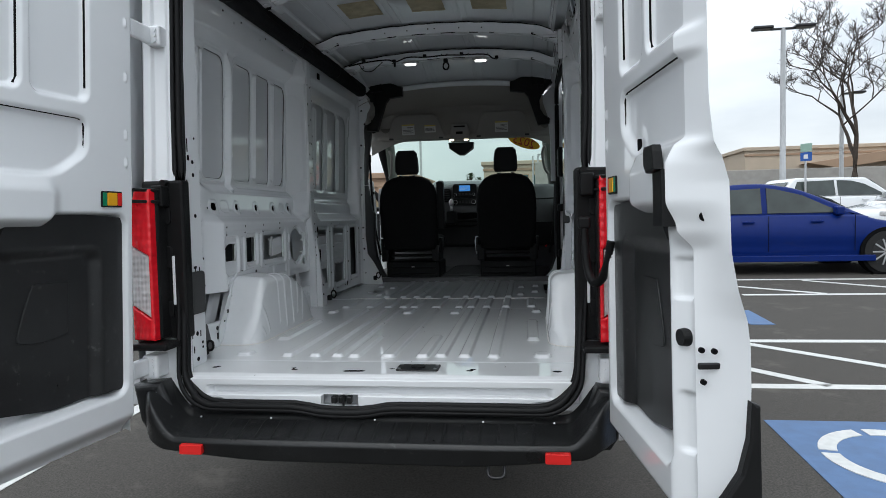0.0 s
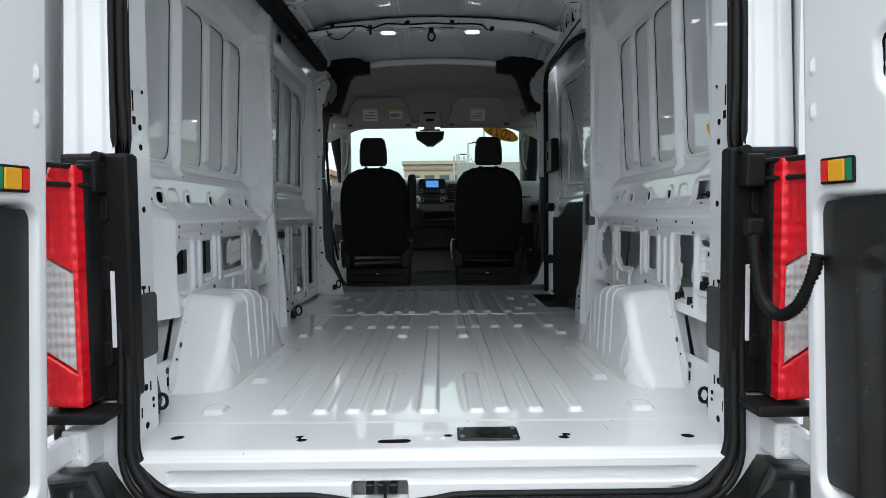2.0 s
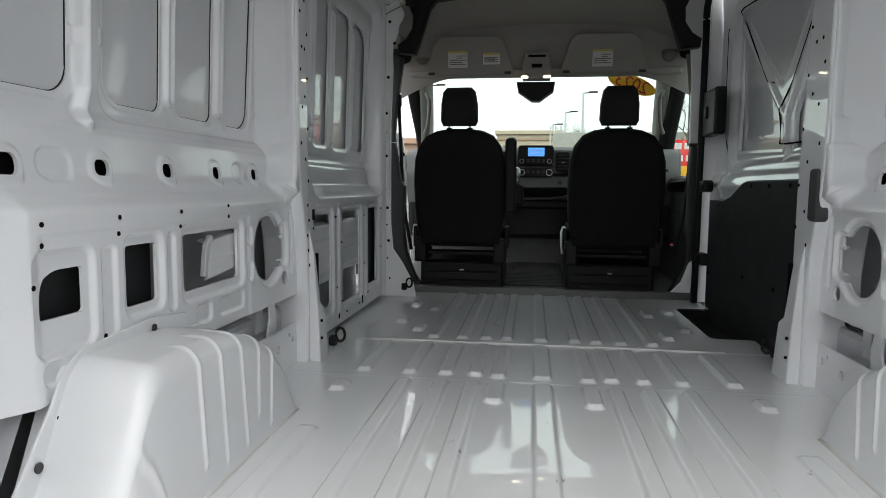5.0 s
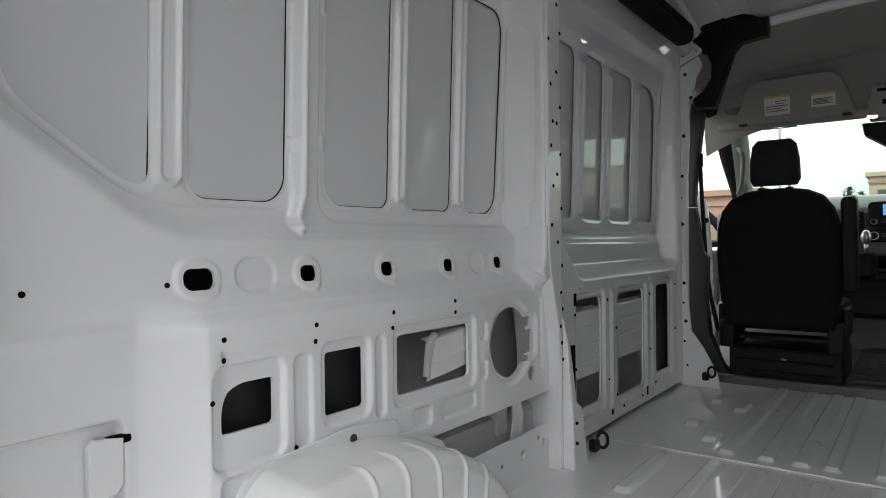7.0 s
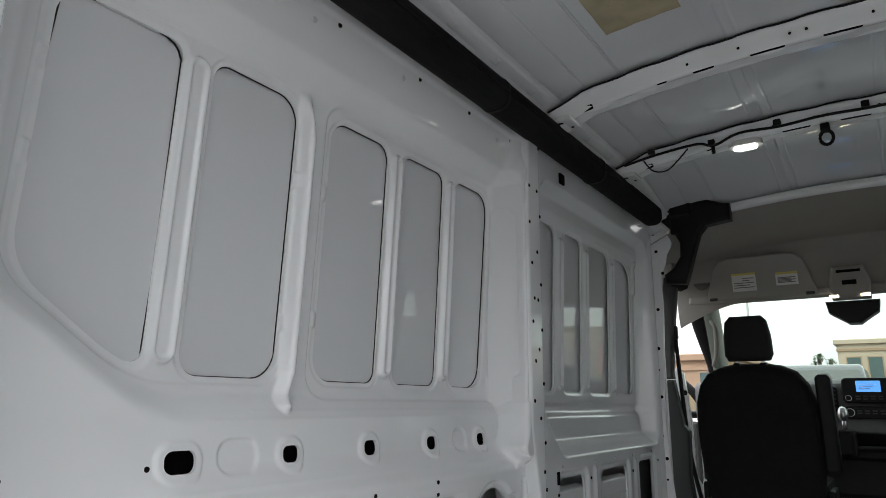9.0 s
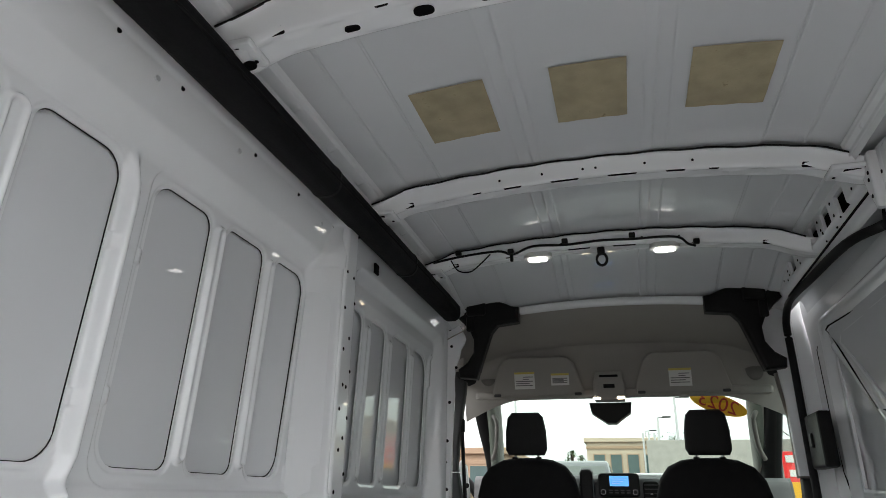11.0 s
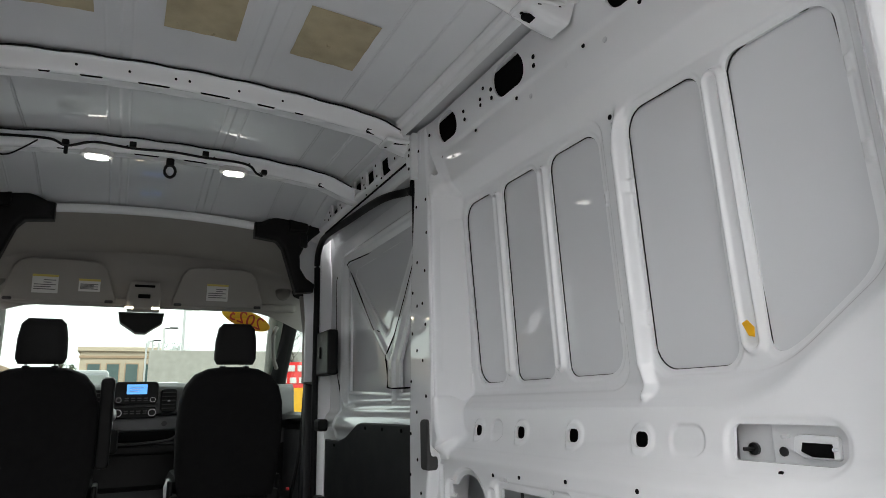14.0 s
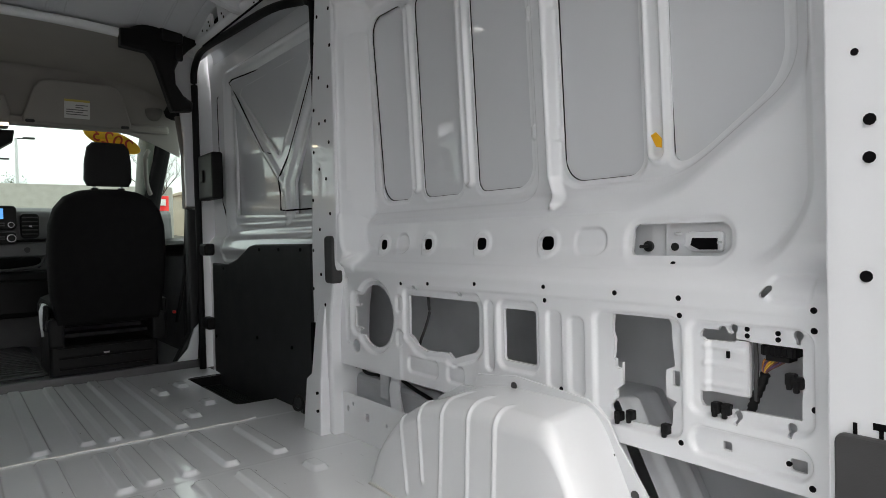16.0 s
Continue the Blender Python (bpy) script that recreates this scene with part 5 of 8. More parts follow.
sheet("bumper_cover", bumper_face, span(-0.815, 0.815, 0.0032), span(0, 1, 0.025), BLACK_SCUFF, bumper, flip=True)
for sg in (-1, 1):
    bm = slab([(sg * 0.72, 0.50), (sg * 0.80, 0.50), (sg * 0.845, 0.57), (sg * 0.868, 0.70), (sg * 0.76, 0.71), (sg * 0.72, 0.62)], -0.055, 0.28, "y", 0.022, 4)
    part("end_cap", bm, BLACK_SCUFF, bumper)
    part("reflector", slab(rounded(sg * 0.610 + 0.016, 0.512, 0.080, 0.034, 0.005), -0.163, -0.130, "y", 0.003), RED_REFL, bumper, "red reflector")
    bm = bmesh.new()
    box(bm, (sg * 0.768, -0.050, 0.722), (sg * 0.826, 0.03, 0.806), 0.008)
    box(bm, (sg * 0.80, -0.14, 0.735), (sg * 0.822, -0.04, 0.80), 0.008)
    hinge = part("hinge", bm, PAINT, wall_rear, "white painted steel lower door hinge")
    bm = bmesh.new()
    for b in (0.742, 0.765, 0.788):
        cyl(bm, (sg * 0.788, -0.056, b), (sg * 0.788, -0.048, b), 0.0075, 0.006, seg=10)
    part("hinge_bolts", bm, PAINT, hinge)
    bm = bmesh.new()
    box(bm, (sg * 0.715, -0.075, 0.826), (sg * 0.855, 0.03, 0.850), 0.008)
    tagged(part("lamp_ledge", bm, BLACK), "black plastic ledge under the tail lamp", "trim", "lamp ledges")
dots("screw", [(x, -0.030, 0.584) for x in (-0.62, -0.36, 0.012, 0.384, 0.62)], 0.0035, (0, -1, 0.3), STEEL, bumper, 0.003)
bm = bmesh.new()
tube(bm, smooth_path([(0.405, -0.10, 0.48), (0.405, -0.12, 0.440), (0.43, -0.125, 0.432), (0.455, -0.12, 0.440), (0.455, -0.10, 0.48)], 5), 0.006, 8)
part("tow_loop", bm, DARK_STEEL, bumper, "dark steel tow loop under the bumper", True)


# ---- tail lamps ----
def tail_lamp(sg):
    lamp = thing("tail_lamp", "tall red tail lamp with a clear middle section", "tail lamp", "tail lamps", at=(sg * 0.81, -0.03, 0.86))

    def piece(name, outline, mat, label="", proud=0.0):
        part(name, slab([(sg * (x + 0.026), q) for x, q in outline], -0.055 - proud, 0.02, "y", 0.006, 3), mat, lamp, label)
    piece("lower_lens", [(0.745, 0.858), (0.822, 0.862), (0.824, 0.982), (0.757, 0.937), (0.745, 0.937)], RED_LENS)
    piece("clear_lens", [(0.757, 0.941), (0.824, 0.986), (0.822, 1.195), (0.757, 1.157)], CLEAR_LENS, "clear ribbed lens", -0.003)
    piece("edge_lens", [(0.745, 0.935), (0.756, 0.935), (0.756, 1.163), (0.745, 1.163)], RED_LENS)
    piece("upper_lens", [(0.745, 1.161), (0.757, 1.161), (0.822, 1.199), (0.815, 1.335), (0.800, 1.395), (0.745, 1.395)], RED_LENS)
    part("housing", boxes(((sg * 0.765, -0.02, 0.855), (sg * 0.86, 0.06, 1.40), 0.01)), BLACK, lamp)


for sg in (-1, 1):
    tail_lamp(sg)

SHIFT = Vector((0, 0, 0))


# ---- ceiling fittings ----
for x0, x1 in ((-0.452, -0.250), (-0.080, 0.112), (0.266, 0.461)):
    def pad(U, V):
        return U, V, roof_height(U, V) - 0.004 - 0.0015 * np.sin(U * 90) * np.sin(V * 70)
    y0 = 1.300
    ob = sheet("damping_pad", pad, span(x0, x1, 0.012), span(y0, y0 + 0.262, 0.012), PATCH, flip=True)
    tagged(ob, "square tan damping pad glued to the bare roof", "pad", "roof damping pads")

for x in (-0.262, 0.244):
    lamp = thing("dome_light", "small lit oval dome light under the front roof bow", "ceiling light", "dome lights", at=(x, 2.475, 2.40))
    ring = rounded(x, 2.475, 0.082, 0.044, 0.022, 6)
    zc = 2.400 - 0.055 * (x / 0.75) ** 2
    part("bezel", slab(rounded(x, 2.475, 0.118, 0.060, 0.03, 6), zc - 0.012, zc + 0.01, "z", 0.004), LABEL_WHITE, lamp, "white bezel")
    part("lens", slab(ring, zc - 0.022, zc - 0.010, "z", 0.006, 3), LAMP_ON, lamp, "lit white lens")

bm = bmesh.new()
pts = [(a, b + 0.045, c) for a, b, c in [(-0.70, 2.36, 2.372), (-0.58, 2.37, 2.395), (-0.42, 2.36, 2.402), (-0.36, 2.372, 2.388), (-0.27, 2.36, 2.412), (-0.14, 2.365, 2.408), (0.0, 2.36, 2.413), (0.12, 2.366, 2.410), (0.24, 2.362, 2.408), (0.30, 2.372, 2.402), (0.33, 2.40, 2.385), (0.36, 2.43, 2.385)]]
tube(bm, smooth_path(pts, 5), 0.005, 6)
tube(bm, smooth_path([(-0.62, 2.40, 2.375), (-0.60, 2.45, 2.345), (-0.55, 2.46, 2.34), (-0.50, 2.43, 2.36), (-0.45, 2.39, 2.385)], 5), 0.003, 6)
harness = tagged(part("wiring_harness", bm, RUBBER, None, smooth=True), "thin black wiring loom clipped along the roof bow", "cable")
for x, y, z in ((-0.36, 2.372, 2.385), (-0.14, 2.365, 2.408), (0.12, 2.366, 2.410), (0.36, 2.43, 2.388), (-0.58, 2.37, 2.395)):
    part("clip", boxes(((x - 0.012, y - 0.012, z - 0.012), (x + 0.012, y + 0.012, z + 0.008), 0.004)), RUBBER, harness)
part("clip", boxes(((-0.365, 2.38, 2.345), (-0.352, 2.393, 2.38), 0.003)), RUBBER, harness)
bm = bmesh.new()
tube(bm, [(-0.002 + 0.020 * math.sin(a), 2.455, 2.350 + 0.026 * math.cos(a)) for a in [k * 2 * math.pi / 16 for k in range(16)]], 0.006, 8, True)
box(bm, (-0.018, 2.435, 2.37), (0.012, 2.47, 2.40), 0.006)
tagged(part("coiled_cable_end", bm, RUBBER, None, smooth=True), "small black looped cable hanging from the roof bow", "cable")

# curtain airbag along the left roof rail
bm = slab(rounded(-0.753, 2.300, 0.090, 0.094, 0.034, 6), 0.03, 2.93, "y", 0.006, 2)
roll = tagged(part("airbag_roll", bm, WRAP), "long black wrapped curtain airbag along the roof rail", "airbag")
for y in (0.60, 1.46, 2.2):
    part("strap", slab(rounded(-0.753, 2.300, 0.0945, 0.0985, 0.036, 6), y, y + 0.012, "y"), RUBBER, roll)
bm = bmesh.new()
tube(bm, [(-0.7065, 0.04 + 0.1 * k, 2.297 + 0.0012 * math.sin(k * 1.7)) for k in range(29)], 0.0035, 6)
part("fold", bm, WRAP, roll, "stitched fold along the roll", True)
for sg in (-1, 1):
    bm = bmesh.new()
    box(bm, (sg * 0.755, 0.0, 2.345), (sg * 0.83, 3.10 if sg < 0 else 0.90, 2.42), 0.02, seg=3)
    tagged(part("trim_roof_rail", bm, PAINT), "white painted roof side rail", "rail", kind="structure")

# black corner covers where the roof meets the cab
COVER = [(0.435, 2.340), (0.470, 2.345), (0.50, 2.36), (0.60, 2.395), (0.665, 2.425), (0.70, 2.40), (0.770, 2.40), (0.775, 2.320), (0.735, 2.285), (0.690, 2.235), (0.665, 2.180), (0.668, 2.115), (0.700, 2.065), (0.745, 2.035), (0.740, 1.995), (0.650, 1.985), (0.635, 2.03), (0.600, 2.14), (0.575, 2.215), (0.545, 2.250), (0.435, 2.262)]
for sg in (-1, 1):
    bm = slab([(sg * x, z) for x, z in COVER], 3.02, 3.10, "y", 0.018, 3)
    ob = tagged(part("corner_cover", bm, BLACK), "black moulded corner cover between roof and cab", "trim", "corner covers")
    bm = bmesh.new()
    box(bm, (sg * 0.60, 3.005, 2.30), (sg * 0.70, 3.03, 2.37), 0.012)
    box(bm, (sg * 0.66, 3.008, 2.22), (sg * 0.70, 3.03, 2.30), 0.01)
    part("boss", bm, BLACK, ob)

# ---- cab ----
bm = bmesh.new()
tube(bm, [(x, 3.085, 2.352 - 0.062 * (x / 0.75) ** 2) for x in span(-0.5, 0.5, 0.05)], 0.022, 8)
tagged(part("trim_roof_lip", bm, PAINT, None, smooth=True), "white painted roof edge above the cab", "trim", kind="structure")


def headliner(U, V):
    e = np.abs(U) / 0.80
    y = 3.10 + 0.60 * V + 0.21 * step(U, 0.62, 0.72) * (1 - V)
    z = 2.335 - 0.055 * (U / 0.75) ** 2 - 0.085 * V - 0.25 * step(V, 0.88, 1.0) - 0.16 * np.clip(e - 0.72, 0, 1) ** 1.4 * 2.0
    return U, y, z


cab_lining = thing("ceiling_cab", "beige-grey cloth headliner over the cab", "headliner", kind="structure", at=(0, 3.4, 2.3))
sheet("headliner", headliner, span(-0.86, 0.86, 0.02), span(0, 1, 0.04), HEADLINER, cab_lining, flip=True)
part("header_trim", boxes(((-0.80, 3.66, 1.975), (0.80, 3.74, 2.02), 0.015)), HEADLINER, cab_lining)
part("front_roof", boxes(((-0.86, 3.10, 2.40), (0.86, 3.8, 2.44), 0.01)), PAINT, cab_lining)


def visor(cx, w, labels):
    v = thing("sun_visor", "folded beige-grey sun visor with warning labels", "sun visor", "sun visors", at=(cx, 3.62, 2.0))
    tilt = Matrix.Translation((cx, 3.645, 1.985)) @ Matrix.Rotation(radians(12), 4, "X")
    o = [(-w / 2, 0.0), (w / 2, 0.0), (w / 2, 0.03), (w / 2 - 0.045, 0.175), (w / 2 - 0.075, 0.208), (w / 2 - 0.11, 0.218), (-w / 2 + 0.11, 0.218), (-w / 2 + 0.075, 0.208), (-w / 2 + 0.045, 0.175), (-w / 2, 0.03)]
    part("panel", slab(o, -0.012, 0.012, "y", 0.009, 3, m=tilt), HEADLINER, v)
    for sx in (-1, 1):
        bm = bmesh.new()
        box(bm, (sx * (w / 2 - 0.03) - 0.02, -0.026, 0.0), (sx * (w / 2 - 0.03) + 0.02, -0.008, 0.016), 0.006, tilt)
        part("clip", bm, GREY_PAD, v)
    for lx, lz, lw, lh in labels:
        bm = bmesh.new()
        box(bm, (lx - cx - lw / 2, -0.0145, lz - 1.985 - lh / 2), (lx - cx + lw / 2, -0.012, lz - 1.985 + lh / 2), 0, tilt)
        lab = part("label", bm, LABEL_WHITE, v, "white warning label with a yellow strip")
        bm = bmesh.new()
        box(bm, (lx - cx - lw / 2, -0.0160, lz - 1.985 + lh / 2 - 0.011), (lx - cx + lw / 2, -0.0146, lz - 1.985 + lh / 2), 0, tilt)
        part("strip", bm, LABEL_YELLOW, lab)
        bm = bmesh.new()
        for k in range(5):
            zz = lz - 1.985 + lh / 2 - 0.030 - k * (lh - 0.036) / 5
            a = -lw / 2 + (0.05 if k < 2 and lh > 0.08 else 0.008)
            box(bm, (lx - cx + a, -0.0158, zz), (lx - cx + lw / 2 - 0.010 - 0.02 * (k % 2), -0.0146, zz + 0.0045), 0, tilt)
        part("print", bm, INK, lab)


visor(-0.432, 0.515, [(-0.500, 2.073, 0.115, 0.095), (-0.300, 2.075, 0.100, 0.066)])
visor(0.350, 0.490, [(0.340, 2.068, 0.115, 0.095)])

console = thing("overhead_console", "beige-grey overhead console with two small lit map lamps", "console", at=(-0.035, 3.62, 2.0))
part("body", slab([(-0.115, 1.95), (0.045, 1.95), (0.052, 2.03), (0.035, 2.105), (-0.105, 2.105), (-0.122, 2.03)], 3.60, 3.72, "y", 0.015, 3), HEADLINER, console)
part("slot", boxes(((-0.085, 3.596, 2.072), (0.015, 3.602, 2.085), 0.002), ((-0.065, 3.596, 2.012), (-0.005, 3.602, 2.034), 0.004)), HOLE, console)
for x in (-0.105, 0.025):
    part("map_lamp", boxes(((x - 0.02, 3.598, 1.952), (x + 0.02, 3.606, 1.966), 0.003)), lamp_material("lit_map_lamp", (1.0, 0.85, 0.6), 2.0), console, "small lit warm map lamp")
mirror = part("sensor_cover", slab([(-0.155, 1.955), (0.078, 1.955), (0.070, 1.90), (0.015, 1.862), (-0.01, 1.842), (-0.062, 1.842), (-0.09, 1.862), (-0.145, 1.90)], 3.74, 3.86, "y", 0.012, 3), BLACK)
tagged(mirror, "black plastic sensor and mirror cover at the windscreen top", "sensor cover")


def seat(cx, armrest):
    s = thing("front_seat", "black cloth front seat with headrest, seen from behind", "car seat", "front seats", at=(cx, 3.35, 0.74))
    lean = Matrix.Translation((cx, 3.23, 1.06)) @ Matrix.Rotation(radians(8), 4, "X")
    half = [(0.215, -0.05), (0.240, 0.10), (0.246, 0.28), (0.239, 0.40), (0.218, 0.475), (0.178, 0.528), (0.120, 0.555), (0.05, 0.565)]
    o = half + [(-x, z) for x, z in half[::-1]]
    part("backrest", slab(o, -0.06, 0.07, "y", 0.035, 4, m=lean), FABRIC, s, "", True)
    h = [(-0.084, 0.580), (0.084, 0.580), (0.097, 0.605), (0.095, 0.69), (0.084, 0.755), (0.062, 0.778), (-0.062, 0.778), (-0.084, 0.755), (-0.095, 0.69), (-0.097, 0.605)]
    part("headrest", slab(h, -0.045, 0.05, "y", 0.03, 4, m=lean), LEATHERETTE, s, "", True)
    for x in (-0.055, 0.055):
        bm = bmesh.new()
        cyl(bm, lean @ Vector((x, 0.0, 0.54)), lean @ Vector((x, 0.0, 0.61)), 0.006, seg=10)
        post = part("headrest_post", bm, STEEL, s, "bright steel post")
        bm = bmesh.new()
        box(bm, (x - 0.014, -0.015, 0.556), (x + 0.014, 0.015, 0.572), 0.004, lean)
        part("post_collar", bm, BLACK, post)
    part("cushion", boxes(((cx - 0.24, 3.30, 0.98), (cx + 0.24, 3.78, 1.12), 0.05)), FABRIC, s)
    part("pedestal", boxes(((cx - 0.235, 3.32, 0.70), (cx + 0.235, 3.70, 0.90), 0.012)), BLACK, s, "black steel seat box")
    for x in (-0.250, 0.185):
        bm = bmesh.new()
        box(bm, (cx + x, 3.20, 0.905), (cx + x + 0.065, 3.45, 1.035), 0.012, seg=3)
        box(bm, (cx + x + (-0.012 if x < 0 else 0.055), 3.24, 0.98), (cx + x + (0.012 if x < 0 else 0.078), 3.42, 1.10), 0.008)
        part("recliner_cover", bm, BLACK, s)
    lever = bmesh.new()
    tube(lever, [(cx - 0.262, 3.30, 0.955), (cx - 0.266, 3.29, 1.02), (cx - 0.264, 3.28, 1.07), (cx - 0.256, 3.27, 1.105)], [0.006, 0.008, 0.013, 0.010], 8)
    part("recline_lever", lever, PAINT_SATIN, s, "pale plastic lever", True)
    bm = bmesh.new()
    for k in range(3):
        cyl(bm, (cx - 0.2, 3.312, 0.79 + 0.05 * k), (cx + 0.2, 3.312, 0.79 + 0.05 * k), 0.006, seg=8)
    cyl(bm, (cx - 0.2, 3.28, 1.0), (cx + 0.2, 3.28, 1.0), 0.008, seg=8)
    box(bm, (cx - 0.20, 3.31, 0.935), (cx + 0.20, 3.42, 0.955), 0.004)
    part("seat_frame", bm, BLACK, s)
    bm = bmesh.new()
    box(bm, (cx - 0.012, 3.313, 0.845), (cx + 0.012, 3.319, 0.853))
    part("tag", bm, LABEL_WHITE, s, "small white tag")
    part("tag", boxes(((cx - 0.125, 3.313, 0.838), (cx - 0.105, 3.319, 0.845))), LABEL_WHITE, s, "small white tag")
    if armrest:
        part("armrest", slab(rounded(0.0, 0.32, 0.058, 0.40, 0.02), -0.04, 0.045, "y", 0.012, 3, m=lean @ Matrix.Translation((0.272, 0.0, 0.0))), BLACK, s, "raised black armrest")


seat(-0.432, True)
seat(0.385, False)

cab_floor = thing("floor_cab", "black rubber cab floor with a ribbed mat", "floor", kind="structure", at=(0, 3.9, 0.68))
part("floor_cover", boxes(((-0.92, 3.285, 0.66), (0.92, 4.7, 0.755), 0.004), ((-0.83, 3.27, 0.64), (0.83, 3.31, 0.762), 0.008)), CAB_MAT, cab_floor)
bm = bmesh.new()
box(bm, (-0.20, 3.40, 0.755), (0.165, 4.50, 0.766), 0.006)
for k in range(17):
    box(bm, (-0.17, 3.45 + 0.060 * k, 0.766), (0.14, 3.475 + 0.060 * k, 0.774), 0.003)
part("ribbed_mat", bm, GREY_PAD, cab_floor)
part("tunnel", boxes(((-0.30, 4.52, 0.74), (0.30, 4.7, 0.98), 0.05)), CAB_MAT, cab_floor)

# side of the cab: posts, trims, doors with glass
for sg in (-1, 1):
    side = thing("wall_cab", "cab side with black door post trim and side window" if sg > 0 else "cab side with black door post trim and open doorway", "wall", kind="structure", at=(sg * 0.85, 3.6, 0.7))
    yb = 3.12 if sg < 0 else 3.25
    part("door_post", slab([(yb, 0.72), (yb + 0.14, 0.72), (yb + 0.12, 0.80), (yb + 0.12, 1.95), (yb + 0.20, 2.10), (yb + 0.18, 2.32), (yb, 2.36)], sg * 0.822, sg * 0.93, "x", 0.012, 3), PAINT, side)
    if sg < 0:
        edge = [(0.840, 2.351), (0.804, 2.336), (0.762, 2.287), (0.729, 2.225), (0.723, 2.205), (0.731, 2.180), (0.750, 2.150), (0.757, 2.108), (0.781, 2.052), (0.784, 2.0), (0.781, 1.922), (0.790, 1.722), (0.801, 1.522), (0.806, 1.321), (0.795, 1.14), (0.781, 0.98), (0.728, 0.905), (0.668, 0.794), (0.655, 0.722), (0.840, 0.722)]
        part("corner_gusset", slab([(-x, z) for x, z in edge], 3.112, 3.124, "y", 0.004), PAINT, side, "white pressed corner gusset with punched holes")
        dots("gusset_hole", [(-x, 3.1115, z) for x, z in ((0.808, 1.886), (0.818, 1.70), (0.818, 1.476), (0.812, 1.201), (0.806, 1.024), (0.775, 2.06), (0.80, 2.17), (0.81, 2.26))], 0.008, (0, -1, 0), HOLE, side, 0.0012)
        dots("gusset_hole", [(-x, 3.1115, z) for x, z in ((0.822, 1.60), (0.824, 1.30), (0.815, 1.11), (0.812, 0.93), (0.80, 0.82))], 0.005, (0, -1, 0), HOLE, side, 0.0012)
    if sg > 0:
        part("corner_gusset", slab([(0.752, 1.55), (0.750, 1.88), (0.732, 2.083), (0.696, 2.19), (0.694, 2.225), (0.706, 2.258), (0.75, 2.305), (0.81, 2.34), (0.835, 2.33), (0.835, 1.55)], 3.225, 3.245, "y", 0.006), PAINT, side)
        part("foot_gusset", slab([(0.80, 0.715), (0.67, 0.715), (0.68, 0.735), (0.755, 0.82), (0.79, 0.92), (0.82, 0.95)], 3.285, 3.30, "y", 0.003), PAINT, side)
    trim = [(0.66, 0.70), (0.70, 0.76), (0.775, 0.90), (0.781, 1.54), (0.85, 1.54), (0.85, 0.70)]
    upper = [(0.770, 1.545), (0.770, 1.82), (0.745, 2.02), (0.83, 2.02), (0.85, 1.90), (0.85, 1.545)]
    if sg < 0:
        trim = [(0.600, 0.70), (0.650, 0.745), (0.696, 0.811), (0.748, 0.942), (0.766, 1.108), (0.757, 1.317), (0.781, 1.345), (0.809, 1.527), (0.815, 1.56), (0.90, 1.56), (0.90, 0.70)]
        upper = [(0.815, 1.565), (0.818, 1.60), (0.806, 1.738), (0.778, 1.965), (0.772, 2.023), (0.83, 2.05), (0.90, 2.0), (0.90, 1.565)]
    part("upper_post_trim", slab([(sg * x, z) for x, z in upper], 3.31, 3.37, "y", 0.012, 3), PILLAR_TRIM if sg > 0 else GREY_PAD, side, "grey-beige upper post trim" if sg > 0 else "dark grey upper post trim")
    part("post_trim", slab([(sg * x, z) for x, z in trim], 3.31, 3.37, "y", 0.012, 3), DARK_TRIM, side)
    if sg > 0:
        part("lower_door", boxes(((sg * 0.86, 3.40, 0.60), (sg * 0.93, 4.75, 1.34), 0.02)), DARK_TRIM, side)
        part("door_trim", boxes(((sg * 0.83, 3.60, 0.70), (sg * 0.862, 4.6, 1.33), 0.02)), DARK_TRIM, side)
    win = [(3.44, 1.36), (4.66, 1.36), (4.60, 1.48), (4.40, 1.70), (4.14, 1.87), (3.90, 2.06), (3.82, 2.10), (3.44, 2.11)]
    if sg > 0:
        win = [(3.44, 1.34), (4.52, 1.34), (4.47, 1.46), (4.31, 1.66), (4.10, 1.86), (3.90, 2.05), (3.80, 2.10), (3.44, 2.11)]
    bm = bmesh.new()
    tube(bm, [(sg * (0.856 - 0.03 * max(0, z - 1.34)), y, z) for y, z in (win if sg > 0 else win[1:])], 0.062 if sg > 0 else 0.052, 8, sg > 0)
    part("window_frame", bm, RUBBER, side, "black rubber window surround", True)
    bm = bmesh.new()
    if sg > 0:
        ring = [bm.verts.new((sg * (0.872 - 0.03 * max(0, z - 1.34)), y, z)) for y, z in win]
        bm.faces.new(ring[::-1])
        pane = part("side_glass", bm, GLASS, side)
        pane.visible_shadow = False
    else:
        # open doorway: painted jamb and step beside the driver's seat
        bm.free()
        jamb = [(-0.95, 0.60), (-0.742, 0.60), (-0.742, 0.84), (-0.760, 0.93), (-0.745, 1.00), (-0.752, 1.06), (-0.772, 1.10), (-0.776, 1.36), (-0.788, 1.50), (-0.800, 1.60), (-0.83, 1.63), (-0.86, 1.60), (-0.95, 1.66)]
        part("door_jamb", slab(jamb, 3.445, 3.475, "y", 0.006, 3), PAINT, side, "white painted door jamb in daylight")
        dots("jamb_plug", [(-0.797, 3.444, 1.50), (-0.800, 3.444, 1.315)], 0.013, (0, -1, 0), RUBBER, side, 0.004)
        part("sill_step", boxes(((-0.97, 3.46, 0.42), (-0.80, 4.70, 0.70), 0.02)), DARK_TRIM, side)
    part("upper_side", boxes(((sg * 0.80, 3.40, 2.10), (sg * 0.90, 3.90, 2.42), 0.03)), HEADLINER, side)
    # windscreen post
    bm = bmesh.new()
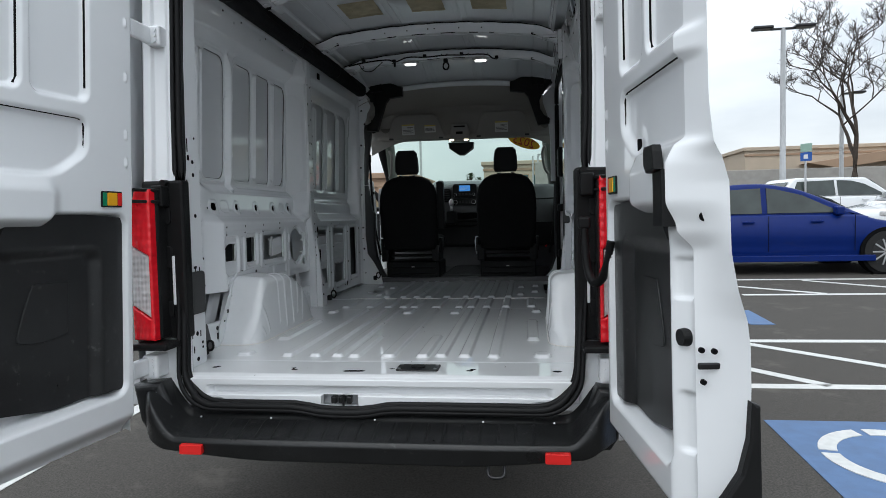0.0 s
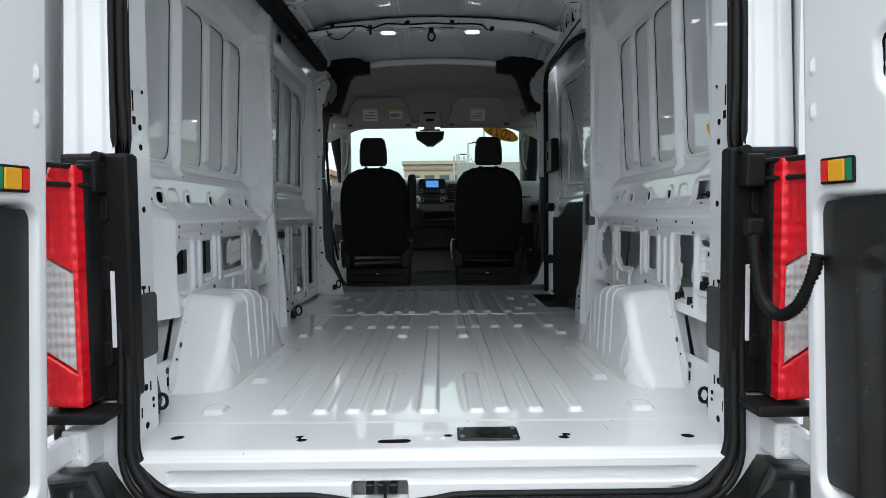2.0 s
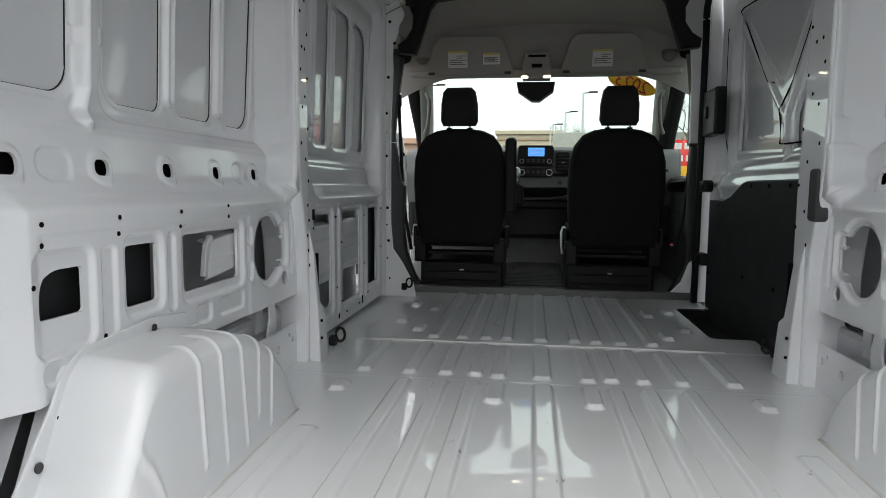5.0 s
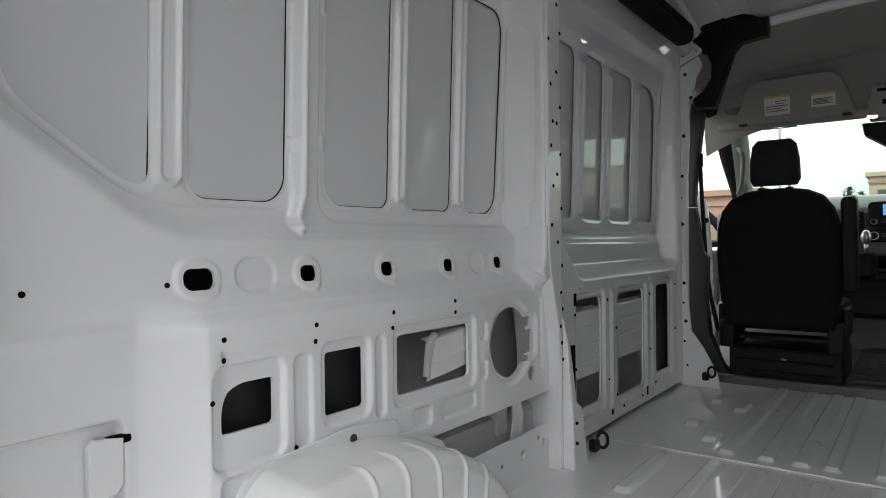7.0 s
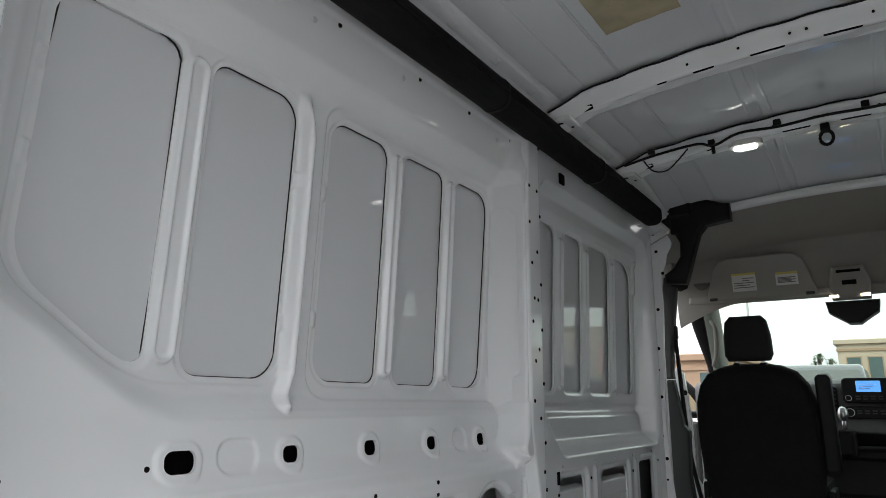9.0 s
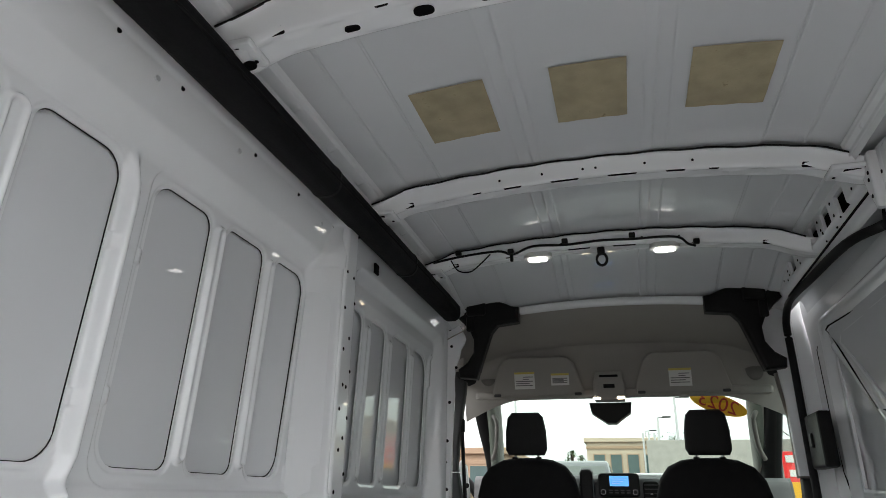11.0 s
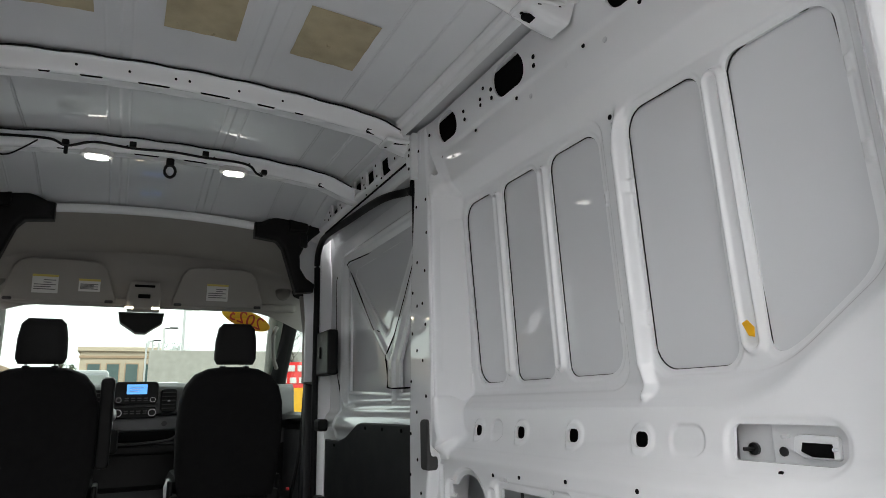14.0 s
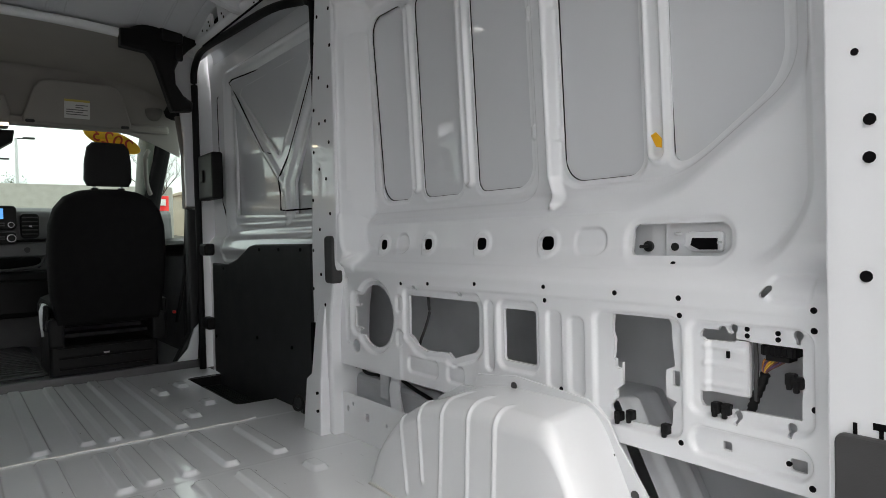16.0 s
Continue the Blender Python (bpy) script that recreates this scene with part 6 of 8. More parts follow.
    tube(bm, smooth_path([(sg * 0.72, 3.66, 2.10), (sg * 0.735, 3.86, 2.01), (sg * 0.772, 4.15, 1.81), (sg * 0.84, 4.60, 1.46)], 5), 0.045, 12)
    part("screen_post", bm, PILLAR_TRIM, side, "", True)
    bm = bmesh.new()
    tube(bm, smooth_path([(sg * 0.725, 3.83, 1.90), (sg * 0.70, 3.80, 1.85), (sg * 0.715, 3.85, 1.72), (sg * 0.75, 3.92, 1.66)], 5), 0.013, 8)
    part("grab_handle", bm, PILLAR_TRIM, side, "beige grab handle", True)
    bm = bmesh.new()
    tube(bm, smooth_path([(sg * 0.80, 3.345, 1.80), (sg * 0.79, 3.36, 1.5), (sg * 0.775, 3.38, 1.2), (sg * 0.74, 3.42, 0.95)], 4), 0.010, 6)
    box(bm, (sg * 0.785, 3.325, 1.76), (sg * 0.815, 3.36, 1.83), 0.008)
    belt = tagged(part("seat_belt", bm, RUBBER, None, smooth=True), "black seat belt hanging at the door post", "seat belt", "seat belts")
# driver's door, swung open
car_door = thing("driver_door", "white driver's door swung wide open, black trim inside", "door", at=(-0.96, 4.66, 0.5))
part("door_shell", boxes(((-2.02, 4.66, 0.52), (-0.97, 4.73, 1.36), 0.03)), PAINT, car_door)
part("trim_card", boxes(((-1.94, 4.63, 0.62), (-1.03, 4.665, 1.33), 0.02), ((-1.80, 4.58, 0.95), (-1.30, 4.64, 1.02), 0.02)), DARK_TRIM, car_door, "black moulded trim card with an armrest")
rim = [(-2.00, 1.37), (-0.98, 1.37), (-1.06, 1.52), (-1.30, 1.75), (-1.66, 2.06), (-1.80, 2.11), (-1.98, 2.11)]
bm = bmesh.new()
tube(bm, [(x, 4.69, z) for x, z in rim], 0.03, 8, True)
part("window_frame", bm, RUBBER, car_door, "black window frame", True)
bm = bmesh.new()
bm.faces.new([bm.verts.new((x, 4.69, z)) for x, z in rim])
pane = part("window_pane", bm, GLASS, car_door)
pane.visible_shadow = False
bm = bmesh.new()
box(bm, (0.70, 3.33, 1.005), (0.715, 3.35, 1.02), 0.003)
tagged(part("belt_button", bm, RED_REFL), "small red buckle button beside the passenger seat", "buckle")

# windscreen
bm = bmesh.new()
f = [bm.verts.new(p) for p in ((-0.76, 3.72, 2.0), (0.74, 3.72, 2.0), (0.88, 4.66, 1.42), (-0.88, 4.66, 1.42))]
bm.faces.new(f[::-1])
screen_glass = tagged(part("window_windscreen", bm, GLASS), "clear tinted windscreen", "windscreen", kind="structure")
screen_glass.visible_shadow = False
wipe = Matrix.Translation((0.535, 3.80, 1.942)) @ Matrix.Rotation(radians(-31.7), 4, "X") @ Matrix.Rotation(radians(-17), 4, "Y")
sticker = tagged(part("year_sticker", slab([(0.150 * math.cos(a), 0.052 * math.sin(a)) for a in [k * 2 * math.pi / 40 for k in range(40)]], -0.001, 0.001, "y", 0, m=Matrix.Translation((0.535, 3.805, 1.942)) @ Matrix.Rotation(radians(20), 4, "Y")), YELLOW_TAPE), "yellow oval year sticker on the windscreen, seen from behind", "sticker")
cu = bpy.data.curves.new("year", "FONT")
cu.body, cu.size, cu.align_x, cu.align_y, cu.extrude = "2023", 0.105 * S, "CENTER", "CENTER", 0.0008
txt = new("year_text", cu)
deps = bpy.context.evaluated_depsgraph_get()
me = bpy.data.meshes.new_from_object(txt.evaluated_get(deps))
bpy.data.objects.remove(txt)
me.transform(Matrix.Translation(Vector((0.535, 3.8035, 1.942)) * S) @ Matrix.Rotation(radians(20), 4, "Y") @ Matrix.Rotation(radians(90), 4, "X") @ Matrix.Diagonal((-1, 1, 1, 1)))
finish("numeral", me, RED_INK, sticker, "mirrored dark orange numerals", False)

# dashboard
dash = thing("dashboard", "black dashboard with radio, lit blue screen, vents and shelf", "dashboard", at=(0, 4.0, 1.2))


def dash_top(U, V):
    y = np.interp(V, [0, 0.2, 0.35, 0.5, 1.0], [3.98, 3.93, 3.95, 4.0, 4.70]) + 0.06 * np.abs(U) ** 2
    z = np.interp(V, [0, 0.2, 0.35, 0.5, 1.0], [1.22, 1.42, 1.55, 1.582, 1.49]) - 0.012 * step(np.abs(U + 0.03), 0.15, 0.5)
    return U, y, z


sheet("dash_body", dash_top, span(-0.88, 0.88, 0.02), span(0, 1, 0.04), DASH, dash)
part("lower_dash", boxes(((-0.88, 4.02, 0.98), (0.88, 4.5, 1.24), 0.03), ((-0.30, 3.95, 1.18), (0.34, 4.2, 1.235), 0.015)), BLACK, dash)
radio = part("radio", slab(rounded(-0.028, 1.52, 0.225, 0.125, 0.022), 3.885, 3.96, "y", 0.008, 3), BLACK, dash, "black radio unit")
part("screen", slab(rounded(-0.026, 1.540, 0.104, 0.054, 0.003), 3.882, 3.886, "y"), SCREEN, radio, "lit blue screen")
bm = bmesh.new()
for k in range(3):
    box(bm, (-0.065, 3.880, 1.527 + 0.011 * k), (-0.02 + 0.015 * k, 3.8815, 1.530 + 0.011 * k))
part("screen_print", bm, LABEL_WHITE, radio)
for z, xs, r in ((1.482, (-0.115, 0.058), 0.014), (1.412, (-0.115, 0.058), 0.020)):
    for x in xs:
        bm = bmesh.new()
        cyl(bm, (x, 3.868, z), (x, 3.90, z), r, seg=20)
        kn = part("knob", bm, STEEL, radio, "dark knob with a chrome ring")
        bm = bmesh.new()
        cyl(bm, (x, 3.864, z), (x, 3.90, z), r * 0.86, seg=20)
        part("knob_face", bm, BLACK, kn)
for k in range(4):
    for z in (1.487, 1.475, 1.417, 1.405):
        part("button", boxes(((-0.085 + 0.032 * k, 3.881, z), (-0.065 + 0.032 * k, 3.888, z + 0.007), 0.001)), GREY_PAD, radio)
part("climate_panel", slab(rounded(-0.028, 1.412, 0.22, 0.062, 0.015), 3.89, 3.95, "y", 0.006), BLACK, dash)
for x in (0.143, -0.205):
    part("vent_frame", slab(rounded(x, 1.477, 0.085, 0.130, 0.02), 3.900, 3.97, "y", 0.006), BLACK, dash)
    for k in range(5):
        part("vent_slat", boxes(((x - 0.035, 3.890, 1.430 + 0.022 * k), (x + 0.035, 3.912, 1.436 + 0.022 * k), 0.001)), GREY_PAD, dash)
bm = bmesh.new()
cyl(bm, (0.127, 3.915, 1.349), (0.127, 3.955, 1.349), 0.015, seg=18)
part("socket", bm, DARK_STEEL, dash)
part("centre_panel", boxes(((-0.15, 3.925, 1.312), (0.24, 3.96, 1.392), 0.008)), DASH, dash)
# no recess here: a solid black block stands for the shelf's shade
part("shelf_pocket", boxes(((-0.14, 3.922, 1.252), (0.19, 3.96, 1.308), 0.01)), HOLE, dash, "black block as the shaded inside of an open shelf")
bm = bmesh.new()
tube(bm, smooth_path([(-0.16, 3.918, 1.240), (0.0, 3.915, 1.244), (0.14, 3.915, 1.254), (0.19, 3.916, 1.274), (0.205, 3.92, 1.312)], 5), 0.008, 8)
part("shelf_lip", bm, GREY_PAD, dash, "", True)
bm = bmesh.new()
tube(bm, smooth_path([(-0.16, 3.925, 1.398), (0.05, 3.920, 1.398), (0.20, 3.925, 1.402), (0.45, 3.945, 1.42), (0.80, 3.97, 1.43)], 5), 0.007, 8)
part("trim_band", bm, BLACK, dash, "glossy black trim band", True)
part("vent_knob", boxes(((0.137, 3.885, 1.470), (0.150, 3.893, 1.478), 0.002)), STEEL, dash)
shifter = thing("gear_shifter", "silver gear lever on a black console", "gear lever", at=(-0.14, 3.8, 1.2))
part("gate", boxes(((-0.19, 3.74, 1.20), (-0.10, 3.92, 1.33), 0.02)), BLACK, shifter)
bm = bmesh.new()
cyl(bm, (-0.142, 3.78, 1.33), (-0.142, 3.78, 1.38), 0.010, seg=12)
bmesh.ops.create_uvsphere(bm, u_segments=16, v_segments=10, radius=0.024, matrix=Matrix.Translation((-0.142, 3.78, 1.405)) @ Matrix.Diagonal((1, 1, 1.5, 1)))
part("knob", bm, STEEL, shifter, "silver knob", True)
part("bulkhead", boxes(((-0.92, 4.45, 0.60), (0.92, 4.75, 1.42), 0.02)), DASH, dash)


# ---- sliding door in the right wall, closed ----
slider = thing("door_sliding", "closed white sliding side door with a black lower trim board", "sliding door", kind="structure", at=(0.87, 2.6, 0.62))


def slide_face(U, V):
    X = 0.868 + 0.03 * step(V, 1.30, 1.42) - 0.012 * step(V, 2.1, 2.3) + 0 * U
    X = X + 0.02 * (1 - step(d_span(U, V, 2.03, 3.02, 1.42, 2.15, 0.06), -0.03, 0.01))
    X = X - 0.025 * (1 - step(np.abs(V - 1.35), 0.02, 0.05)) * 0.6
    X = X - raised(np.minimum(np.minimum(d_line(U, V, (2.96, 2.06), (2.40, 1.60), 0.016), d_line(U, V, (2.07, 2.03), (2.40, 1.58), 0.016)), d_line(U, V, (2.38, 1.62), (2.37, 1.45), 0.016)), 0.012, 0.008)
    X = X - raised(np.abs(d_span(U, V, 2.02, 3.04, 1.27, 2.18, 0.05)) - 0.006, 0.010, 0.007)
    for hole in slide_holes:
        X = X - raised(np.abs(hole(U, V) - 0.012) - 0.002, 0.004, 0.004)
    return X, U, V


slide_holes = [convex([(2.865, 2.06), (2.845, 2.078), (2.17, 2.090), (2.155, 2.07), (2.440, 1.735), (2.465, 1.730)]),
               convex([(2.955, 2.00), (2.945, 2.01), (2.455, 1.60), (2.425, 1.56), (2.425, 1.475), (2.955, 1.495)]),
               convex([(2.30, 1.60), (2.045, 1.985), (2.04, 1.98), (2.04, 1.475), (2.30, 1.470)])]
sheet("inner_panel", slide_face, span(1.95, 3.24, 0.0055), span(0.62, 2.34, 0.0055), PAINT, slider, slide_holes, (0.012, 0, 0), flip=True)
for line in ([(2.277, 2.117), (2.6, 2.13), (2.937, 2.147), (2.985, 2.14), (2.977, 2.109), (2.778, 1.929), (2.592, 1.76), (2.54, 1.744)],
             [(2.11, 2.048), (2.244, 1.866), (2.359, 1.721), (2.443, 1.626), (2.456, 1.573), (2.452, 1.496), (2.364, 1.49), (2.16, 1.488)],
             [(3.13, 2.1), (3.148, 2.085), (3.139, 1.822), (3.105, 1.563), (3.046, 1.489)]):
    bm = bmesh.new()
    tube(bm, [(float(slide_face(np.array([[y]]), np.array([[z]]))[0][0, 0]) + 0.001, y, z) for y, z in line], 0.0035, 6)
    part("mastic_bead", bm, HOLE, slider, "thin dark mastic line", True)
part("outer_skin", boxes(((0.936, 1.95, 1.42), (0.95, 3.25, 2.25), 0.004)), PAINT_DULL, slider)
board = [(2.02, 0.63), (3.12, 0.63), (3.12, 1.262), (2.90, 1.262), (2.78, 1.285), (2.62, 1.345), (2.56, 1.352), (2.02, 1.352)]
part("trim_board", slab(board, 0.838, 0.858, "x", 0.006), DARK_TRIM, slider, "black lower trim board")
dots("rivet", [(0.838, y, z) for y, z in ((2.10, 1.33), (2.30, 1.33), (2.50, 1.33), (2.95, 1.24), (2.55, 0.95), (3.08, 0.9), (2.2, 0.95))], 0.007, (-1, 0, 0), HOLE, slider, 0.004)
for z0, z1 in ((1.30, 1.36), (0.93, 0.99)):
    part("hinge_block", boxes(((0.80, 3.10, z0), (0.85, 3.20, z1), 0.012)), BLACK, slider)
part("latch_cover", boxes(((0.80, 2.96, 1.575), (0.855, 3.18, 1.80), 0.012), ((0.79, 3.08, 1.66), (0.81, 3.12, 1.72), 0.006)), BLACK, slider, "black plastic latch cover")
bm = bmesh.new()
ring = [(1.965, 0.72), (1.965, 2.14), (2.00, 2.225), (2.08, 2.25), (2.25, 2.262), (2.70, 2.288), (2.95, 2.302), (3.10, 2.298), (3.185, 2.255), (3.215, 2.19), (3.208, 2.0), (3.21, 0.72)]
tube(bm, smooth_path([(0.806 if y > 2.2 else 0.85, y, z) for y, z in ring], 5), 0.017, 8)
tagged(part("door_seal", bm, RUBBER, None, smooth=True), "black rubber seal round the sliding door opening", "seal", kind="structure")

# frame round the sliding door
wall_r2 = thing("wall_right_front", "white painted steel frame above the sliding door, with punched holes", "wall", kind="structure", at=(0.82, 2.6, 2.3))
top_holes = [lambda U, V, y=y, z=z: d_rect(U, V, y, z, 0.086, 0.064, 0.004) for y, z in ((2.061, 2.346), (2.226, 2.355), (2.382, 2.362), (2.73, 2.362))]


def header_face(U, V):
    return 0.756 - 0.10 * (V - 2.35) + 0.055 * (1 - step(V, 2.285, 2.325)) - 0.003 * raised(np.abs(V - 2.318), 1.0, 0.006), U, V


sheet("header_panel", header_face, span(1.86, 3.25, 0.006), span(2.270, 2.410, 0.005), PAINT, wall_r2, top_holes, (0.012, 0, 0), flip=True)
# black sheet added behind the square header holes, standing for shade
part("header_shade_sheet", boxes(((0.785, 1.90, 2.30), (0.79, 3.0, 2.41))), HOLE, wall_r2)
# black discs on the header in place of the shade inside small holes
dots("hole_shade_disc", [(float(header_face(np.array(0.0), np.array(z))[0]) + 0.002, y, z) for y, z in ((1.93, 2.352), (1.95, 2.335), (2.12, 2.315), (2.15, 2.375), (2.145, 2.33), (2.29, 2.325), (2.30, 2.34), (2.31, 2.375), (2.45, 2.335), (2.46, 2.355), (2.50, 2.32), (2.56, 2.37), (2.62, 2.33), (2.64, 2.35), (2.80, 2.34), (2.81, 2.36), (2.84, 2.33), (2.90, 2.345), (2.33, 2.31), (2.20, 2.31))], 0.0055, (-1, 0, 0), HOLE, wall_r2, 0.0035)
part("bow_bracket", slab([(1.775, 2.37), (1.845, 2.37), (1.850, 2.33), (1.835, 2.27), (1.80, 2.20), (1.78, 2.20)], 0.752, 0.790, "x", 0.008, 3), PAINT, wall_r2)
dots("hole_shade_disc", [(0.7515, y, z) for y, z in ((1.795, 2.31), (1.80, 2.29), (1.80, 2.24), (1.82, 2.33))], 0.006, (-1, 0, 0), HOLE, wall_r2, 0.0015)

# ---- rear doors, both open ----
def rear_door(sg):
    H, D, N = Vector((0.803 if sg > 0 else -0.772, -0.15 if sg > 0 else -0.157, 0)), Vector((sg * 0.115, -0.993, 0)), Vector((-sg * 0.993, -0.115, 0))
    door = thing("rear_door", "open white rear cargo door with black lower trim panel" + (" and black handle" if sg > 0 else ""), "van door", "rear doors", at=(sg * 0.81, -0.15, 0.57))

    m = Matrix(((D.x, N.x, 0, H.x), (D.y, N.y, 0.06, H.y - 0.066), (0, 0, 1, 0), (0, 0, 0, 1)))

    def at(u, z, h):
        return H.x + D.x * u + N.x * h, H.y + D.y * u + N.y * h + 0.06 * (z - 1.1), z + 0 * u

    def relief(U, V):
        h = 0 * U
        lower = d_cut(U, V, d_span(U, V, 0.178, 0.70, 1.425, 1.602, 0.03), (0.30, 1.42), (0.15, 1.52), 0.03)
        h = h - 0.022 * (1 - step(lower, -0.012, 0.012))
        for a, b in ((0.172, 0.372), (0.415, 0.70)):
            h = h - 0.022 * (1 - step(d_span(U, V, a, b, 1.66, 2.22, 0.03), -0.012, 0.012))
        bulge = 1 - step(d_span(U, V, 0.30, 0.70, 1.27, 1.40, 0.04), -0.03, 0.03)
        h = h + 0.022 * bulge
        h = h - 0.070 * (1 - step(d_span(U, V, 0.020, 0.535, 0.72, 1.30, 0.03), -0.012, 0.016)) * (1 - bulge)
        h = h - 0.05 * (1 - step(V, 0.575, 0.64)) - 0.03 * (1 - step(U, -0.034, -0.016)) - 0.035 * step(U, 0.54, 0.60) * (1 - step(V, 1.19, 1.24))
        for a, b, c, e in ((0.560, 0.600, 1.088, 1.174), (0.566, 0.600, 0.76, 0.886)):
            h = h - 0.012 * (1 - step(d_span(U, V, a, b, c, e, 0.008), -0.004, 0.004))
        for z in (1.48, 1.572, 1.766, 1.95):
            h = h + raised(d_span(U, V, 0.004, 0.014, z - 0.014, z + 0.014, 0.004), 0.006, 0.003)
        return h
    sheet("inner_panel", lambda U, V: at(U, V, relief(U, V)), span(-0.034, 0.605, 0.0045), span(0.575, 2.30, 0.005), PAINT, door, flip=sg < 0)
    # thin dark gaps round the recessed fields
    bm = bmesh.new()
    for o in ([(0.60, 1.604), (0.205, 1.604), (0.185, 1.598), (0.178, 1.58), (0.180, 1.50), (0.195, 1.478)], [(0.172, 2.2), (0.172, 1.70)], [(0.415, 2.2), (0.415, 1.69), (0.425, 1.67)]):
        tube(bm, [at(u, z, -0.012) for u, z in o], 0.0035, 5)
    part("panel_gap", bm, HOLE, door)

    def out_at(z):
        return np.interp(z, [0.55, 0.70, 0.92, 1.0, 1.053, 1.11, 1.19, 1.333, 1.383, 1.411, 1.5, 2.3], [-0.098, -0.106, -0.117, -0.117, -0.112, -0.096, -0.083, -0.081, -0.068, -0.052, -0.043, -0.040])

    def shut(U, V):
        h = out_at(V) * U
        u = 0.605 + 0.075 * U - 0.010 * np.sin(np.pi * U) * (1 - step(V, 1.2, 1.3))
        return at(u, V, h + relief(0.605 + 0 * U, V) * (1 - U))
    sheet("shut_face", shut, span(0, 1, 0.05), span(0.575, 2.30, 0.007), PAINT, door, flip=sg < 0)
    bm = bmesh.new()
    for a, z, r in ((0.56, 1.264, 0.011), (0.35, 0.985, 0.006), (0.53, 0.985, 0.006), (0.37, 0.919, 0.006)):
        p = Vector(at(0.605 + 0.075 * a - 0.008, z, float(out_at(z)) * a))
        cyl(bm, p - D * 0.004, p + D * 0.004, r, seg=14)
    part("plug", bm, HOLE, door)
    bm = bmesh.new()
    p = Vector(at(0.628, 0.953, -0.055))
    box(bm, (-0.024, -0.004, -0.007), (0.024, 0.004, 0.007), 0.003, Matrix.Translation(p) @ Matrix.Rotation(math.atan2(N.y, N.x), 4, "Z"))
    part("latch", bm, DARK_STEEL, door, "dark steel latch")
    sheet("outer_skin", lambda U, V: at(U, V, out_at(V)), span(-0.062, 0.68, 0.03), span(0.57, 2.30, 0.02), PAINT, door, flip=sg > 0)
    sheet("hinge_edge", lambda U, V: at(-0.062 + 0.028 * U, V, out_at(V) * (1 - U) - 0.03 * U), span(0, 1, 0.2), span(0.57, 2.30, 0.02), PAINT, door, flip=sg > 0)
    sheet("bottom_edge", lambda U, V: at(V, 0.574 + 0 * U, -0.10 * U - 0.05 * (1 - U)), span(0, 1, 0.25), span(-0.04, 0.63, 0.02), PAINT, door)
    if sg > 0:
        part("lower_cladding", slab([(-0.126, 0.45), (-0.126, 0.89), (-0.110, 0.896), (-0.104, 0.82), (-0.086, 0.755), (-0.055, 0.71), (-0.03, 0.68), (-0.03, 0.45)], 0.672, 0.702, "x", 0.006, m=m), BLACK, door, "black lower cladding")

    def trim(U, V):
        d = d_span(U, V, 0.105, 0.66, 0.60, 1.205, 0.05)
        h = -0.016 - 0.026 * (1 - step(d, -0.035, 0.012))
        return at(U, V, h)
    cut = [convex([(-0.1, 0.60), (-0.1, 0.73), (0.05, 0.730), (0.197, 0.765), (0.197, 0.60)]), convex([(0.19, 0.60), (0.19, 0.763), (0.515, 0.770), (0.60, 0.785), (0.60, 0.60)])]
    cut += [convex([(-0.1, 1.288), (0.30, 1.317), (0.30, 1.40), (-0.1, 1.40)]), convex([(0.295, 1.318), (0.345, 1.286), (0.60, 1.288), (0.60, 1.40), (0.295, 1.40)]), convex([(0.435, 1.295), (0.475, 1.232), (0.524, 1.190), (0.60, 1.16), (0.60, 1.40), (0.435, 1.40)])]
    cut += [lambda U, V: np.where(U > 0.30, 1.0, -d_span(U, V, 0.004, 0.66, 0.728, 1.45, 0.02))]
    sheet("trim_panel", trim, span(0.0, 0.532, 0.004), span(0.72, 1.33, 0.004), BLACK_SCUFF, door, cut, (N.x * -0.02, N.y * -0.02, 0), "black moulded lower trim panel, scuffed", flip=sg < 0)
    cover = smooth_2d([(0.345, 1.098), (0.372, 1.03), (0.392, 0.96), (0.375, 0.942), (0.30, 0.934), (0.228, 0.944), (0.216, 0.965), (0.212, 1.085), (0.225, 1.104), (0.33, 1.106)])
    part("speaker_cover", slab(cover, -0.046, -0.037, "y", 0.003, 2, m=m), BLACK_SCUFF, door, "moulded speaker cover")
    # side marker
    mk = part("marker", slab(rounded(0.079, 1.356, 0.088, 0.052, 0.005), 0.000, 0.006, "y", 0.001, m=m), BLACK, door, "small marker with amber, green and red fields")
    c = 0.079
    part("amber_field", slab(rounded(c + 0.002, 1.356, 0.042, 0.042, 0.003), 0.005, 0.010, "y", 0.002, m=m), AMBER, mk)
    part("red_field", slab(rounded(c - 0.0315, 1.356, 0.017, 0.042, 0.002), 0.005, 0.008, "y", m=m), RED_REFL, mk)
    part("green_field", slab(rounded(c + 0.0335, 1.356, 0.015, 0.042, 0.002), 0.005, 0.008, "y", m=m), GREEN_REFL, mk)
    if sg > 0:
        part("handle_bracket", slab([(0.540, 1.243), (0.603, 1.243), (0.603, 1.365), (0.540, 1.362)], -0.004, 0.030, "y", 0.004, m=m), BLACK, door, "black plastic handle bracket")
        part("handle_tongue", slab([(0.540, 1.360), (0.600, 1.366), (0.592, 1.405), (0.585, 1.420), (0.530, 1.420), (0.522, 1.405), (0.525, 1.375)], 0.022, 0.045, "y", 0.004, m=m), BLACK, door)
        bm = bmesh.new()
        box(bm, (0.285, -0.024, 1.400), (0.294, -0.012, 1.466), 0.002, m)
        part("lock_rod", bm, HOLE, door)
        bm = bmesh.new()
        cyl(bm, m @ Vector((0.575, -0.03, 1.004)), m @ Vector((0.578, -0.012, 1.004)), 0.021, 0.018, seg=20)
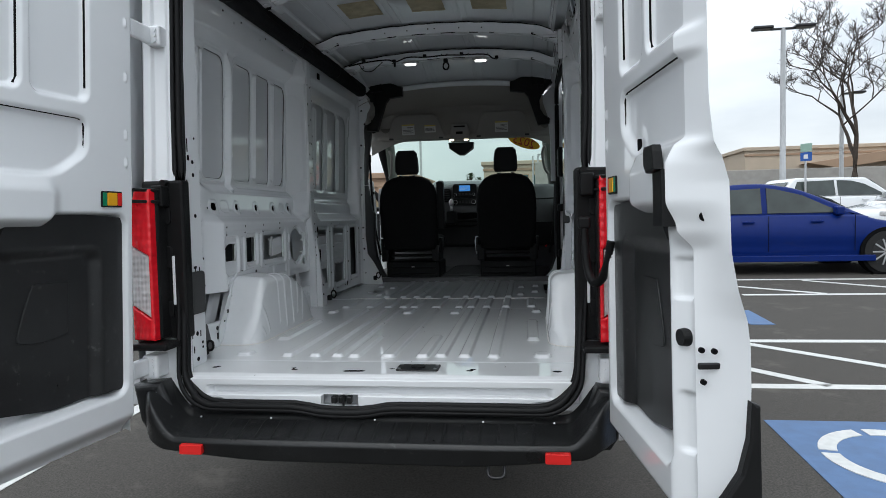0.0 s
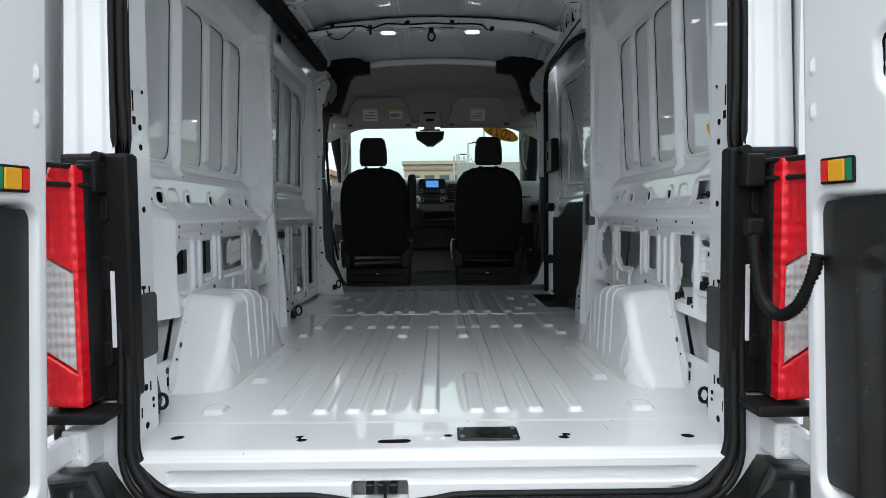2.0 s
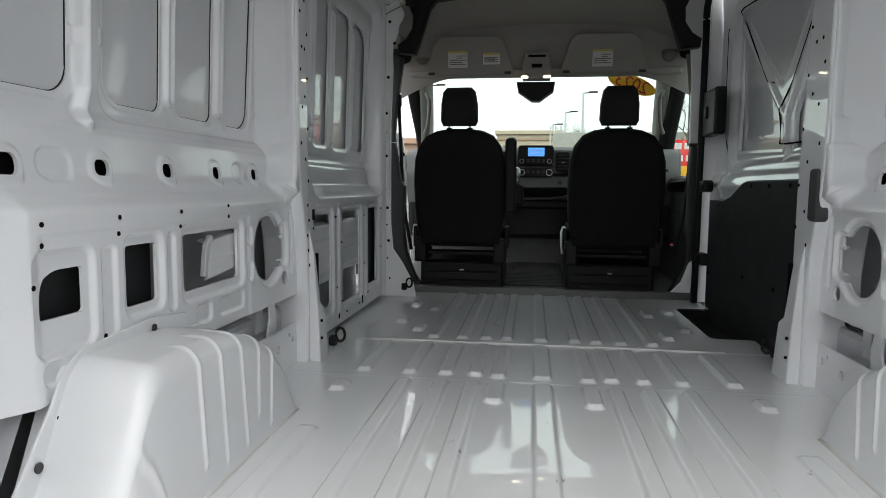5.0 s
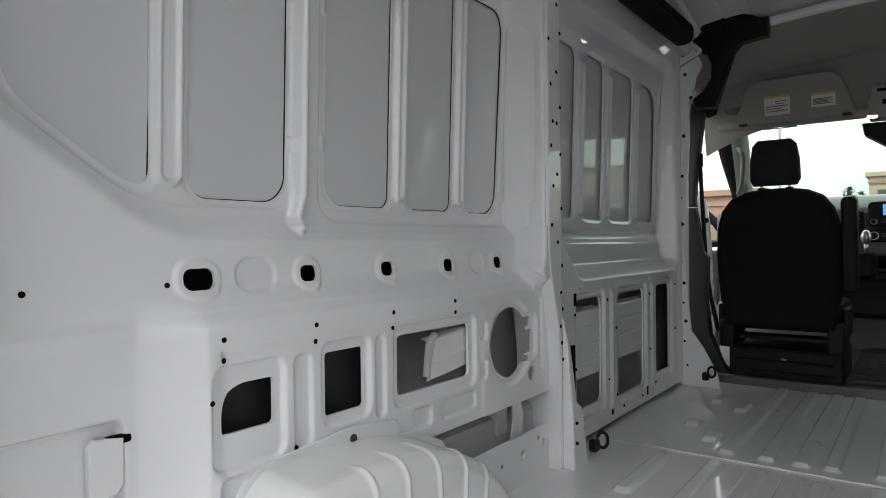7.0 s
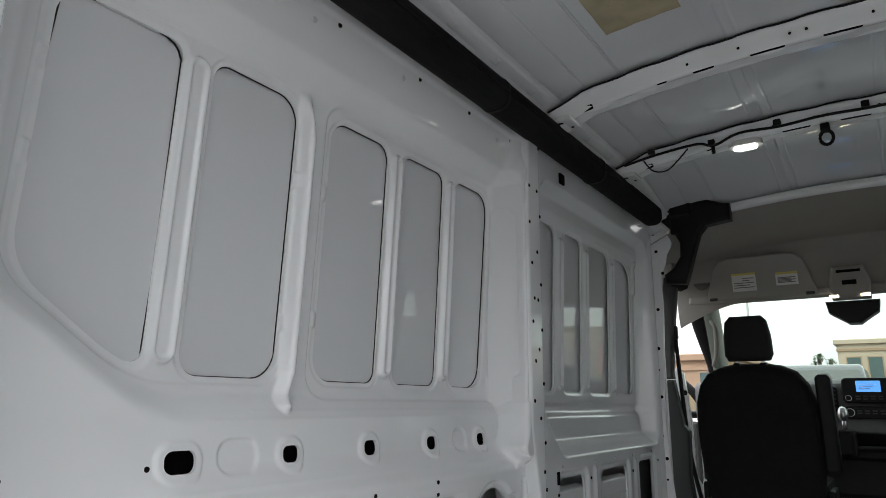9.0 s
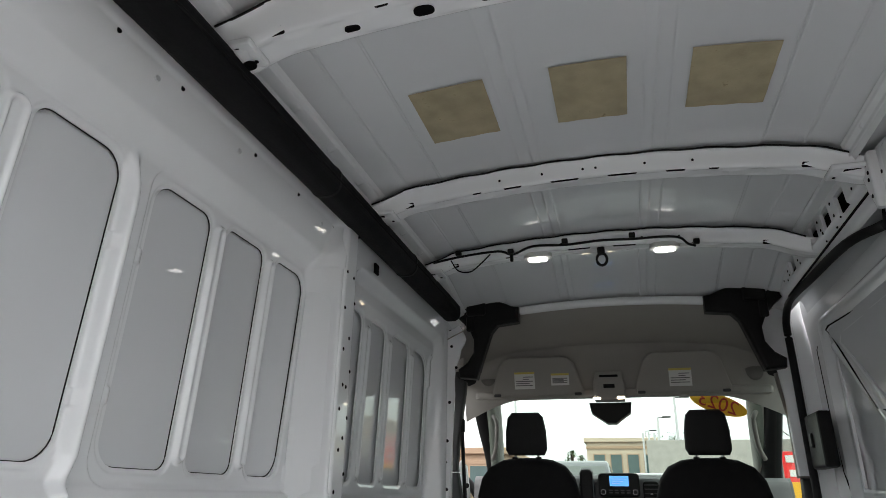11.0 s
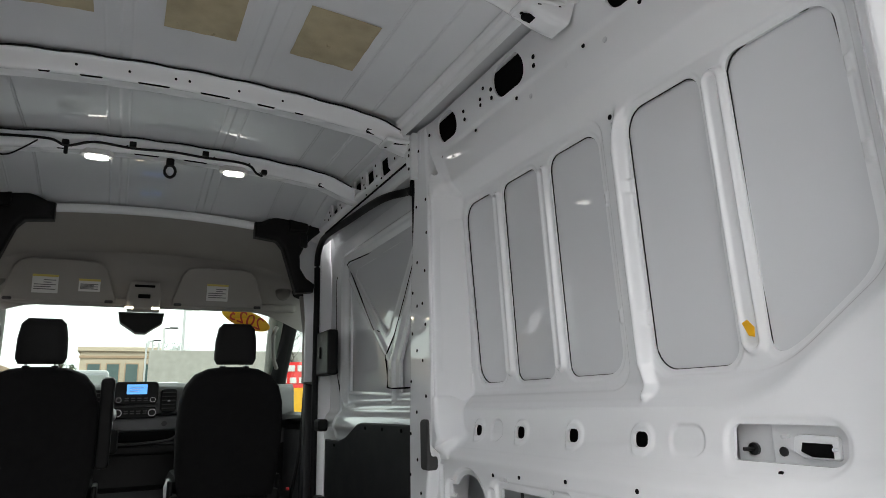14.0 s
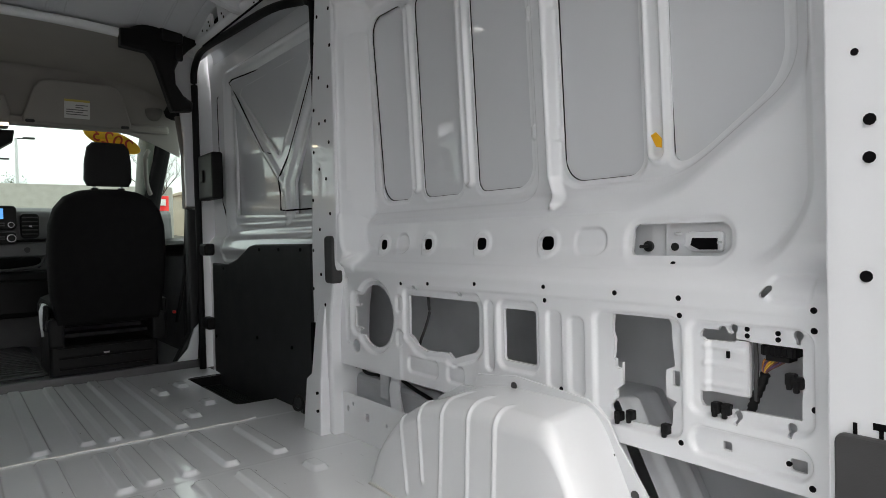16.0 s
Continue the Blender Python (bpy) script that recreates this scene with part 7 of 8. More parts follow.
        part("knob", bm, BLACK, door, "black round knob")
    # upper hinge and check strap
    bm = bmesh.new()
    for z in (1.352, 1.392):
        cyl(bm, (sg * 0.755 + 0.017, 0.02, z), at(0.03, z, -0.03), 0.006, seg=8)
    box(bm, (sg * 0.755 - 0.022, -0.005, 1.335), (sg * 0.755 + 0.022, 0.045, 1.41), 0.006)
    cyl(bm, (sg * 0.745, 0.02, 1.42), (sg * 0.745, 0.05, 1.42), 0.012, seg=12)
    tagged(part("door_check", bm, BLACK), "black steel door check strap with spring", "door check", "door checks")
    return door


for sg in (-1, 1):
    rear_door(sg)

# ribbed cable sleeve to the right door
pts = smooth_path([(0.742, -0.02, 1.235), (0.745, -0.03, 1.15), (0.752, -0.045, 1.085), (0.768, -0.08, 1.055), (0.788, -0.115, 1.075), (0.803, -0.14, 1.13), (0.810, -0.155, 1.19)], 14)
bm = bmesh.new()
tube(bm, pts, [0.0145 if k % 2 else 0.0115 for k in range(len(pts))], 10)
sleeve = tagged(part("cable_sleeve", bm, RUBBER, None, smooth=True), "black corrugated cable sleeve between body and door", "cable sleeve")
part("end_cap", boxes(((0.722, -0.035, 1.225), (0.762, -0.005, 1.265), 0.008)), RUBBER, sleeve)

# fittings in the right wall
latch_box = thing("latch_pocket", "white pressed pocket with bolts in the side wall", "pocket", at=(0.91, 0.56, 1.35))
part("back", boxes(((0.918, 0.44, 1.30), (0.924, 0.68, 1.40), 0.002), ((0.906, 0.44, 1.30), (0.920, 0.600, 1.40), 0.003)), PAINT, latch_box)
part("inner_frame", slab([(0.556, 1.337), (0.552, 1.362), (0.540, 1.366), (0.480, 1.364), (0.476, 1.360), (0.477, 1.330), (0.481, 1.327), (0.540, 1.327)], 0.898, 0.908, "x", 0.003), PAINT, latch_box)
part("slot", slab([(0.540, 1.339), (0.536, 1.353), (0.487, 1.352), (0.487, 1.331), (0.522, 1.331)], 0.8955, 0.899, "x"), HOLE, latch_box, "black slot in the raised frame")
for p, q, r in (((0.919, 0.644, 1.337), (0.912, 0.644, 1.337), 0.011), ((0.913, 0.644, 1.337), (0.893, 0.648, 1.337), 0.0035), ((0.907, 0.578, 1.336), (0.903, 0.578, 1.336), 0.008)):
    bm = bmesh.new()
    cyl(bm, p, q, r, seg=12)
    part("bolt", bm, DARK_STEEL, latch_box, "dark steel bolt")
for y, z in ((0.566, 1.361), (0.479, 1.344)):
    bm = bmesh.new()
    cyl(bm, (0.908, y, z), (0.892, y + 0.004, z), 0.003, seg=10)
    part("pin", bm, PAINT_DULL, latch_box)
tape = tagged(part("tape_scrap", slab([(0.600, 1.530), (0.612, 1.533), (0.624, 1.557), (0.612, 1.562), (0.599, 1.548)], 0.898, 0.901, "x", 0.002), YELLOW_TAPE), "scrap of yellow tape stuck to the side wall", "tape")
bm = bmesh.new()
tube(bm, smooth_path([(0.841, 0.376, 1.130), (0.841, 0.384, 1.108), (0.842, 0.394, 1.085), (0.844, 0.403, 1.060), (0.852, 0.418, 1.02), (0.860, 0.43, 0.98)], 6), [0.0075 + 0.0011 * math.sin(k * 2.1) for k in range(31)], 9)
loom = tagged(part("wiring_loom", bm, RUBBER, None, smooth=True), "black taped wiring loom with a connector in the wall opening", "cable")
connector = part("connector", boxes(((0.836, 0.326, 1.160), (0.866, 0.382, 1.178), 0.003), ((0.832, 0.334, 1.153), (0.862, 0.372, 1.162), 0.002)), RUBBER, loom, "black plastic connector block")
part("connector_rib", boxes(*[((0.834, 0.331 + 0.009 * k, 1.162), (0.838, 0.335 + 0.009 * k, 1.176)) for k in range(6)]), RUBBER, connector)
for k, c in enumerate(((0.40, 0.16, 0.03), (0.12, 0.05, 0.16), (0.6, 0.30, 0.03), (0.75, 0.52, 0.08), (0.30, 0.10, 0.05), (0.10, 0.05, 0.14), (0.16, 0.07, 0.05))):
    bm = bmesh.new()
    tube(bm, smooth_path([(0.840, 0.376 - 0.0055 * k, 1.154), (0.839 - 0.001 * (k % 3), 0.379 - 0.004 * k, 1.146), (0.840, 0.380 - 0.0016 * k, 1.136), (0.841, 0.3765, 1.128)], 4), 0.0019, 6)
    part("wire", bm, material("wire_colour", c, 0.5), loom, "thin coloured wire", True)
clips = bmesh.new()
for y, z in ((0.655, 1.006), (0.628, 1.013), (0.551, 1.003), (0.452, 1.062), (0.434, 1.062), (0.317, 1.126), (0.328, 1.130)):
    box(clips, (0.816, y - 0.008, z - 0.009), (0.832, y + 0.008, z + 0.010), 0.003)
    box(clips, (0.814, y - 0.003, z - 0.015), (0.822, y + 0.005, z + 0.004), 0.002)
bm = bmesh.new()
tube(bm, smooth_path([(0.862, 1.336, 1.215), (0.86, 1.328, 1.175), (0.858, 1.324, 1.150), (0.86, 1.345, 1.111), (0.862, 1.373, 1.069), (0.865, 1.39, 1.03)], 5), 0.0042, 7)
tagged(part("sealing_cord", bm, GREY_PAD, None, smooth=True), "dark grey sealing cord hanging in the wall opening", "cord")
tagged(part("plastic_clip", clips, RUBBER), "black plastic clips in the wall openings", "clip", kind="stuff")
bm = bmesh.new()
tube(bm, smooth_path([(0.862, 1.92, 0.905), (0.868, 1.90, 0.913), (0.87, 1.80, 0.930), (0.87, 1.728, 0.942), (0.868, 1.693, 0.925), (0.87, 1.60, 0.930), (0.87, 1.524, 0.939), (0.872, 1.42, 0.915), (0.872, 1.34, 0.90)], 6), 0.0058, 8)
tagged(part("wiring_loom", bm, RUBBER, None, smooth=True), "black wiring loom behind the lower rail", "cable")


# ---- outside ----
SLOPE = 0.035
ASPHALT = material("worn_asphalt", (0.070, 0.064, 0.057), 0.88, vary=0.5, scale=110, bump=1.0, bump_scale=260, wear=1.35, wear_colour=(0.105, 0.096, 0.084), wear_scale=2.2, spec=0.25)
LINE = material("white_road_paint", (0.62, 0.62, 0.60), 0.7, vary=0.1, scale=20, bump=0.4, wear=0.35, wear_colour=(0.25, 0.25, 0.24), wear_scale=30)
BLUE_PAINT = material("blue_road_paint", (0.095, 0.165, 0.31), 0.7, vary=0.15, scale=12, bump=0.4, wear=0.3, wear_colour=(0.12, 0.14, 0.18), wear_scale=25)
STUCCO = material("tan_stucco", (0.48, 0.40, 0.31), 0.85, vary=0.06, scale=1, bump=0.4, bump_scale=40)
STUCCO_2 = material("brown_stucco_band", (0.36, 0.25, 0.17), 0.85, vary=0.06, scale=1)
BLOCK = material("grey_block_wall", (0.36, 0.345, 0.32), 0.9, vary=0.12, scale=3, bump=0.5, bump_scale=30)
POLE = material("grey_painted_pole", (0.50, 0.51, 0.52), 0.5, vary=0.06)
BARK = material("dark_bark", (0.06, 0.045, 0.035), 0.9, vary=0.3, scale=10, bump=0.6, bump_scale=40)
TWIG = material("grey_brown_twigs", (0.055, 0.043, 0.034), 0.9, vary=0.2)
PALM_LEAF = material("palm_leaf", (0.05, 0.075, 0.03), 0.7, vary=0.3, scale=6)
CAR_BLUE = material("metallic_blue_paint", (0.004, 0.018, 0.135), 0.32, coat=0.12, vary=0.05, spec=0.12)
CAR_WHITE = material("white_car_paint", (0.72, 0.73, 0.74), 0.2, coat=0.8, vary=0.03)
CAR_GREY = material("dark_grey_car_paint", (0.05, 0.055, 0.06), 0.25, coat=0.8, vary=0.05)
CAR_GLASS = material("dark_car_glass", (0.055, 0.065, 0.062), 0.06, vary=0.25, scale=2.5, spec=0.5)
TYRE = material("black_tyre", (0.012, 0.012, 0.012), 0.8, vary=0.2, bump=0.4)
OFFICE_GLASS = material("office_glass", (0.06, 0.10, 0.10), 0.08, vary=0.15, scale=2)


def gz(y):
    return SLOPE * y


bm = bmesh.new()
nx = [-400, -60, -20, -8, -3, 0, 3, 8, 20, 60, 400]
rows = [[bm.verts.new((x, y, gz(y))) for x in nx] for y in (-400, -60, -10, 0, 10, 30, 80, 400)]
for a, b in zip(rows, rows[1:]):
    for i in range(len(nx) - 1):
        bm.faces.new((a[i], a[i + 1], b[i + 1], b[i]))
tagged(part("ground", bm, ASPHALT), "dark worn asphalt car park, gently sloping", "ground", kind="structure")


def mark(name, quad, mat, label, up=0.004, group=""):
    bm = bmesh.new()
    lo = [bm.verts.new((x, y, gz(y) + 0.001)) for x, y in quad]
    hi = [bm.verts.new((x, y, gz(y) + up)) for x, y in quad]
    n = len(quad)
    bm.faces.new(hi)
    for i in range(n):
        bm.faces.new((lo[i], lo[(i + 1) % n], hi[(i + 1) % n], hi[i]))
    bmesh.ops.recalc_face_normals(bm, faces=bm.faces)
    return tagged(part(name, bm, mat), label, "road marking", group, "structure")


def stripe(a, b, w):
    a, b = Vector(a), Vector(b)
    d = (b - a).normalized()
    q = Vector((-d.y, d.x)) * w / 2
    return [tuple(a + q), tuple(a - q), tuple(b - q), tuple(b + q)]


mark("parking_symbol_field", [(1.89, 1.71), (3.35, 1.71), (3.35, 0.30), (1.89, 0.30)], BLUE_PAINT, "worn blue painted parking field", group="blue fields")
mark("parking_symbol_field", [(2.70, 5.20), (2.93, 5.20), (2.93, 4.42), (2.70, 4.42)], BLUE_PAINT, "worn blue painted parking field", group="blue fields")
for lo, hi in ((103, 167), (174, 268), (20, 95), (276, 330)):
    arc = [(2.38 + 0.380 * math.cos(radians(lo + (hi - lo) * k / 10)), 1.20 + 0.380 * math.sin(radians(lo + (hi - lo) * k / 10))) for k in range(11)]
    arc += [(2.38 + 0.295 * math.cos(radians(hi - (hi - lo) * k / 10)), 1.20 + 0.295 * math.sin(radians(hi - (hi - lo) * k / 10))) for k in range(11)]
    mark("parking_symbol", arc, LINE, "white painted wheel arc of a parking symbol", 0.008, "parking symbol arcs")
for a, b, w in (((1.9, 2.38), (3.6, 2.38), 0.10), ((2.2, 3.72), (4.2, 3.72), 0.10), ((2.40, 3.62), (3.7, 2.40), 0.09), ((2.15, 2.82), (2.55, 2.40), 0.09), ((3.2, 6.25), (7.5, 6.25), 0.10), ((3.4, 7.62), (8.0, 7.55), 0.10), ((3.3, 7.0), (4.2, 6.3), 0.09), ((4.4, 7.5), (5.6, 6.4), 0.09), ((-2.0, -1.0), (-2.0, 4.0), 0.10)):
    mark("parking_line", stripe(a, b, w), LINE, "worn white painted parking line on asphalt", group="parking lines")


def flank(bm, width, levels):
    """Cuts a pushed-out outline at levels and draws its sides in by width(z)."""
    for z in levels:
        bmesh.ops.bisect_plane(bm, geom=bm.verts[:] + bm.edges[:] + bm.faces[:], plane_co=(0, 0, z), plane_no=(0, 0, 1))
    for v in bm.verts:
        v.co.y *= width(v.co.z)


def car(name, label, paint, m, length=4.2, height=1.38, suv=False, group=""):
    """A parked car, built along +x with its nose at +x, its base at the origin."""
    c = thing(name, label, "car", group)
    L, W, Ht = length, 0.86, height
    belt = 0.66 * Ht if suv else 0.64 * Ht
    low = 0.15 * Ht
    hood = 0.60 * Ht if suv else 0.56 * Ht
    prof = [(-L / 2, low + 0.1), (-L / 2 + 0.02, 0.40 * Ht), (-L / 2 + 0.10, belt), (-L / 2 + (0.25 if suv else 0.75), belt + 0.02), (L / 2 - 1.30, belt), (L / 2 - 0.9, hood + 0.03), (L / 2 - 0.25, hood - 0.10), (L / 2 - 0.03, 0.42 * Ht), (L / 2, low + 0.12), (L / 2 - 0.1, low), (-L / 2 + 0.1, low)]
    bm = slab([(p.x, p.z) for p in smooth_path([Vector((x, 0, z)) for x, z in prof[:-2]], 4)] + prof[-2:], -W, W, "y", 0.05, 3)
    flank(bm, lambda z: 1 - 0.30 * max(0, 0.42 * Ht - z) ** 1.5 - 0.45 * max(0, z - 0.47 * Ht) ** 1.25 - 0.012 * math.exp(-((z - 0.30 * Ht) / 0.07) ** 2), [low + 0.05 * k for k in range(1, 16)])
    part("body", bm, paint, c, smooth=True)
    roof0 = -L / 2 + (0.30 if suv else 0.55)
    green = [(roof0 - 0.05, belt), (roof0 + 0.35, Ht - 0.06), (roof0 + 0.70, Ht), (L / 2 - 2.05, Ht - 0.01), (L / 2 - 1.75, Ht - 0.07), (L / 2 - 1.12, belt)]
    if not suv:
        green = [(roof0 - 0.10, belt - 0.02), (roof0 + 0.35, Ht - 0.10), (roof0 + 0.75, Ht - 0.015), (roof0 + 1.15, Ht), (L / 2 - 2.25, Ht - 0.03), (L / 2 - 1.85, Ht - 0.13), (L / 2 - 1.0, belt - 0.03)]
    bm = slab([(p.x, p.z) for p in smooth_path([Vector((x, 0, z)) for x, z in green], 4)], -W + 0.10, W - 0.10, "y", 0.06, 4)
    for v in bm.verts:
        k = max(0, (v.co.z - belt) / (Ht - belt))
        v.co.y *= 1 - 0.14 * k
    part("cabin", bm, paint, c, smooth=True)
    for s in (-1, 1):
        mid = (roof0 + L / 2 - 1.3) / 2 + 0.05
        for q in ([(roof0 + 0.28, belt + 0.03), (roof0 + 0.46, Ht - 0.10), (mid - 0.04, Ht - 0.07), (mid - 0.04, belt + 0.03)], [(mid + 0.04, belt + 0.03), (mid + 0.04, Ht - 0.07), (L / 2 - 2.25, Ht - 0.095), (L / 2 - 1.9, Ht - 0.19), (L / 2 - 1.40, belt + 0.05), (L / 2 - 1.42, belt + 0.03)]):
            bm = slab(q, -0.01, 0.01, "y", 0.004)
            for v in bm.verts:
                k = max(0, (v.co.z - belt) / (Ht - belt))
                v.co.y = s * ((W - 0.10) * (1 - 0.14 * k) + 0.004 + v.co.y)
            part("side_window", bm, CAR_GLASS, c)
        bm = bmesh.new()
        box(bm, (L / 2 - 1.48, s * (W - 0.06) - 0.09, belt - 0.01), (L / 2 - 1.36, s * (W - 0.06) + 0.09, belt + 0.12), 0.03)
        part("wing_mirror", bm, paint, c)
        for x in (mid - 0.25, mid + 0.72):
            bm = bmesh.new()
            box(bm, (x - 0.10, s * W - 0.012, belt - 0.11), (x + 0.08, s * W + 0.018, belt - 0.08), 0.008)
            part("door_handle", bm, paint, c)
        for x in (mid - 0.42 - (0.2 if suv else 0.25), mid + 0.02, L / 2 - 1.22):
            part("door_gap", boxes(((x, s * W - 0.004, low + 0.12), (x + 0.008, s * W + 0.0015, belt - 0.01))), HOLE, c)
        part("sill_trim", boxes(((-L / 2 + 0.9, s * W - 0.06, low - 0.03), (L / 2 - 0.95, s * W + 0.006, low + 0.06), 0.01)), BLACK if suv else paint, c)
        for x in (-L / 2 + 0.72, L / 2 - 0.78):
            bm = bmesh.new()
            cyl(bm, (x, s * (W - 0.16), 0.31), (x, s * (W + 0.004), 0.31), 0.36, seg=32)
            # solid black drum round the wheel, standing for shade in the well
            part("wheel_well", bm, HOLE, c)
            bm = bmesh.new()
            cyl(bm, (x, s * (W - 0.16), 0.305), (x, s * (W + 0.012), 0.305), 0.305, seg=32)
            tyre = part("wheel", bm, TYRE, c)
            bm = bmesh.new()
            cyl(bm, (x, s * (W + 0.010), 0.305), (x, s * (W + 0.016), 0.305), 0.205, seg=32)
            part("rim", bm, DARK_STEEL, tyre)
            bm = bmesh.new()
            for k in range(10):
                a = k * math.pi / 5
                box(bm, (0.03, -0.006, -0.012), (0.20, 0.006, 0.012), 0.003, Matrix.Translation((x, s * (W + 0.020), 0.305)) @ Matrix.Rotation(a, 4, "Y"))
            part("spoke", bm, STEEL, tyre)
        bm = bmesh.new()
        box(bm, (-L / 2 - 0.01, s * 0.62 - 0.17, 0.52 * Ht), (-L / 2 + 0.18, s * 0.62 + 0.22, 0.62 * Ht), 0.03)
        part("tail_light", bm, RED_LENS, c)
        bm = bmesh.new()
        box(bm, (L / 2 - 0.25, s * 0.62 - 0.15, 0.42 * Ht), (L / 2 - 0.02, s * 0.62 + 0.2, 0.50 * Ht), 0.03)
        part("headlight", bm, CLEAR_LENS, c)
    bm = slab([(roof0 + 0.02, belt + 0.05), (roof0 + 0.30, Ht - 0.10), (roof0 + 0.29, Ht - 0.10), (roof0 + 0.0, belt + 0.05)], -W + 0.25, W - 0.25, "y")
    bm.transform(Matrix.Translation((-0.035, 0, 0)))
    part("rear_window", bm, CAR_GLASS, c)
    if suv:
        bm = slab([(L / 2 - 1.18, belt + 0.05), (L / 2 - 1.72, Ht - 0.09), (L / 2 - 1.71, Ht - 0.09), (L / 2 - 1.16, belt + 0.05)], -W + 0.25, W - 0.25, "y")
    else:
        bm = slab([(L / 2 - 1.14, belt + 0.045), (L / 2 - 1.46, belt + 0.235), (L / 2 - 1.80, Ht - 0.15), (L / 2 - 1.81, Ht - 0.16), (L / 2 - 1.47, belt + 0.22), (L / 2 - 1.15, belt + 0.03)], -W + 0.28, W - 0.28, "y")
    bm.transform(Matrix.Translation((0.02, 0, 0.02 if suv else 0.0)))
    part("windscreen", bm, CAR_GLASS, c)
    part("plate_bar", boxes(((-L / 2 - 0.02, -0.24, 0.42 * Ht), (-L / 2 + 0.02, 0.24, 0.50 * Ht), 0.005)), LABEL_WHITE, c)
    c.matrix_world = Matrix.Translation(Vector(m[:3]) * S) @ Matrix.Rotation(radians(m[3]), 4, "Z")
    return c


car("parked_car", "blue hatchback parked side-on in a marked bay", CAR_BLUE, (4.45, 8.95, gz(8.95), 0), 4.25, 1.36)
car("parked_car", "white hatchback parked behind the blue car", CAR_WHITE, (9.6, 13.5, gz(13.5), 200), 4.2, 1.45, True)
car("parked_car", "white estate car parked by the wall", CAR_WHITE, (9.0, 17.0, gz(17.0), 10), 4.5, 1.50, True)
car("parked_car", "dark grey car parked ahead of the van", CAR_GREY, (-1.0, 14.5, gz(14.5), 90), 4.4, 1.62, True)
car("parked_car", "dark car parked ahead of the van", CAR_GREY, (0.9, 22.0, gz(22), 80), 4.3, 1.45)


def street_lamp(x, y, top, arms, label):
    p = thing("street_lamp", label, "street lamp", "car park lamps", at=(x, y, gz(y)))
    bm = bmesh.new()
    cyl(bm, (x, y, gz(y)), (x, y, gz(y) + 0.7), 0.25, seg=16)
    part("footing", bm, BLOCK, p)
    bm = bmesh.new()
    cyl(bm, (x, y, gz(y) + 0.65), (x, y, top), 0.09, 0.065, seg=12)
    part("pole", bm, POLE, p)
    for s in arms:
        bm = bmesh.new()
        box(bm, (x, y - 0.04, top - 0.06), (x + s * 0.35, y + 0.04, top), 0.01)
        box(bm, (x + s * 0.30, y - 0.17, top - 0.03), (x + s * 0.85, y + 0.17, top + 0.06), 0.03)
        part("lamp_head", bm, DARK_STEEL, p)


street_lamp(8.0, 18.0, 6.55, (-1, 1), "tall grey car park lamp with two heads")
sign_post = thing("parking_sign", "small blue and green parking sign on a grey post", "sign", at=(7.83, 16.0, gz(16)))
bm = bmesh.new()
cyl(bm, (7.83, 16.0, gz(16)), (7.83, 16.0, 2.98), 0.025, seg=10)
part("post", bm, POLE, sign_post)
turn = Matrix.Translation((7.83, 15.96, 2.79)) @ Matrix.Rotation(radians(-50), 4, "Z")
bm = bmesh.new()
box(bm, (-0.15, -0.01, -0.02), (0.15, 0.01, 0.20), 0.006, turn)
plate = part("plate", bm, material("pale_green_sign_face", (0.30, 0.45, 0.38), 0.4), sign_post, "pale green upper plate")
bm = bmesh.new()
box(bm, (-0.15, -0.012, -0.26), (0.15, 0.010, -0.03), 0.006, turn)
part("plate", bm, material("blue_sign_face", (0.02, 0.10, 0.40), 0.4), sign_post, "blue lower plate")
bm = bmesh.new()
box(bm, (-0.06, -0.016, -0.20), (0.05, -0.011, -0.09), 0.004, turn)
part("symbol", bm, LABEL_WHITE, sign_post, "plain white symbol")
street_lamp(13.2, 26.0, 5.9, (1,), "tall grey car park lamp")
street_lamp(-6.4, 40.0, 7.6, (-1, 1), "tall grey car park lamp with two heads")
street_lamp(2.85, 40.0, 7.05, (1,), "tall grey car park lamp seen through the windscreen")
street_lamp(2.1, 46.0, 6.6, (1,), "tall grey car park lamp seen through the windscreen")
street_lamp(1.5, 55.0, 6.6, (1,), "tall grey car park lamp seen through the windscreen")
street_lamp(5.8, 30.0, 9.0, (1,), "tall grey car park lamp seen through the windscreen")
for x in (0.9, 1.2, 1.5):
    bm = bmesh.new()
    cyl(bm, (x, 38, gz(38)), (x, 38, 4.9), 0.05, seg=10)
    tagged(part("flag_pole", bm, POLE), "slim white pole in front of the building", "pole", "white poles")


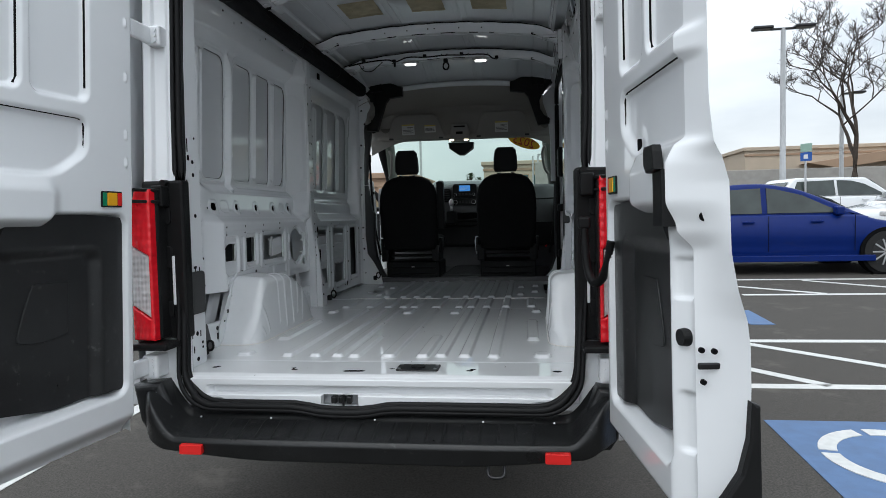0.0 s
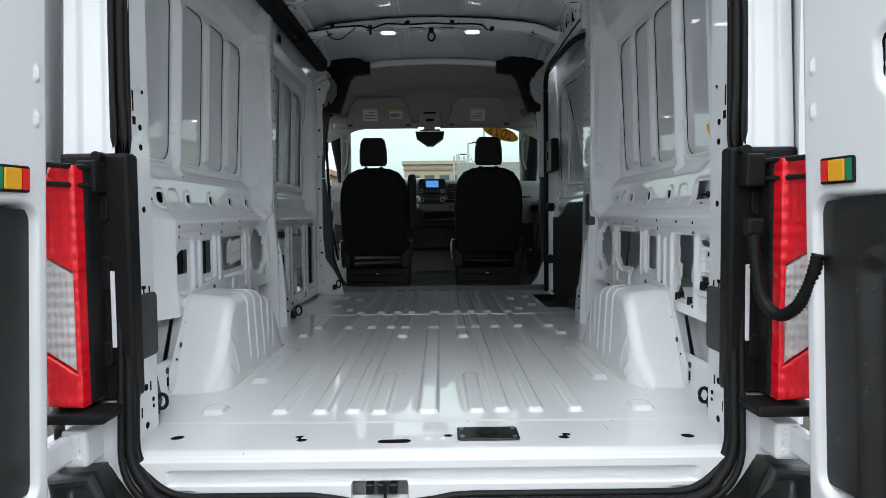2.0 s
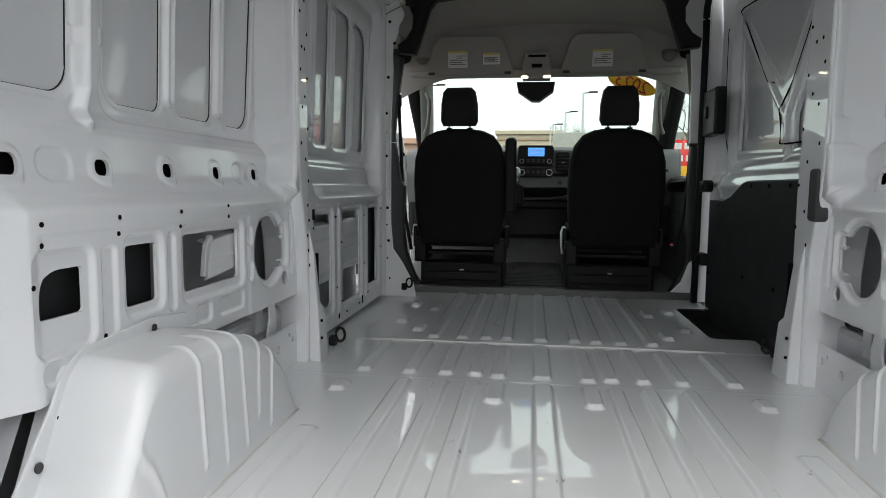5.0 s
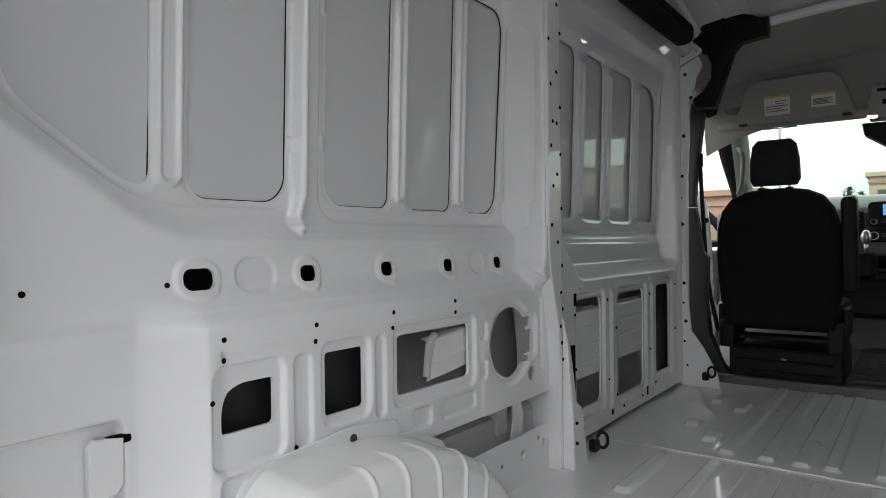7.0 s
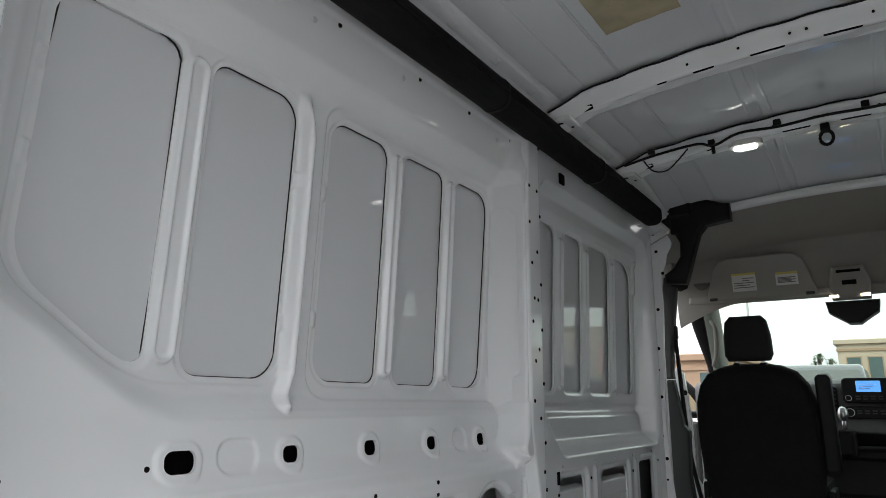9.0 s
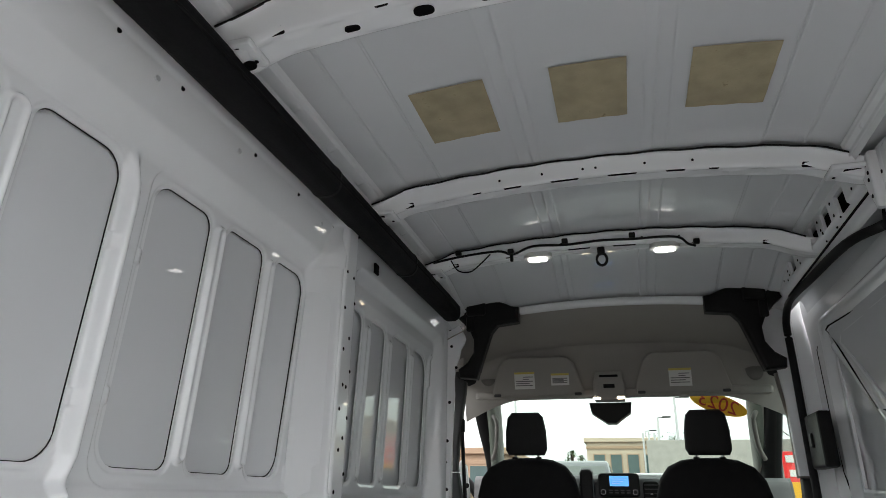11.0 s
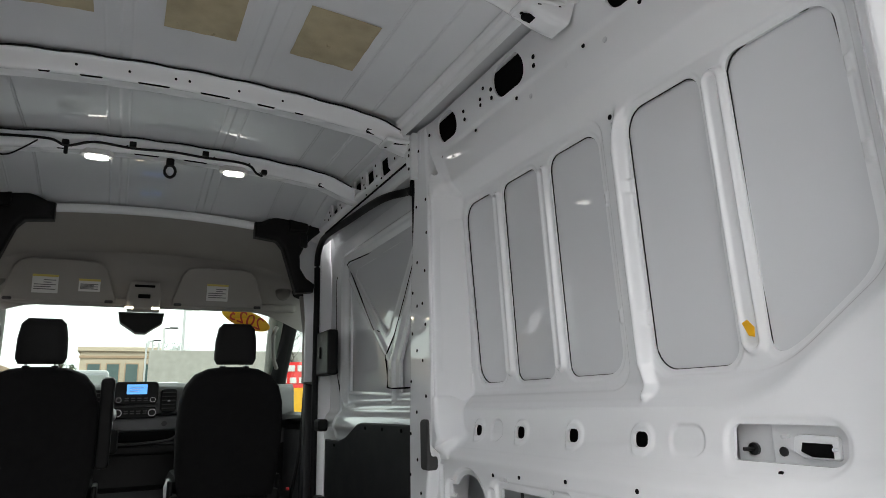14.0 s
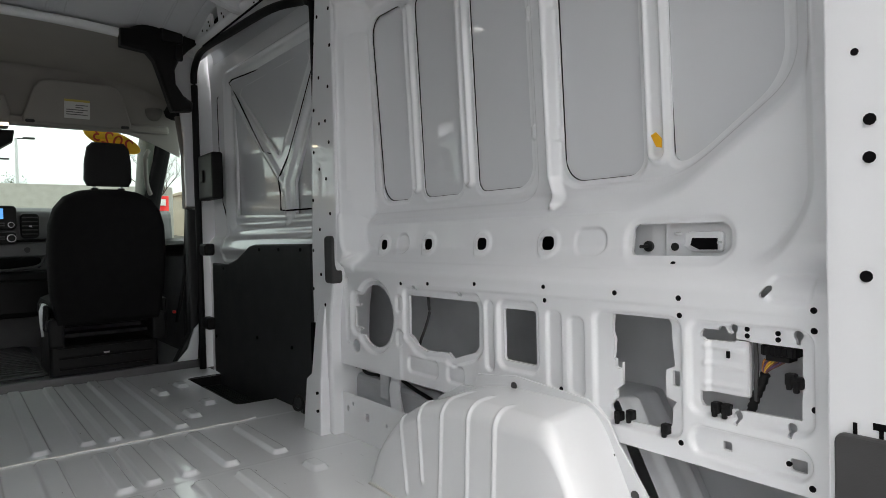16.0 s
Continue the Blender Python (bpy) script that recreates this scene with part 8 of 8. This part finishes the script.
def bare_tree(x, y, z, height, seed, spread=1.0, mat=BARK, leafy=0, twigs=4, levels=5):
    rnd = random.Random(seed)
    tree = thing("tree", "bare leafless tree with fine spreading twigs" if not leafy else "thin tree with sparse pale leaves", "tree", "trees", at=(x, y, z))
    trunk, fine = bmesh.new(), bmesh.new()
    ends = []

    def grow(bm, p, d, length, r, depth):
        pts, q = [p], d.copy()
        for k in range(4):
            q = (q + Vector((rnd.uniform(-1, 1), rnd.uniform(-1, 1), rnd.uniform(-0.5, 0.8))) * 0.16).normalized()
            pts.append(pts[-1] + q * length / 4)
        tube(bm, pts, [r * (1 - 0.11 * k) for k in range(5)], 6 if depth < 2 else 4)
        if depth >= levels:
            ends.append(pts[-1])
            return
        for k in range(3 if depth < levels - 1 else twigs):
            side = Vector((rnd.uniform(-1, 1), rnd.uniform(-1, 1), rnd.uniform(-0.15, 0.9))).normalized()
            start = pts[-1] if k < 2 else pts[rnd.choice((2, 3))]
            grow(trunk if depth < 1 else fine, start, (q * 0.75 + side * 0.95 * spread).normalized(), length * rnd.uniform(0.55, 0.78), r * (0.56 if levels < 6 else 0.52 if depth < 2 else 0.64), depth + 1)
    grow(trunk, Vector((x, y, z)), Vector((0.05, 0, 1)), height * 0.40, height * (0.017 if levels < 6 else 0.019), 0)
    part("trunk", trunk, mat, tree)
    part("crown", fine, TWIG, tree, "fine bare twigs")
    if leafy:
        lf = bmesh.new()
        for e in ends:
            for k in range(leafy):
                c = e + Vector((rnd.gauss(0, 1), rnd.gauss(0, 1), rnd.gauss(0, 1))) * height * 0.03
                a, b = Vector((rnd.gauss(0, 1), rnd.gauss(0, 1), rnd.gauss(0, 1))).normalized(), Vector((rnd.gauss(0, 1), rnd.gauss(0, 1), rnd.gauss(0, 1))).normalized()
                lf.faces.new([lf.verts.new(c + a * 0.10), lf.verts.new(c + b * 0.06), lf.verts.new(c - a * 0.10)])
        part("leaves", lf, PALM_LEAF, tree, "sparse pale green leaves")


bare_tree(12.95, 24.5, gz(24.5), 8.0, 23, 1.3, twigs=9, levels=6)
bare_tree(2.2, 48.0, gz(48), 4.2, 8, 1.0, leafy=2)
bare_tree(-9.5, 22.0, gz(22), 6.5, 11, 1.0)
bare_tree(7.8, 34.0, gz(34), 5.0, 14, 1.0)


def palm(x, y, top, seed):
    rnd = random.Random(seed)
    p = thing("palm_tree", "tall palm tree with a ragged crown", "palm", "palms", at=(x, y, gz(y)))
    bm = bmesh.new()
    cyl(bm, (x, y, gz(y)), (x, y, top), 0.13, 0.10, seg=8)
    part("trunk", bm, BARK, p)
    bm = bmesh.new()
    for k in range(40):
        a, e = rnd.uniform(0, 6.28), rnd.uniform(-0.7, 1.1)
        d = Vector((math.cos(a) * math.cos(e), math.sin(a) * math.cos(e), math.sin(e)))
        q = Vector((-math.sin(a), math.cos(a), 0)) * 0.05
        b = Vector((x, y, top))
        tip = b + d * 0.40 + Vector((0, 0, -0.14))
        mid = b + d * 0.24
        bm.faces.new([bm.verts.new(v) for v in (b + q * 0.3, mid + q, tip, mid - q)])
    part("fronds", bm, PALM_LEAF, p)


for k, (x, y, t) in enumerate(((-3.3, 42, 4.05), (-2.9, 44, 3.9), (-4.2, 50, 4.1), (-5.2, 60, 4.2), (-1.9, 60, 4.0), (-6.3, 55, 3.8))):
    palm(x, y, t, k)


def building(name, label, x0, x1, y, depth, top, windows, wall=STUCCO):
    b = thing(name, label, "building", at=((x0 + x1) / 2, y, gz(y)))
    part("wall", boxes(((x0, y, gz(y) - 0.5), (x1, y + depth, top - 0.25))), wall, b)
    part("cornice", boxes(((x0 - 0.15, y - 0.15, top - 0.25), (x1 + 0.15, y + depth, top), 0.03)), wall, b)
    part("band", boxes(((x0 - 0.05, y - 0.06, top - 0.62), (x1 + 0.05, y, top - 0.48), 0.01)), STUCCO_2, b)
    for a, w, z0, z1 in windows:
        win = part("window", boxes(((a - 0.06, y - 0.05, z0 - 0.06), (a + w + 0.06, y + 0.05, z1 + 0.06), 0.01)), STUCCO_2, b)
        part("pane", boxes(((a, y - 0.06, z0), (a + w, y - 0.03, z1))), OFFICE_GLASS, win)
    return b


building("office_building", "low tan stucco office building with dark windows", -2.3, 1.6, 40.5, 12, 4.85, [(-1.9 + 0.95 * k, 0.6, 2.2, 3.9) for k in range(4)])
bm = boxes(((1.0, 36, gz(36) - 0.3), (9.5, 36.3, 4.35), 0.02))
tagged(part("wall_boundary", bm, BLOCK), "plain grey rendered boundary wall", "wall", kind="structure")
shop = building("shop_building", "long tan stucco shop building with a brown eave", 15.5, 40, 45, 14, 5.6, [(17 + 3.0 * k, 1.8, 2.2, 3.6) for k in range(7)])
part("canopy", slab([(19.0, 4.3), (26.0, 5.3), (40.0, 6.6), (40.0, 6.0), (26.5, 4.7), (21.0, 3.9)], 43.5, 45, "y", 0.03), STUCCO_2, shop, "brown sloping eave")
bm = boxes(((9.0, 28, gz(28) - 0.3), (34.0, 28.25, 3.05), 0.02))
tagged(part("wall_boundary", bm, BLOCK), "plain grey block boundary wall", "wall", kind="structure")
building("brick_building", "low red-brown building seen through the driver's window", -16, -4.7, 26, 10, 3.3, [(-12 + 2.0 * k, 1.2, 1.6, 2.6) for k in range(4)], STUCCO_2)
sign = thing("banner_sign", "red and yellow banner sign with white writing", "sign", at=(3.3, 14.0, gz(14)))
part("red_panel", boxes(((2.85, 14.0, 1.80), (3.5, 14.05, 2.35), 0.005)), RED_REFL, sign)
part("yellow_panel", boxes(((2.85, 14.0, 0.75), (3.5, 14.05, 1.80), 0.005)), YELLOW_TAPE, sign)
bm = bmesh.new()
for k in range(3):
    box(bm, (2.9 + 0.2 * k, 13.985, 2.15), (3.04 + 0.2 * k, 13.999, 2.28))
    box(bm, (2.94 + 0.2 * k, 13.985, 1.90), (3.08 + 0.2 * k, 13.999, 2.02))
part("lettering", bm, LABEL_WHITE, sign, "unreadable white bars")
bm = bmesh.new()
for x in (2.9, 3.45):
    cyl(bm, (x, 14.07, gz(14)), (x, 14.07, 2.2), 0.03, seg=8)
part("post", bm, POLE, sign)
